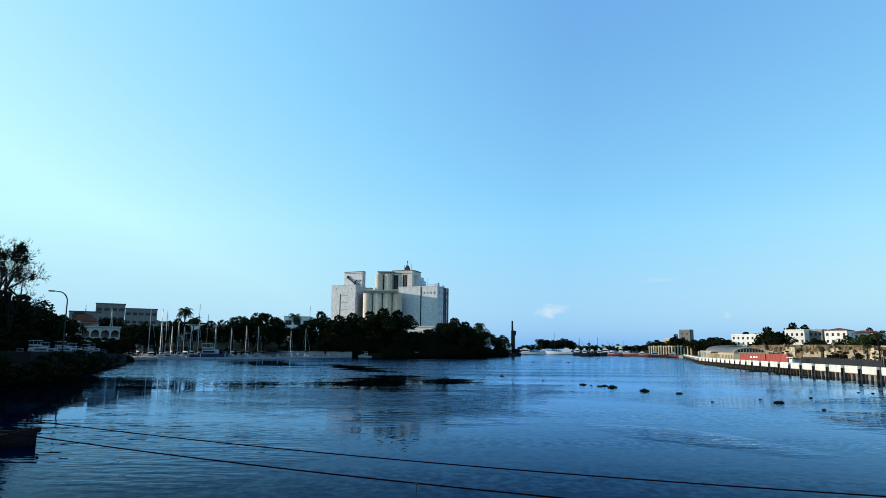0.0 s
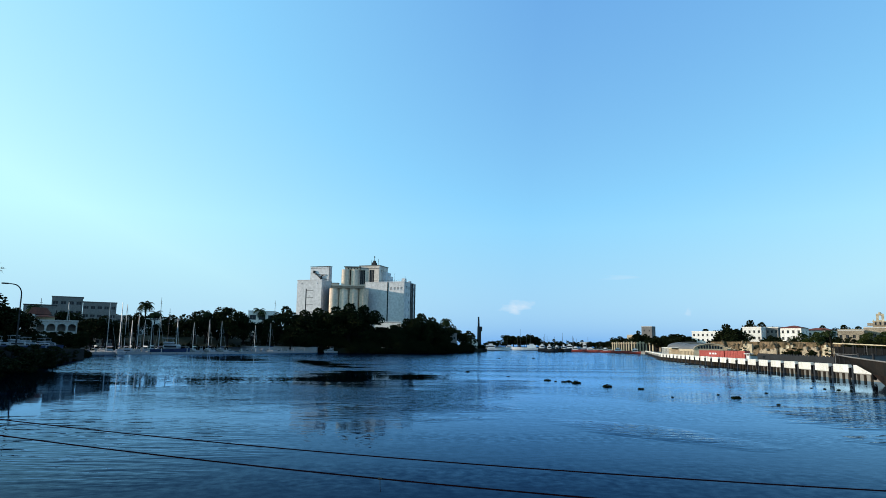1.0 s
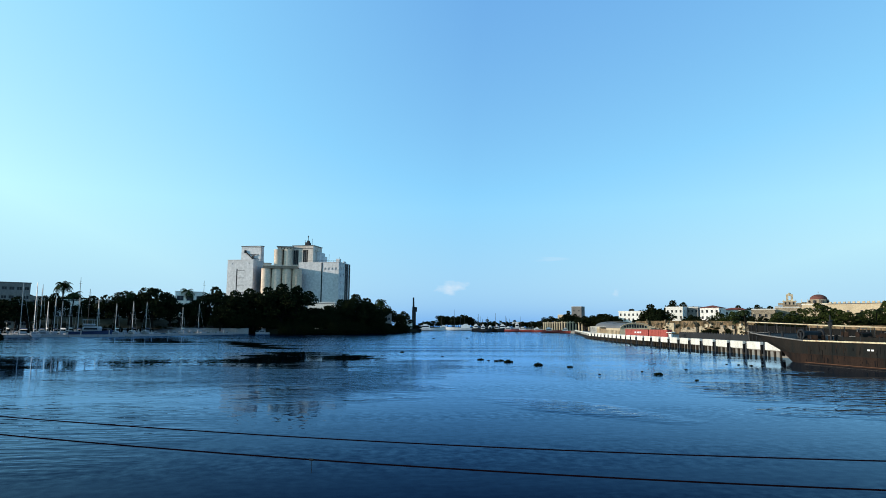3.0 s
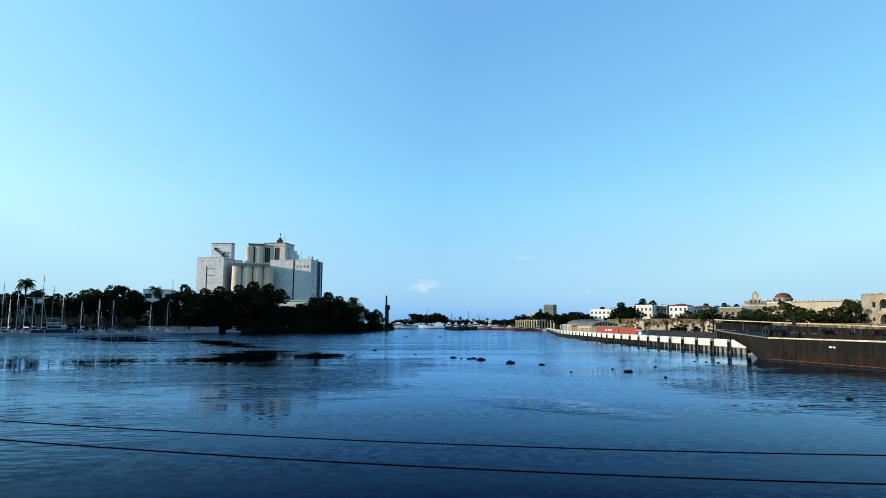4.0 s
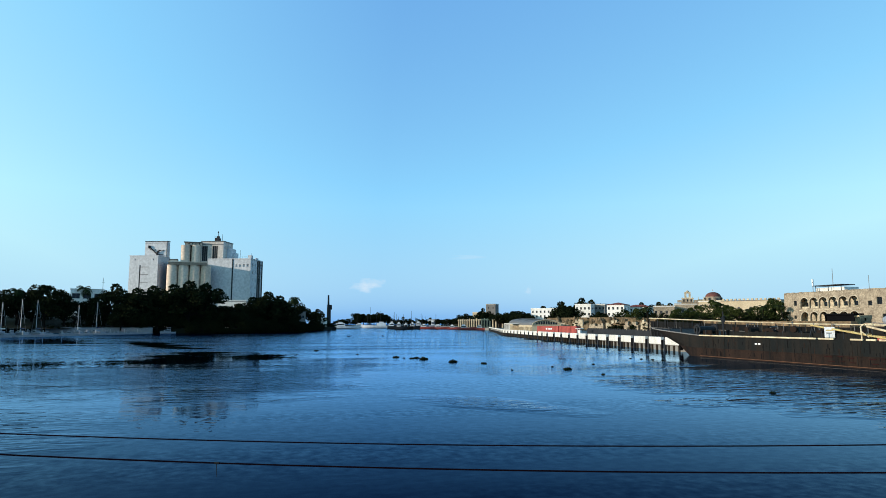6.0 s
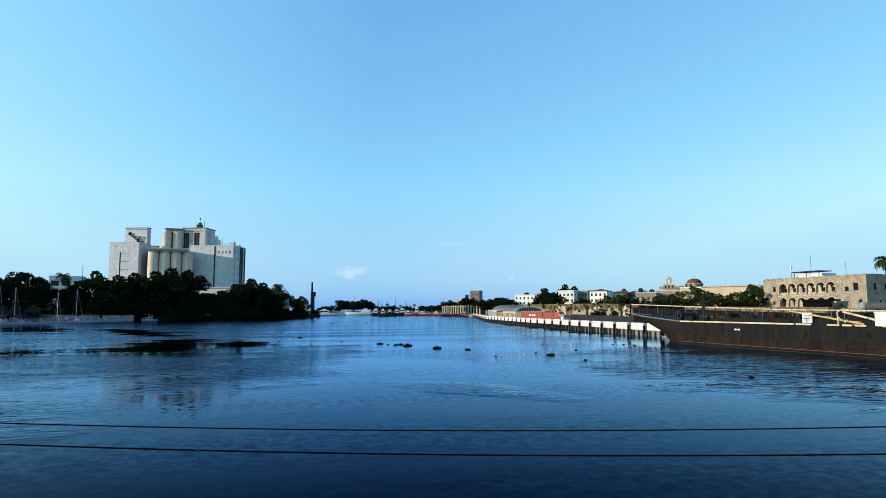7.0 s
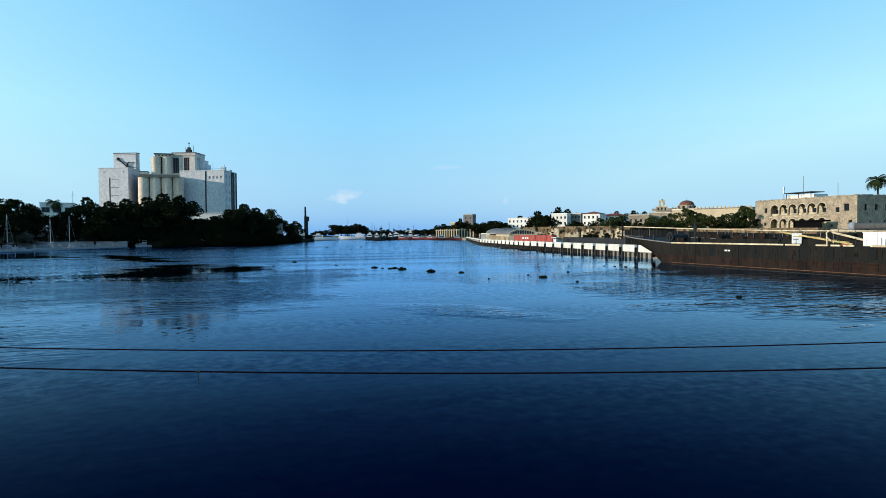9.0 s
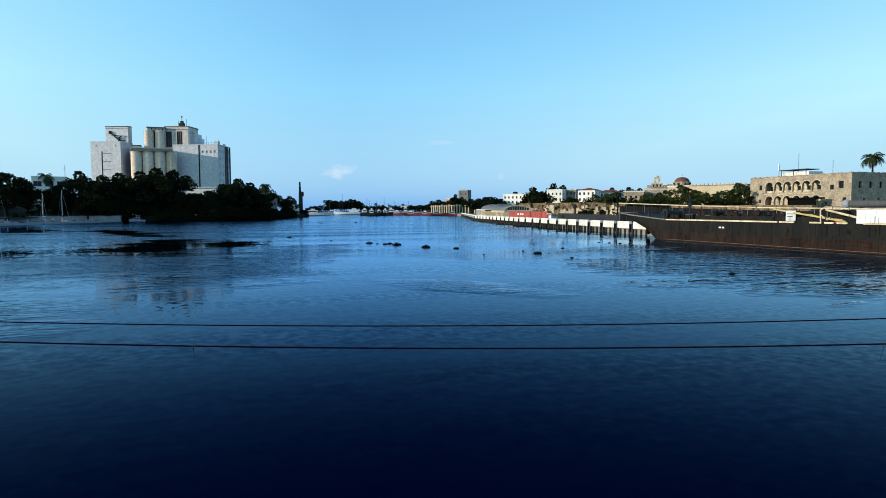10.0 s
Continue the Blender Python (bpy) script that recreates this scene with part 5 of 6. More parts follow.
deck_thing("loading_pipe", "cream loading pipe propped at a slant", "pipe", 67.6, 57.0, Z, 0,
           ("pipe", tubes([((0, 0, 1.65), (0.3, -4.9, 0.5), 0.13)], 8), "rail_cream"), ("prop", tubes([((0.05, -0.6, 0), (0.05, -0.6, 1.5), 0.07)], 6), "dark_trim"),
           ("prop", tubes([((0.25, -4.4, 0), (0.25, -4.4, 0.55), 0.07)], 6), "dark_trim"))
deck_thing("orange_float", "faded orange rope bundle", "rope", 68, 55.6, Z, 10,
           ("bundle", tubes([((0, 0.35, 0.14), (0, -0.35, 0.14), 0.22, 0.2), ((0.1, 0.2, 0.32), (0.05, -0.25, 0.36), 0.16, 0.13)], 8), "red_paint"))
deck_thing("deck_plank", "cream timber baulk lying on deck", "timber", 67.2, 50.9, Z, 88,
           ("baulk", boxes((-1.7, -0.15, 0, 1.7, 0.15, 0.3), bevel=0.03), "rail_cream"))
deck_thing("deck_container", "white steel container cabin on the barge", "container", 66.9, 45.0, Z, 0,
           ("body", boxes((0, 0, 0.08, 2.5, 7.6, 1.62), bevel=0.03), "white_steel"), ("top_rail", boxes((-0.05, -0.05, 1.58, 2.55, 7.65, 1.68)), "white_steel"),
           *[("rib", boxes((-0.05, 0.3 + 0.62 * k, 0.15, 0.0, 0.5 + 0.62 * k, 1.55)), "white_steel") for k in range(12)], ("skid", boxes((0.1, 0.1, 0, 2.4, 7.5, 0.08)), "dark_trim"),
           ("ladder", tubes([((-0.15, 1.9, 0), (-0.15, 1.9, 1.6), 0.05), ((-0.15, 1.2, 0), (-0.15, 1.2, 1.6), 0.05), ((-0.15, 1.9, 1.6), (-0.15, 1.2, 1.6), 0.05), ((-0.15, 1.9, 0.8), (-0.15, 1.2, 0.8), 0.04)], 6), "dark_trim"))
deck_thing("jib_arm", "orange-yellow jib arm reaching up from the deck", "crane boom", 68.2, 47.0, Z, 0,
           ("arm", tubes([((2.2, 2.6, 0.2), (2.4, -3.4, 6.2), 0.14)], 6), "yellow"), ("pivot", boxes((1.9, 2.2, 0, 2.6, 3.0, 0.6)), "dark_trim"))
for k, (x, y, w, h) in enumerate(((70.5, 78, 1.6, 1.3), (71.5, 74.5, 2.2, 0.9), (70.8, 70.5, 1.4, 1.5), (72, 67, 2.4, 1.0), (70.6, 63.5, 1.8, 1.2), (71.8, 58.5, 2.0, 1.4), (71, 53.5, 1.5, 1.0))):
    deck_thing("machinery", "dark rusty machinery lying in the barge hold", "machinery", x, y, Z, 17 * k,
               ("casing", boxes((-w / 2, -0.6, 0, w / 2, 0.6, h), bevel=0.08), "hull_dark"), ("drum", tubes([((-w / 2 - 0.2, 0, h * 0.8), (w / 2 + 0.2, 0, h * 0.8), 0.42)], 10), "hull_rust"),
               ("pipework", tubes([((w / 2, 0.3, 0), (w / 2, 0.3, h + 0.7), 0.05), ((w / 2, 0.3, h + 0.7), (-w / 2, 0.2, h + 0.5), 0.05)], 6), "grey_wall"))

rng = random.Random(17)
for k in range(64):
    y = 45 + 42 * k / 63 + rng.uniform(-0.6, 0.6)
    x, h = rng.uniform(68.5, 76.5), rng.uniform(1.0, 2.1)
    a_ = rng.uniform(0, 360)
    kind = k % 4
    if kind == 0:
        deck_thing("scaffold_pole", "leaning dark scaffold pole on the barge deck", "pole", x, y, Z, a_, ("pole", tubes([((0, 0, 0), (rng.uniform(-0.5, 0.5), rng.uniform(-0.5, 0.5), h), 0.05)], 6), "grey_wall"))
    elif kind == 1:
        deck_thing("coil", "coil of dark mooring rope on deck", "rope", x, y, Z, a_, ("coil", tubes([((0.5 * math.cos(j), 0.5 * math.sin(j), 0.12 + 0.04 * (j % 3)), (0.5 * math.cos(j + 1), 0.5 * math.sin(j + 1), 0.12 + 0.04 * ((j + 1) % 3)), 0.10) for j in range(13)], 6), "dark_trim"))
    elif kind == 2:
        deck_thing("oil_drum", "rusty oil drum on the barge deck", "drum", x, y, Z, a_, ("barrel", tubes([((0, 0, 0), (0, 0, 0.88), 0.29)], 14), "hull_rust"), ("hoop", tubes([((0, 0, 0.28), (0, 0, 0.33), 0.305)], 14), "hull_dark"),
                   ("hoop", tubes([((0, 0, 0.56), (0, 0, 0.61), 0.305)], 14), "hull_dark"))
    else:
        deck_thing("scrap_plate", "bent rusty steel plate leaning on deck gear", "scrap", x, y, Z, a_, ("plate", boxes((-0.7, -0.03, 0, 0.7, 0.03, h * 0.7), bevel=0.01), "hull_rust"), ("strut", tubes([((0.2, 0.6, 0), (0.2, 0.03, h * 0.6), 0.04)], 5), "dark_trim"))


def hoarding():
    """Dark steel hoarding behind the barge with a pale top rail."""
    pts = [(80.5, 118, 4.3), (81.6, 100, 3.7), (82.6, 80, 3.15), (83.2, 62, 2.95), (83.6, 40, 2.85)]
    t = thing("steel_fence", pose(0, 0, 1.9), "dark mesh steel fence with a cream top rail behind the barge", "fence")
    for (xa, ya, ha), (xb, yb, hb) in zip(pts, pts[1:]):
        n = 7
        for k in range(n):
            f, g = k / n, (k + 1) / n
            x0, y0, h0 = xa + (xb - xa) * f, ya + (yb - ya) * f, ha + (hb - ha) * f
            x1, y1, h1 = xa + (xb - xa) * g, ya + (yb - ya) * g, ha + (hb - ha) * g
            bm = bmesh.new()
            vs = [bm.verts.new(v) for v in ((x0, y0 - 0.05, 0.1), (x1, y1 + 0.05, 0.1), (x1, y1 + 0.05, h1 * 0.86), (x0, y0 - 0.05, h0 * 0.86),
                                            (x0 + 0.06, y0 - 0.05, 0.1), (x1 + 0.06, y1 + 0.05, 0.1), (x1 + 0.06, y1 + 0.05, h1 * 0.86), (x0 + 0.06, y0 - 0.05, h0 * 0.86))]
            for q in ((0, 1, 2, 3), (7, 6, 5, 4), (0, 4, 5, 1), (3, 2, 6, 7), (0, 3, 7, 4), (1, 5, 6, 2)):
                bm.faces.new([vs[i] for i in q])
            part("sheet", bm, M["fence_steel"], t)
            part("post", tubes([((x0 - 0.12, y0, -0.02), (x0 - 0.12, y0, h0), 0.07)], 6), M["dark_trim"], t)
        for k in range(int((ya - yb) * 0.9)):
            f = (k + 0.5) / int((ya - yb) * 0.9)
            x, y, h = xa + (xb - xa) * f, ya + (yb - ya) * f, ha + (hb - ha) * f
            part("bar", tubes([((x - 0.3, y, 0.0), (x - 0.3, y + (0.35 if k % 4 == 1 else 0), h * (0.95 if k % 3 else 0.6)), 0.045)], 5), M["grey_wall" if k % 7 == 0 else "dark_trim"], t)
        part("mid_rail", tubes([((xa - 0.3, ya, ha * 0.55), (xb - 0.3, yb, hb * 0.5), 0.05)], 6), M["grey_wall"], t)
        part("top_rail", tubes([((xa - 0.1, ya, ha), (xb - 0.1, yb, hb), 0.10)], 8), M["rail_cream"], t, "cream top rail")


hoarding()
t = thing("storage_tank", pose(88.0, 70.4, 1.9, 0, 0, -80), "dark horizontal storage tank with a pale rounded end", "tank")
shell = part("shell", tubes([((0, 0, 3.7), (9, 0, 3.7), 0.5)], 18), M["tank_grey"], t, smooth=True)
bm = bmesh.new()
bmesh.ops.create_uvsphere(bm, u_segments=16, v_segments=8, radius=0.66, matrix=Matrix.Translation((-0.35, 0, 3.7)))
part("end_cap", bm, M["boat_white"], shell, "pale domed end", smooth=True)
for u in (1.2, 7.6):
    part("saddle", boxes((u, -0.5, 0, u + 0.5, 0.5, 3.3)), M["dark_trim"], t)


# ---- palace with a double arcade ----
def palace():
    t = thing("palace", pose(178.5, 181.5, 4.4, 0, 0, -90), "old coral-stone palace with two storeys of round arches", "palace")
    # its own x runs along the front, y into the building
    W, H, A0, A1, N = 39.2, 11.1, 6.7, 29.0, 6
    bay = (A1 - A0) / N
    up = [(A0 + bay * (k + 0.06), 5.9, A0 + bay * (k + 0.94), 9.5) for k in range(N)]
    low = [(A0 + bay * (k + 0.06), 0.1, A0 + bay * (k + 0.94), 4.7) for k in range(N)]
    wins = [(4.2, 6.9, 5.4, 8.6), (4.0, 2.4, 5.0, 3.6), (32.0, 6.3, 33.3, 7.8), (34.9, 6.6, 36.6, 8.8), (36.4, 2.6, 37.6, 3.8), (30.2, 1.6, 31.0, 2.5)]
    bm = bmesh.new()
    wall_with_holes(bm, (0, 0, 0), (1, 0, 0), W, H, up + low + wins, 0.7)
    for h in up + low:
        arch_fill(bm, h[0], h[2], h[3] - 1.65, h[3], 0.01, 0.69)
    front = part("front_wall", bm, M["coral"], t, "rough coral-stone front with arches")
    side = [(3 + 4.3 * k, 6.6, 4.2 + 4.3 * k, 8.6) for k in range(5)] + [(5 + 6 * k, 2.4, 6 + 6 * k, 3.6) for k in range(3)]
    bm = bmesh.new()
    wall_with_holes(bm, (W, 0, 0), (0, 1, 0), 24, H, side, 0.7)
    flank = part("side_wall", bm, M["coral"], t, "shaded coral-stone side wall")
    bm = bmesh.new()
    wall_with_holes(bm, (W, 24, 0), (-1, 0, 0), W, H, [], 0.7)
    wall_with_holes(bm, (0, 24, 0), (0, -1, 0), 24, H, [], 0.7)
    part("rear_wall", bm, M["coral"], t)
    for h in wins:
        part("window", boxes((h[0], 0.45, h[1], h[2], 0.6, h[3])), M["glass"], front)
    for h in side:
        part("window", boxes((W - 0.6, h[0], h[1], W - 0.45, h[2], h[3])), M["glass"], flank)
    part("inner_wall", boxes((A0 - 0.5, 2.7, 0, A1 + 0.5, 3.2, H - 0.4)), M["coral_pale"], t, "inner wall of the loggia")
    for k in range(N):
        part("inner_door", boxes((A0 + bay * (k + 0.02), 2.62, 5.9, A0 + bay * (k + 0.32), 2.72, 8.0)), M["glass"], t)
    part("loggia_floor", boxes((A0 - 0.5, 0.72, 5.1, A1 + 0.5, 2.7, 5.6)), M["coral_pale"], t)
    for u in (A0 - 0.9, A1 + 0.5):
        part("loggia_side", boxes((u, 0.72, 0, u + 0.4, 2.7, H - 0.4)), M["coral"], t)
    for k in range(N):
        part("balustrade", boxes((A0 + bay * (k + 0.13), 0.2, 5.9, A0 + bay * (k + 0.87), 0.4, 6.5)), M["coral_pale"], front)
    for k in range(N + 1):
        for z0, z1 in ((0, 3.1), (5.9, 7.9)):
            part("column", tubes([((A0 + bay * k, -0.02, z0), (A0 + bay * k, -0.02, z1), 0.17)], 10), M["coral_pale"], front)
    for h in up + low:
        cx, r, z0, rise = (h[0] + h[2]) / 2, (h[2] - h[0]) / 2, h[3] - 1.65, 1.63
        arc = [(cx - (r + 0.12) * math.cos(math.pi * q / 10), z0 + (rise + 0.12) * math.sin(math.pi * q / 10)) for q in range(11)]
        part("arch_rim", tubes([((u0, -0.02, v0), (u1, -0.02, v1), 0.14) for (u0, v0), (u1, v1) in zip(arc, arc[1:])], 6), M["plaster_rim"], front, "pale moulded arch rim")
    part("string_course", boxes((A0 - 0.3, -0.16, 5.15, A1 + 0.3, -0.0, 5.5)), M["coral_pale"], t)
    part("roof", boxes((0, 0.75, H - 0.35, W - 0.75, 24, H - 0.1)), M["roof_grey"], t)
    rng = random.Random(8)
    cm = finish(boxes((-0.5, -0.2, 0, 0.5, 0.5, 0.42), bevel=0.06), M["coral"], name="coping_stone")
    for k in range(37):
        share("coping_stone", cm, t, pose(0.6 + 1.05 * k, 0.2, H + rng.uniform(-0.18, 0.02)))
    for k in range(22):
        share("coping_stone", cm, t, pose(W - 0.3, 0.8 + 1.05 * k, H + rng.uniform(-0.18, 0.02), 0, 0, 90))


palace()
t = thing("roof_canopy", pose(188, 176.5, 15.1, 0, 0, -90), "white canopy with a dark flat roof on the palace terrace", "canopy")
part("cabin", boxes((-0.5, 0, 0, 11, 6, 2.4)), M["white_wall"], t)
part("flat_roof", boxes((0, -2, 3.0, 11.5, 4, 3.25)), M["dark_trim"], t)
for u in (1, 6, 11):
    part("post", tubes([((u, -1.5, 0), (u, -1.5, 3.0), 0.12)], 6), M["dark_trim"], t)
t = thing("antenna", pose(186, 176.2, 15.0), "roof antenna with small panels", "antenna")
part("pole", tubes([((0, 0, 0), (0, 0, 5.2), 0.10)], 6), M["grey_wall"], t)
for z, o in ((4.2, 0.6), (3.2, -0.6), (4.6, -0.5)):
    part("panel", boxes((o - 0.2, o - 0.2, z, o + 0.2, o + 0.2, z + 1.0)), M["white_steel"], t)
for left, d, z0, top in ((-47.9, 262, 4.4, 24.5), (-50.2, 265, 4.4, 22)):
    t = thing("flag_pole", pose(*spot(left, d), z0), "thin pole behind the palace roof", "pole", "thin poles")
    part("pole", tubes([((0, 0, 0), (0, 0, top - z0), 0.09)], 5), M["grey_wall"], t)
t = thing("stage_canopy", pose(171.5, 159.0, 4.4, 0, 0, -90), "black covered stage before the arcade", "canopy")
part("roof", boxes((0, 0, 3.4, 10.5, 4, 3.9), bevel=0.1), M["black_cloth"], t)
part("side_cloth", boxes((0.02, 0.3, 0.02, 0.15, 3.4, 3.39)), M["black_cloth"], t)
part("back_cloth", boxes((0.3, 0.6, 0, 10.1, 0.7, 3.4)), M["black_cloth"], t)
for u in (0.2, 10.2):
    part("post", boxes((u, 0.1, 0, u + 0.15, 0.25, 3.4)), M["black_cloth"], t)
plant("palm", *spot(-52.75, 272), 4.4, 25.6, 0.95, "palms")
x, y = spot(-53.4, 300)
house("white_house", x, y, 4.4, -50, 14, 10, 13.6, M["white_wall"], "white house beyond the palace", cols=3, rows=3)

# ---- old town above the quay ----
setting("rampart", strip([(140, 290, 0.2), (146, 270, 0.3), (152, 245, 0.2), (157, 222, -0.4), (158, 196, -1.4), (150, 130, -1.8)], 1.9, 7.6, 2.0), M["cliff"], "broken coral-stone rampart above the quay", "wall")
rng = random.Random(21)
for k in range(46):
    f = k / 45
    x, y = 138.5 + 17.0 * f, 288 - 64 * f
    h = rng.uniform(2.0, 6.4)
    t = thing("rock_face", pose(x, y, 1.9, 0, 0, rng.uniform(0, 90)), "rough ochre rock outcrop below the rampart", "rock", "rocks below the rampart")
    bm = bmesh.new()
    bmesh.ops.create_icosphere(bm, subdivisions=3, radius=1.0, matrix=Matrix.Diagonal((rng.uniform(1.6, 2.6), rng.uniform(1.4, 2.2), h, 1)))
    for v in bm.verts:
        v.co *= 1 + 0.28 * noise.noise(v.co * 0.7 + Vector((k * 5.1, 0, 0)))
    part("boulder", bm, M["cliff"], t)


for k in range(22):
    f = k / 21
    top = rnd.random() < 0.5
    plant("bush", 138.5 + 17.5 * f + (3.5 if top else -2.5), 286 - 62 * f, 6.5 if top else 1.8, rnd.uniform(8.6, 10.2) if top else rnd.uniform(3.8, 6.2), 1.3, "shrubs on the rampart")


def low_fence():
    t = thing("quay_fence", pose(0, 0, 1.9), "dark slatted fence along the back of the quay", "fence")
    k = 0
    for (xa, ya), (xb, yb) in (((99, 178), (92, 150)), ((92, 150), (84, 112))):
        d = Vector((xb - xa, yb - ya, 0))
        n = int(d.length / 0.9)
        for i in range(n):
            p = Vector((xa, ya, 0)) + d * (i / n)
            part("slat", boxes((p.x - 0.08, p.y - 0.3, 0, p.x + 0.08, p.y + 0.3, 1.55 + 0.25 * (k % 2))), M["dark_trim"], t)
            k += 1


low_fence()


def gable_block(name, left0, left1, d, top, base, label, m="white_wall", roof=None, deep=10, rows=3, cols=4, parapet=0.3):
    """A town house whose front spans two directions as seen from the bridge."""
    xa, ya = spot(left0, d)
    xb, yb = spot(left1, d)
    w = math.hypot(xb - xa, yb - ya)
    turn = 0 if m == "coral" else 20
    return house(name, xa, ya, base, math.degrees(math.atan2(yb - ya, xb - xa)) - turn, w / math.cos(radians(turn)), deep, top - base, M[m], label, cols=cols, rows=rows,
                 roof="hip" if roof else "flat", roof_mat=roof or M["white_wall"], parapet=parapet)


gable_block("white_mansion", -28.05, -29.4, 400, 16.4, 1.9, "tall white mansion on the rampart", cols=4, rows=4)
gable_block("mansion_wing", -29.4, -30.6, 404, 16.6, 1.9, "weathered grey mansion wing", "grey_wall", cols=4, rows=4)
gable_block("red_roof_house", -30.75, -32.2, 372, 15.6, 1.9, "white house with a red tiled roof", roof=M["red_tile"], cols=4, rows=4)
gable_block("red_roof_wing", -32.2, -34.2, 384, 14.6, 1.9, "white wing with a long red roof", roof=M["red_tile"], cols=5, rows=4)
gable_block("flat_white_house", -24.2, -26.6, 430, 14.6, 1.9, "white flat-roofed house with a hedge on its roof", cols=7, rows=4)
gable_block("old_tower", -20.2, -21.05, 610, 23.0, 1.9, "square grey old stone tower", "grey_wall", cols=2, rows=4, deep=9)
gable_block("tower_house", -19.0, -20.2, 650, 16.0, 1.9, "cream house beside the tower", "cream_wall", cols=4, rows=3)
gable_block("stone_house", -34.6, -36.3, 330, 13.3, 4.4, "low ruined stone house", "coral", cols=4, rows=2)
gable_block("stone_annex", -36.3, -38.0, 340, 14.6, 4.4, "weathered stone annex by the terrace", "coral", cols=4, rows=2)
gable_block("cream_range", -38.2, -40.2, 380, 17.2, 4.4, "long cream church range", "cream_wall", cols=6, rows=3)


def crenel_house():
    xa, ya = spot(-39.95, 330)
    xb, yb = spot(-44.3, 320)
    w = math.hypot(xb - xa, yb - ya)
    t = house("crenellated_hall", xa, ya, 4.4, math.degrees(math.atan2(yb - ya, xb - xa)), w, 10, 11.3, M["cream_wall"], "long cream hall with a crenellated parapet", cols=5, rows=2, parapet=0)
    mm = finish(boxes((-0.5, 0, 0, 0.5, 0.5, 0.75)), M["cream_wall"], name="merlon")
    for k in range(int(w / 1.9)):
        share("merlon", mm, t, pose(0.9 + 1.9 * k, -0.1, 11.6))


crenel_house()


def domed_church():
    x, y = spot(-36.9, 420)
    t = thing("domed_church", pose(x, y, 4.4, 0, 0, -38), "old stone church with a red dome and a bell gable", "church")
    part("nave", boxes((0, 0, 0, 23, 12, 13.2)), M["coral"], t)
    part("nave_roof", boxes((-0.3, -0.3, 13.2, 23.3, 12.3, 13.8)), M["coral"], t)
    bm = bmesh.new()
    tube(bm, (18.0, 6, 13.8), (18.0, 6, 17.2), 5.0, n=8)
    part("drum", bm, M["coral"], t, "eight-sided stone drum")
    bm = bmesh.new()
    bmesh.ops.create_uvsphere(bm, u_segments=24, v_segments=14, radius=4.5, matrix=Matrix.Translation((18.0, 6, 17.2)) @ Matrix.Diagonal((1, 1, 0.66, 1)))
    part("dome", bm, M["dome_tile"], t, "weathered red dome", smooth=True)
    part("finial", tubes([((18, 6, 20.8), (18, 6, 22), 0.25, 0.08)], 6), M["coral"], t)
    for k in range(4):
        a_ = math.radians(-160 + 45 * k)
        part("drum_window", tubes([((18 + 5.2 * math.cos(a_), 6 + 5.2 * math.sin(a_), 14.4), (18 + 5.2 * math.cos(a_), 6 + 5.2 * math.sin(a_), 16.6), 0.55)], 8), M["glass"], t)
    part("gable_base", boxes((0, -1, 13.8, 6.6, 3, 16.2)), M["coral"], t)
    part("cornice", boxes((-0.3, -1.3, 15.9, 6.9, 3.2, 16.4)), M["coral_pale"], t)
    for u in (-2.6, 6.7):
        part("shoulder", boxes((u, -0.6, 13.8, u + 2.5, 2.6, 15.2)), M["coral"], t, "low stone shoulder of the bell gable")
    for u in (0.8, 2.9, 5.0):
        part("niche", boxes((u, -1.06, 14.2, u + 0.8, -0.98, 15.6)), M["glass"], t)
    part("roof_block", boxes((9.2, 1.5, 13.8, 13.4, 8, 15.6)), M["coral"], t)
    bm = bmesh.new()
    wall_with_holes(bm, (1.6, -0.8, 16.2), (1, 0, 0), 3.6, 4.0, [(1.2, 0.6, 2.4, 3.0)], 1.4)
    wall_with_holes(bm, (5.2, 0.6, 16.2), (-1, 0, 0), 3.6, 4.0, [(1.2, 0.6, 2.4, 3.0)], 1.4)
    for u in (1.6, 5.2):
        bmesh.ops.create_grid(bm, x_segments=1, y_segments=1, size=0.5, matrix=Matrix.Translation((u, -0.1, 18.2)) @ Matrix.Rotation(math.pi / 2, 4, 'Y') @ Matrix.Diagonal((4.0, 1.4, 1, 1)))
    part("bell_gable", bm, M["coral_pale"], t, "open stone bell gable")
    bm = bmesh.new()
    bmesh.ops.create_uvsphere(bm, u_segments=14, v_segments=8, radius=0.95, matrix=Matrix.Translation((3.4, -0.1, 20.2)))
    part("gable_cap", bm, M["coral_pale"], t, smooth=True)
    for u in (0.3, 6.2, 9.5, 12.5):
        part("pinnacle", tubes([((u, 0, 13.8), (u, 0, 17.2), 0.4, 0.1)], 6), M["cream_wall"], t)
    for k in range(4):
        part("window", boxes((2 + 5 * k, -0.06, 8.5, 3.2 + 5 * k, 0.02, 11.5)), M["glass"], t)


domed_church()
for left, d, base, top, wide in ((-38.0, 300, 4.4, 13.5, 1.2), (-39.3, 290, 4.4, 15.5, 1.2), (-40.4, 280, 4.4, 13.0, 1.2), (-41.3, 275, 4.4, 11.5, 1.2), (-42.4, 270, 4.4, 12.2, 1.1), (-43.6, 300, 4.4, 16.5, 0.9),
                                 (-44.1, 265, 4.4, 14.0, 0.9), (-36.6, 290, 4.4, 12.0, 1.2), (-37.3, 285, 4.4, 11.0, 1.2), (-33.2, 300, 3.0, 12.5, 1.0), (-32.2, 330, 3.0, 12.8, 1.0)):
    plant("sunny", *spot(left, d), base, top, wide, "trees below the old town")
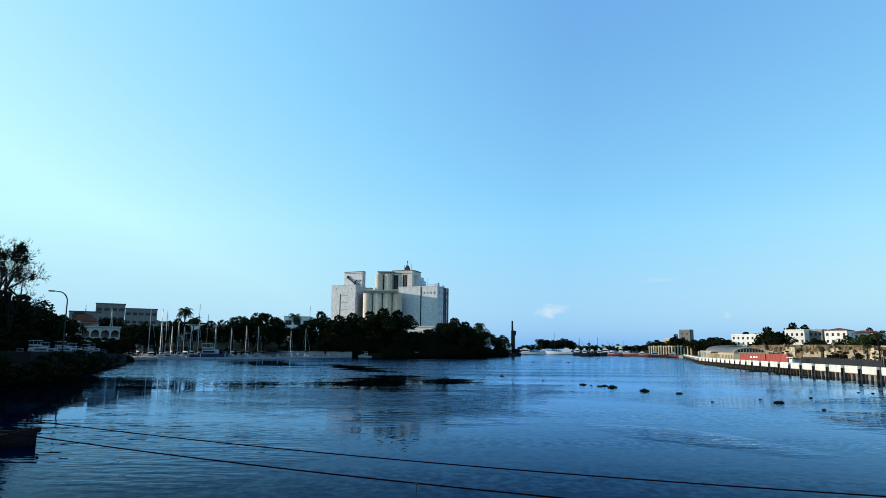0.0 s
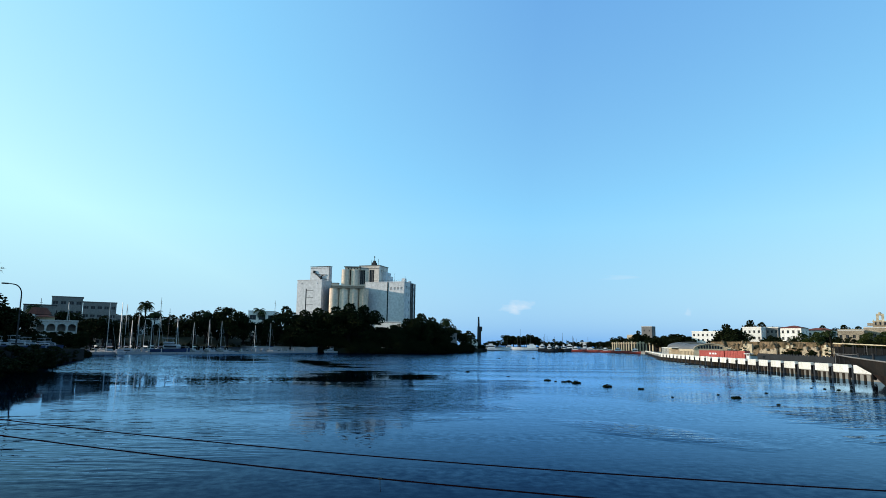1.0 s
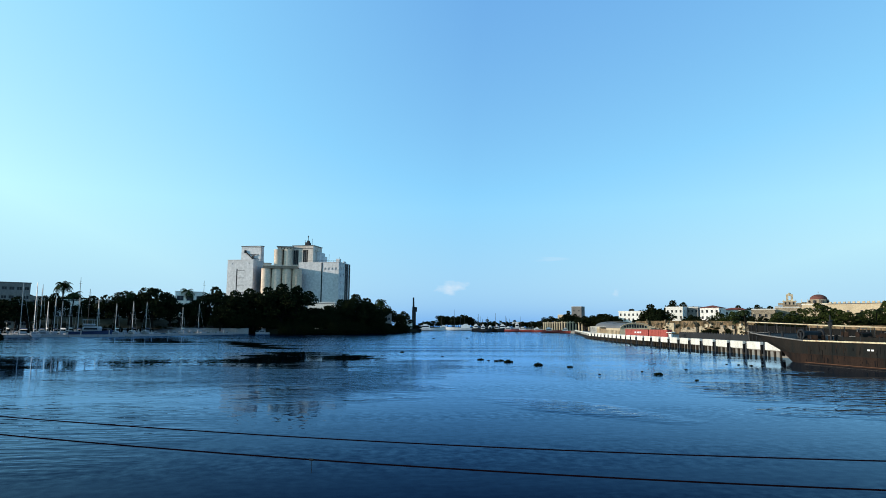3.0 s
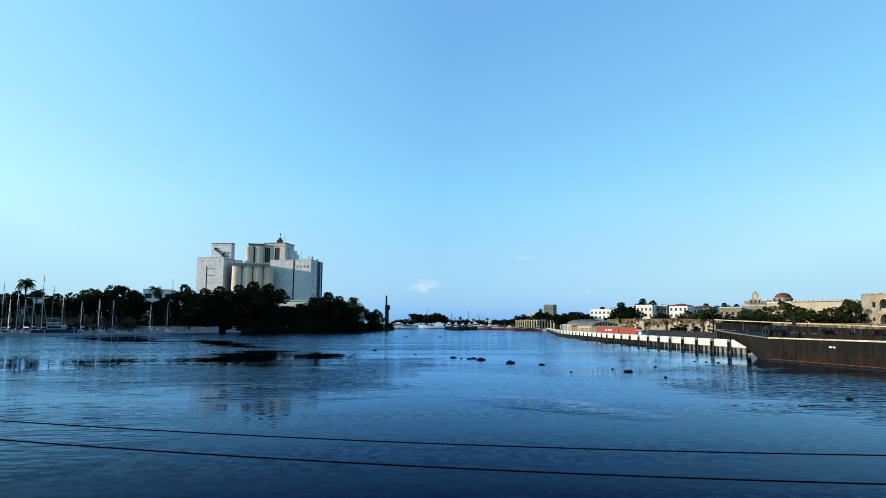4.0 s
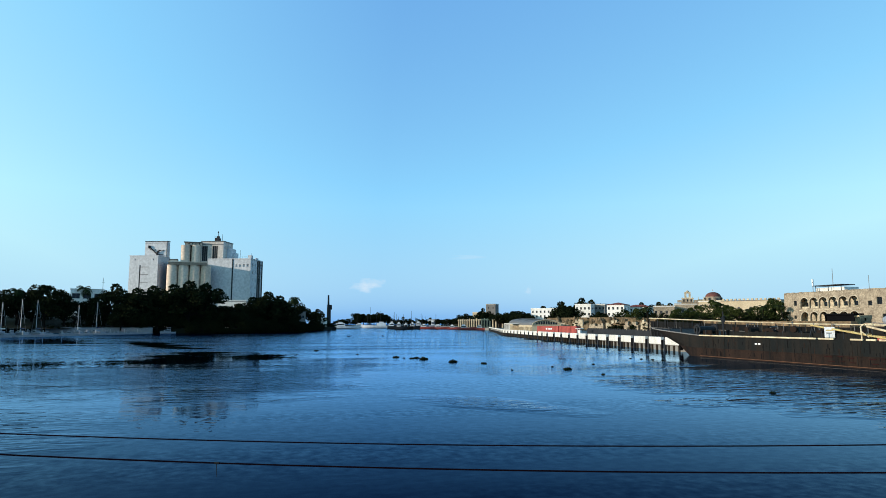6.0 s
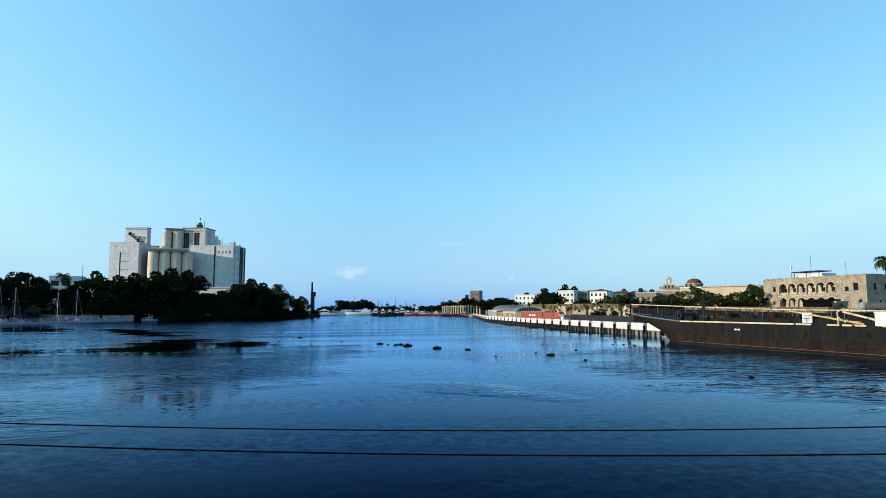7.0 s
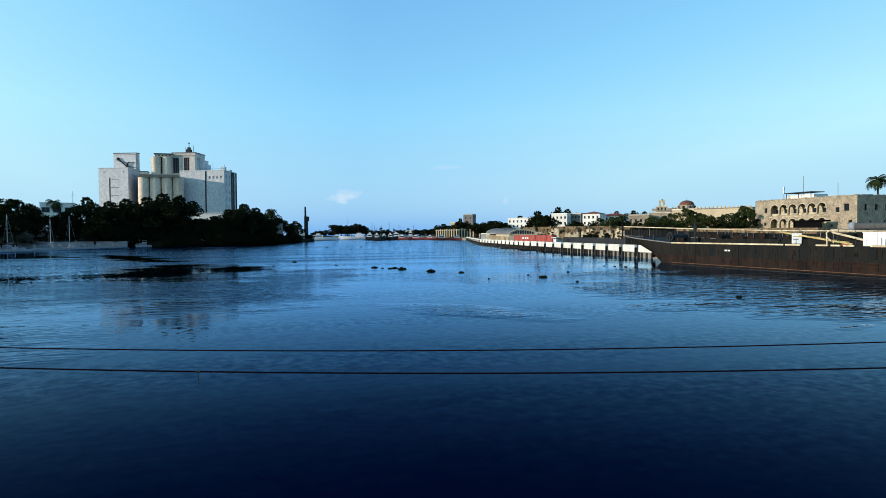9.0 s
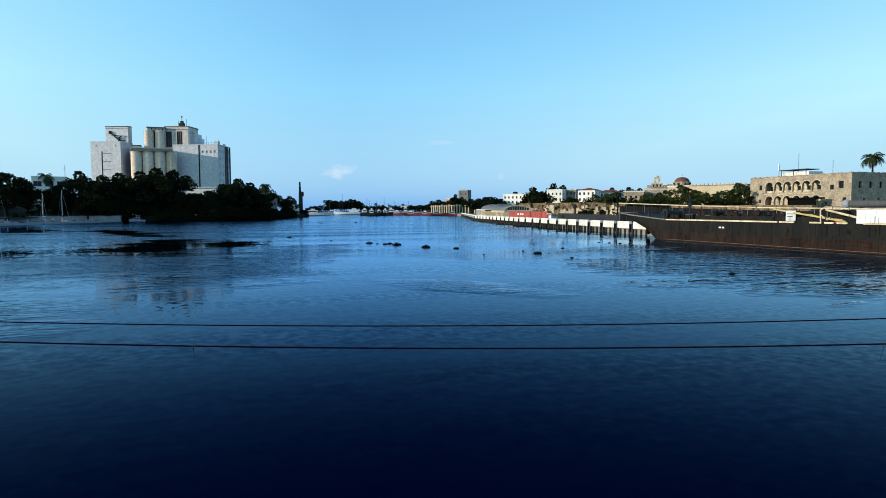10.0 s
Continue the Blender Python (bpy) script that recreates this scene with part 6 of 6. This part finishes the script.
for k in range(20):
    plant("bush", *spot(-35.2 - 0.5 * k, 255 + rnd.uniform(-6, 10)), 4.3, rnd.uniform(7.2, 9.6), 1.4, "shrubs on the terrace")
for left, d, base, top, wide in ((-27.0, 400, 1.9, 16.2, 0.9), (-26.5, 392, 1.9, 12.5, 0.9), (-27.5, 380, 1.9, 13.5, 0.8), (-22.0, 470, 1.9, 13.5, 1.6), (-23.0, 460, 1.9, 14.5, 1.5), (-23.9, 440, 1.9, 12.5, 1.3),
                                 (-19.9, 590, 1.9, 20.0, 0.8), (-20.5, 590, 1.9, 17.0, 1.0), (-30.0, 380, 1.9, 12.5, 1.0), (-25.3, 450, 1.9, 17.8, 1.0), (-26.0, 450, 1.9, 16.8, 1.0), (-28.6, 430, 1.9, 23.0, 0.8),
                                 (-29.4, 432, 1.9, 21.6, 0.9), (-30.3, 430, 1.9, 18.8, 0.9), (-33.6, 395, 1.9, 18.5, 0.7), (-35.0, 400, 4.4, 18.6, 0.9), (-36.0, 402, 4.4, 18.0, 0.9), (-33.0, 400, 1.9, 16.5, 0.8),
                                 (-18.4, 620, 1.9, 15.0, 1.6), (-19.4, 600, 1.9, 14.0, 1.4), (-17.9, 660, 1.9, 13.0, 1.6), (-31.0, 420, 1.9, 17.5, 0.8), (-26.9, 378, 1.9, 18.6, 1.1), (-26.4, 385, 1.9, 13, 1.4), (-27.5, 365, 1.9, 15.5, 1.2), (-22.6, 440, 1.9, 14, 1.7), (-23.4, 430, 1.9, 13.5, 1.7), (-33.9, 300, 1.9, 11.5, 1.3),
                                 (-30.2, 335, 1.9, 10.8, 1.2), (-31.8, 320, 1.9, 9.5, 1.3), (-28.4, 330, 1.9, 8.5, 1.4), (-29.6, 318, 1.9, 7.5, 1.4), (-24.4, 330, 1.9, 9.0, 1.3), (-21.4, 440, 1.9, 12.5, 1.8)):
    plant("dark", *spot(left, d), base, top, wide, "trees among the old town roofs")
for left, d, base, top in ((-34.1, 225, 1.9, 11.6), (-33.4, 245, 1.9, 8.0), (-43.0, 262, 4.4, 12.5), (-41.9, 258, 4.4, 11.0), (-30.4, 300, 1.9, 8.0), (-44.3, 250, 4.4, 12.0)):
    plant("palm", *spot(left, d), base, top, 1.35, "palms")


# ---- quay sheds ----
def vault_shed(x, y, turn, w, ln, wall_h, rise, label, front=True):
    """A shed with a barrel roof; its arched front lies across its own x, the length runs along y."""
    t = thing("warehouse", pose(x, y, 1.9, 0, 0, turn), label, "warehouse", "quay warehouses")
    n = 16
    bm, rf = bmesh.new(), bmesh.new()
    arc = [(w / 2 - (w / 2) * math.cos(math.pi * k / n), wall_h + rise * math.sin(math.pi * k / n)) for k in range(n + 1)]
    bm.free()
    for yy in (0, ln - 0.4):
        bm = bmesh.new()
        rings = []
        for o in (0, 0.4):
            rings.append([bm.verts.new((0, yy + o, 0)), bm.verts.new((w, yy + o, 0))] + [bm.verts.new((u, yy + o, z)) for u, z in arc[::-1]])
        bm.faces.new(rings[0])
        bm.faces.new(rings[1][::-1])
        for i in range(len(rings[0])):
            bm.faces.new((rings[0][i], rings[1][i], rings[1][i - 1], rings[0][i - 1]))
        part("gable", bm, M["cream_wall"], t)
    for (u0, z0), (u1, z1) in zip(arc, arc[1:]):
        o = 0.18
        vs = [rf.verts.new(v) for v in ((u0, -0.4, z0 + 0.02), (u1, -0.4, z1 + 0.02), (u1, ln + 0.4, z1 + 0.02), (u0, ln + 0.4, z0 + 0.02),
                                        (u0, -0.4, z0 + o), (u1, -0.4, z1 + o), (u1, ln + 0.4, z1 + o), (u0, ln + 0.4, z0 + o))]
        for q in ((3, 2, 1, 0), (4, 5, 6, 7), (0, 1, 5, 4), (2, 3, 7, 6)):
            rf.faces.new([vs[i] for i in q])
    bmesh.ops.remove_doubles(rf, verts=rf.verts, dist=0.001)
    part("roof", rf, M["roof_grey"], t, "curved grey sheet roof")
    bays = max(4, int(ln / 3.2))
    bm = bmesh.new()
    holes = [(ln * (k + 0.2) / bays, 0.1, ln * (k + 0.8) / bays, wall_h * 0.72) for k in range(bays)]
    wall_with_holes(bm, (0, ln, 0), (0, -1, 0), ln, wall_h, holes, 0.4)
    wall_with_holes(bm, (w, 0, 0), (0, 1, 0), ln, wall_h, [], 0.4)
    part("side_wall", bm, M["cream_wall"], t)
    for h in holes:
        part("door", boxes((0.3, ln - h[2], h[1], 0.38, ln - h[0], h[3])), M["shade_and_door_brown"], t, "dark warehouse doorway")
    if front:
        for k in range(9):
            u = w * (0.12 + 0.76 * (k + 0.5) / 9)
            hh = rise * math.sqrt(max(0.0, 1 - ((u - w / 2) / (w / 2)) ** 2)) - 0.45
            part("fan_window", boxes((u - w * 0.03, -0.06, wall_h + 0.2, u + w * 0.03, 0.02, wall_h + max(0.35, hh))), M["glass"], t)
        part("gable_trim", tubes([((arc[k][0], -0.35, arc[k][1]), (arc[k + 1][0], -0.35, arc[k + 1][1]), 0.16) for k in range(n)], 6), M["cream_wall"], t)
        part("beam", boxes((-0.2, -0.1, wall_h - 0.2, w + 0.2, 0.0, wall_h + 0.1)), M["cream_wall"], t)
    return t


vault_shed(93.0, 206.0, -16, 10.0, 38, 2.6, 1.8, "cream quay warehouse with a fan-lit arched front")
vault_shed(103, 238, -16, 11, 30, 2.9, 2.0, "second warehouse with a curved grey roof", front=False)
vault_shed(114, 272, -17, 13, 28, 3.2, 2.2, "third warehouse with a curved grey roof", front=False)


def red_container(x, y, turn, ln):
    t = thing("red_container", pose(x, y, 1.9, 0, 0, turn), "red painted steel freight container on the quay", "container", "red containers")
    part("body", boxes((0, 0, 0.12, ln, 2.4, 2.35), bevel=0.04), M["red_paint"], t)
    for k in range(int(ln / 0.5)):
        part("rib", boxes((0.2 + 0.5 * k, -0.05, 0.25, 0.4 + 0.5 * k, 0.0, 2.25)), M["red_paint"], t)
    part("door_end", boxes((-0.05, 0.1, 0.2, 0, 2.3, 2.28)), M["red_paint"], t)
    return t


red_container(88.6, 192.5, -62, 8.4)
red_container(92.7, 184.8, -62, 4.2)
red_container(94.7, 181.0, -62, 2.2)
t = thing("container_sign", pose(88.6, 192.5, 1.9, 0, 0, -62), "worn white lettering on the red container", "sign")
for u in (3.6, 4.6, 5.4):
    part("letter_bar", boxes((u, -0.11, 1.2, u + 0.6, -0.06, 1.7)), M["white_steel"], t)
t = thing("guard_hut", pose(92.4, 172.5, 1.9, 0, 0, -60), "small white quay hut with a flat overhanging roof", "hut")
part("body", boxes((0.1, 0.1, 0, 1.0, 1.0, 1.15), bevel=0.03), M["white_wall"], t)
part("roof", boxes((-0.35, -0.35, 1.5, 1.45, 1.45, 1.72), bevel=0.05), M["white_wall"], t)
for u in (0.12, 0.88):
    part("post", boxes((u, 0.12, 1.15, u + 0.1, 0.22, 1.5)), M["white_wall"], t)
t = thing("quay_canopy", pose(101.5, 248, 1.9, 0, 0, 72), "pale flat canopy on thin posts", "canopy")
part("roof", boxes((0, -5, 2.9, 34, 0, 3.15)), M["white_wall"], t)
for k in range(8):
    part("post", boxes((0.3 + 4.7 * k, -0.3, 0, 0.55 + 4.7 * k, -0.05, 2.9)), M["white_wall"], t)


def colonnade():
    t = thing("colonnade", pose(165.5, 423, 1.9, 0, 0, 84.8), "row of tall cream columns before a dark shed", "building")
    L, n = 150, 18
    part("shed_wall", boxes((0, -9, 0, L, -3.5, 6.2)), M["dark_wall"], t, "dark shed wall behind the columns")
    part("beam", boxes((0, -3.4, 5.7, L, -3.2, 6.3)), M["cream_wall"], t)
    for k in range(n):
        part("column", tubes([((L * k / n, -2.6, 0), (L * k / n, -2.6, 6.8 + 0.4 * (k % 3 == 0)), 0.62, 0.55)], 10), M["cream_wall"], t)


colonnade()


# ---- river mouth: far boats, spit and obelisk ----
def landmark():
    x, y = spot(-6.22, 475)
    t = thing("navigation_tower", pose(x, y, 1.8), "slender dark navigation tower on the point", "tower")
    part("base", boxes((-4, -3, 0, 4, 3, 1.4), (-2, -1.8, 1.4, 2, 1.8, 3.0)), M["dark_trim"], t)
    part("shaft", tubes([((0, 0, 3.0), (0, 0, 16.5), 1.55, 1.35)], 8), M["dark_trim"], t)
    part("bracket", boxes((0.6, -0.5, 13.0, 2.2, 0.5, 16.4), bevel=0.1), M["dark_trim"], t)
    part("spire", tubes([((-0.4, 0, 16.5), (-0.5, 0, 23.6), 0.75, 0.55)], 8), M["dark_trim"], t)


landmark()
x, y = spot(-4.5, 470)
house("point_house", x, y, 2.0, -4, 13, 8, 6.5, M["white_wall"], "low white house on the point", cols=4, rows=2, parapet=0)
x, y = spot(-2.9, 385)
house("shore_house", x, y, 2.0, 3, 9, 7, 9.5, M["grey_wall"], "grey shore house half hidden by trees", cols=3, rows=2, roof_mat=M["roof_grey"], parapet=0)
setting("point_quay", strip([(30, 432, 0), (56, 468, 0), (57, 500, 0)], -2, 2.4, 1.5), M["dark_wall"], "dark quay wall around the point", "wall")


def far_ship(left, d, ln, h, m, label, turn=0.0, masts=(), name="ship"):
    x, y = spot(left, d)
    t = thing(name, pose(x, y, 0, 0, 0, turn - left * 0 + left), label, "ship", "moored ships at the river mouth")
    part("hull", hull_mesh(ln, max(3.0, ln * 0.2), h * 0.4), M[m], t)
    part("deckhouse", boxes((-ln * 0.32, -1.4, h * 0.4, -ln * 0.02, 1.4, h * 0.8), bevel=0.15), M["white_steel"], t)
    part("wheelhouse", boxes((-ln * 0.24, -1.1, h * 0.8, -ln * 0.1, 1.1, h), bevel=0.1), M["white_steel"], t)
    part("window", boxes((-ln * 0.3, -1.44, h * 0.55, -ln * 0.04, -1.4, h * 0.7)), M["glass"], t)
    for u, z in masts:
        part("mast", tubes([((u, 0, h * 0.4), (u, 0, z), 0.2, 0.1)], 5), M["dark_trim"], t)


far_ship(-7.7, 560, 26, 6.0, "white_steel", "white passenger boat moored beyond the point", 0, ((4, 9),))
far_ship(-10.4, 640, 30, 6.5, "white_steel", "long white yacht at the river mouth", 180, ((-4, 17), (6, 21), (0, 14)))
far_ship(-9.2, 690, 22, 5.0, "white_steel", "white launch at the river mouth", 0, ((-6, 16), (5, 15)))
for left, d, ln, h, m, lab, mz in ((-12.6, 500, 10, 6.0, "dark_trim", "dark working tug in midstream", ((2, 12), (-2, 10))), (-13.2, 520, 9, 5.4, "hull_rust", "rusty working boat near the far quay", ((3, 15),)), (-13.8, 540, 10, 6.0, "dark_trim", "dark tug by the far quay", ((1, 10),)),
                                   (-14.9, 560, 15, 4.6, "red_paint", "red-hulled coaster along the far quay", ((8, 13), (-4, 12))), (-16.2, 545, 17, 4.2, "red_paint", "long red lighter along the far quay", ((5, 9),)),
                                   (-17.4, 540, 13, 4.0, "red_paint", "red barge by the far quay", ()), (-11.9, 700, 14, 6, "dark_trim", "distant dark boat at the river mouth", ((0, 14),)), (-14.4, 640, 18, 7, "boat_white", "distant white boat at the river mouth", ((0, 15), (4, 12)))):
    far_ship(left, d, ln, h, m, lab, 0, mz)
far_ship(-18.5, 505, 15, 4.2, "red_paint", "red lighter moored below the columns", 0, ((3, 8),))
far_ship(-19.9, 480, 13, 4.0, "red_paint", "red barge moored below the columns", 0)
far_ship(-12.0, 560, 12, 6.5, "dark_trim", "dark fishing boat in midstream", 0, ((2, 13), (-3, 11), (0, 15)))
far_ship(-15.6, 580, 10, 8.5, "boat_white", "small white boat with a tall cabin", 0)
for k in range(54):
    left = -7.0 - 11.0 * k / 53 + rnd.uniform(-0.2, 0.2)
    top = rnd.uniform(13, 19.5) if -11.2 < left < -8.6 else rnd.uniform(7, 11.5)
    plant("dark", *spot(left, 792 + rnd.uniform(0, 30)), 1.9, top, 1.3, "trees on the far spit")
for left, top in ((-7.4, 10), (-8.0, 11), (-12.8, 14), (-13.0, 11), (-14.0, 12), (-15.2, 13)):
    plant("palm", *spot(left, 800), 1.9, top, 1.1, "palms")
for left, w, h in ((-13.9, 10, 7), (-15.0, 12, 8), (-16.4, 12, 7), (-12.2, 14, 5.5)):
    x, y = spot(left, 815)
    house("far_house", x, y, 1.9, left, w, 8, h, M["white_wall"], "distant pale house on the far spit", cols=3, rows=2, parapet=0, group="houses on the far spit")

# ---- drifting water plants ----
rng = np.random.default_rng(33)
for k, (left, d, s) in enumerate(((-12.2, 95, 1.0), (-12.9, 93, 0.35), (-13.6, 92, 0.7), (-14.0, 93, 0.8), (-14.65, 90, 1.25), (-17.25, 84, 1.15), (-20.0, 81, 0.75), (-27.3, 72, 0.95), (-26.0, 76, 0.3), (-29.5, 82, 0.4),
                                  (-30.3, 66, 0.35), (-43.35, 53, 0.5), (-5.2, 118, 0.8), (-8.8, 104, 0.4), (-33.5, 96, 0.4), (-34.4, 95, 0.45), (-35.2, 94, 0.4), (-32.6, 97, 0.3), (-8.0, 240, 1.0), (-11.0, 250, 1.0), (-22.5, 70, 0.25))):
    s *= 0.6
    x, y = spot(left, d)
    t = thing("water_hyacinth", pose(x, y, 0), "dark drifting clump of water hyacinth", "water plant", "drifting water plants")
    n = 110
    a_ = rng.uniform(0, 2 * math.pi, n)
    r = s * 0.62 * np.sqrt(rng.uniform(0, 1, n))
    pts = np.stack([r * np.cos(a_) * 1.3, r * np.sin(a_), s * 0.42 * rng.uniform(0, 1, n) * (1.15 - r / (s * 0.62 + 1e-6) * 0.8)], axis=1)
    o = new("foliage", quads("foliage", pts, 0.13 * s + 0.03, rng, M["hyacinth"]))
    o.parent = t
    bm = bmesh.new()
    bmesh.ops.create_icosphere(bm, subdivisions=2, radius=1.0, matrix=Matrix.Diagonal((s * 0.75, s * 0.55, s * 0.14, 1)))
    part("root_mat", bm, M["hyacinth"], t)


# ---- railing wires in front of the eye ----
def wire(name, z, tilt, sag, r, label):
    """Runs across the view 2.5 m off, hung between two posts out of sight; its own x is to the right."""
    cu = bpy.data.curves.new(name, 'CURVE')
    cu.dimensions, cu.bevel_depth, cu.bevel_resolution = '3D', r, 3
    sp = cu.splines.new('POLY')
    n = 60
    sp.points.add(n)
    for k in range(n + 1):
        u = -4.4 + 7.6 * k / n
        sp.points[k].co = (u, 2.5, z + tilt * u + sag * u * u, 1)
    cu.materials.append(M["cable"])
    tmp = bpy.data.objects.new(name, cu)
    me = bpy.data.meshes.new_from_object(tmp)
    bpy.data.objects.remove(tmp)
    ob = new(name, me)
    ob.matrix_world = DECK
    return tagged(ob, label, "wire", "railing wires")


wire("railing_wire", 4.5382, -0.0017, 0.0074, 0.0024, "thin dark sagging railing wire, upper strand")
wire("railing_wire", 4.448, -0.0079, 0.0071, 0.0030, "thin dark sagging railing wire, lower strand")
for u, z, drop, lean in ((-0.943, 4.4618, 0.05, 0.004), (1.807, 4.4569, 0.075, -0.02), (-3.09, 4.6141, 0.048, 0.0)):
    t = thing("wire_tie", DECK @ pose(u, 2.5, z), "short twisted end of tie wire hanging from the railing wire", "wire", "wire ties")
    part("knot", tubes([((-0.009, 0, 0), (0.009, 0, 0), 0.0045)], 8), M["rope"], t)
    part("tail", tubes([((0, -0.004, 0), (lean * 0.5, -0.006, -drop * 0.5), 0.0014), ((lean * 0.5, -0.006, -drop * 0.5), (lean, -0.004, -drop), 0.0010)], 5), M["rope"], t)
for u in (-4.4, 3.2):
    t = thing("railing_post", DECK @ pose(u, 2.5, 3.4), "dark steel railing post on the bridge deck", "post", "railing posts")
    part("post", boxes((-0.04, -0.04, 0, 0.04, 0.04, 1.45), bevel=0.008), M["deck"], t)
    part("foot_plate", boxes((-0.1, -0.1, 0, 0.1, 0.1, 0.015)), M["deck"], t)


# ---- small fair-weather clouds low over the sea ----
def cloud(left, up, wide, tall, thick, seed):
    m = bpy.data.materials.new("thin_cloud")
    m.use_nodes = True
    n, l = m.node_tree.nodes, m.node_tree.links
    n.clear()
    co = n.new("ShaderNodeTexCoord")
    mp = n.new("ShaderNodeMapping")
    mp.inputs["Location"].default_value = (seed, 0, 0)
    l.new(co.outputs["Object"], mp.inputs[0])
    tx = n.new("ShaderNodeTexNoise")
    tx.inputs["Scale"].default_value, tx.inputs["Detail"].default_value = 1.7, 6
    l.new(mp.outputs[0], tx.inputs["Vector"])
    ln = n.new("ShaderNodeVectorMath")
    ln.operation = 'LENGTH'
    l.new(co.outputs["Object"], ln.inputs[0])
    edge = n.new("ShaderNodeMapRange")
    edge.inputs[1].default_value, edge.inputs[2].default_value = 0.15, 0.95
    edge.inputs[3].default_value, edge.inputs[4].default_value = 0.22, -0.40
    l.new(ln.outputs["Value"], edge.inputs[0])
    add = n.new("ShaderNodeMath")
    add.operation = 'ADD'
    l.new(tx.outputs[0], add.inputs[0])
    l.new(edge.outputs[0], add.inputs[1])
    fac = n.new("ShaderNodeMapRange")
    fac.inputs[1].default_value, fac.inputs[2].default_value = 0.48, 0.85
    fac.inputs[3].default_value, fac.inputs[4].default_value = 0.0, thick
    l.new(add.outputs[0], fac.inputs[0])
    # the card glows by itself in place of sunlight on the cloud
    em = n.new("ShaderNodeEmission")
    em.inputs[0].default_value, em.inputs[1].default_value = (0.72, 0.84, 0.96, 1), 1.0
    tr = n.new("ShaderNodeBsdfTransparent")
    mx = n.new("ShaderNodeMixShader")
    out = n.new("ShaderNodeOutputMaterial")
    l.new(fac.outputs[0], mx.inputs[0])
    l.new(tr.outputs[0], mx.inputs[1])
    l.new(em.outputs[0], mx.inputs[2])
    l.new(mx.outputs[0], out.inputs[0])
    x, y = spot(left, 4300)
    bm = bmesh.new()
    bmesh.ops.create_grid(bm, x_segments=2, y_segments=2, size=1.0)
    ob = new("cloud_backdrop", finish(bm, m))
    ob.matrix_world = pose(x, y, 4300 * math.tan(radians(up)), 90, 0, left) @ Matrix.Diagonal((wide, tall, 1, 1))
    tagged(ob, "faint white cloud low over the sea", "cloud", kind="structure")


cloud(-9.7, 3.4, 220, 105, 0.95, 2.6)
cloud(-49.9, 2.1, 190, 110, 0.55, 7.3)
cloud(-18.6, 6.0, 330, 32, 0.30, 4.1)
cloud(-24.0, 3.0, 60, 60, 0.35, 9.4)


# ---- ruins and garden walls at the foot of the rampart ----
rng = random.Random(5)
for k, (f, w, h) in enumerate(((0.12, 7, 4.2), (0.3, 5, 5.2), (0.46, 8, 3.6), (0.62, 6, 4.8), (0.78, 7, 4.0), (0.92, 5, 5.0))):
    x, y = 136.0 + 17.0 * f, 286 - 62 * f
    t = thing("ruined_wall", pose(x, y, 1.9, 0, 0, -72 + rng.uniform(-15, 15)), "broken pale stone garden wall below the rampart", "wall", "ruined walls")
    bm = bmesh.new()
    u = 0.0
    while u < w:
        s = rng.uniform(0.6, 1.5)
        box(bm, u, 0, 0, u + s, 0.7 + rng.uniform(0, 0.3), h * rng.uniform(0.6, 1.0))
        u += s
    part("masonry", bm, M["coral_pale" if k % 2 else "coral"], t)
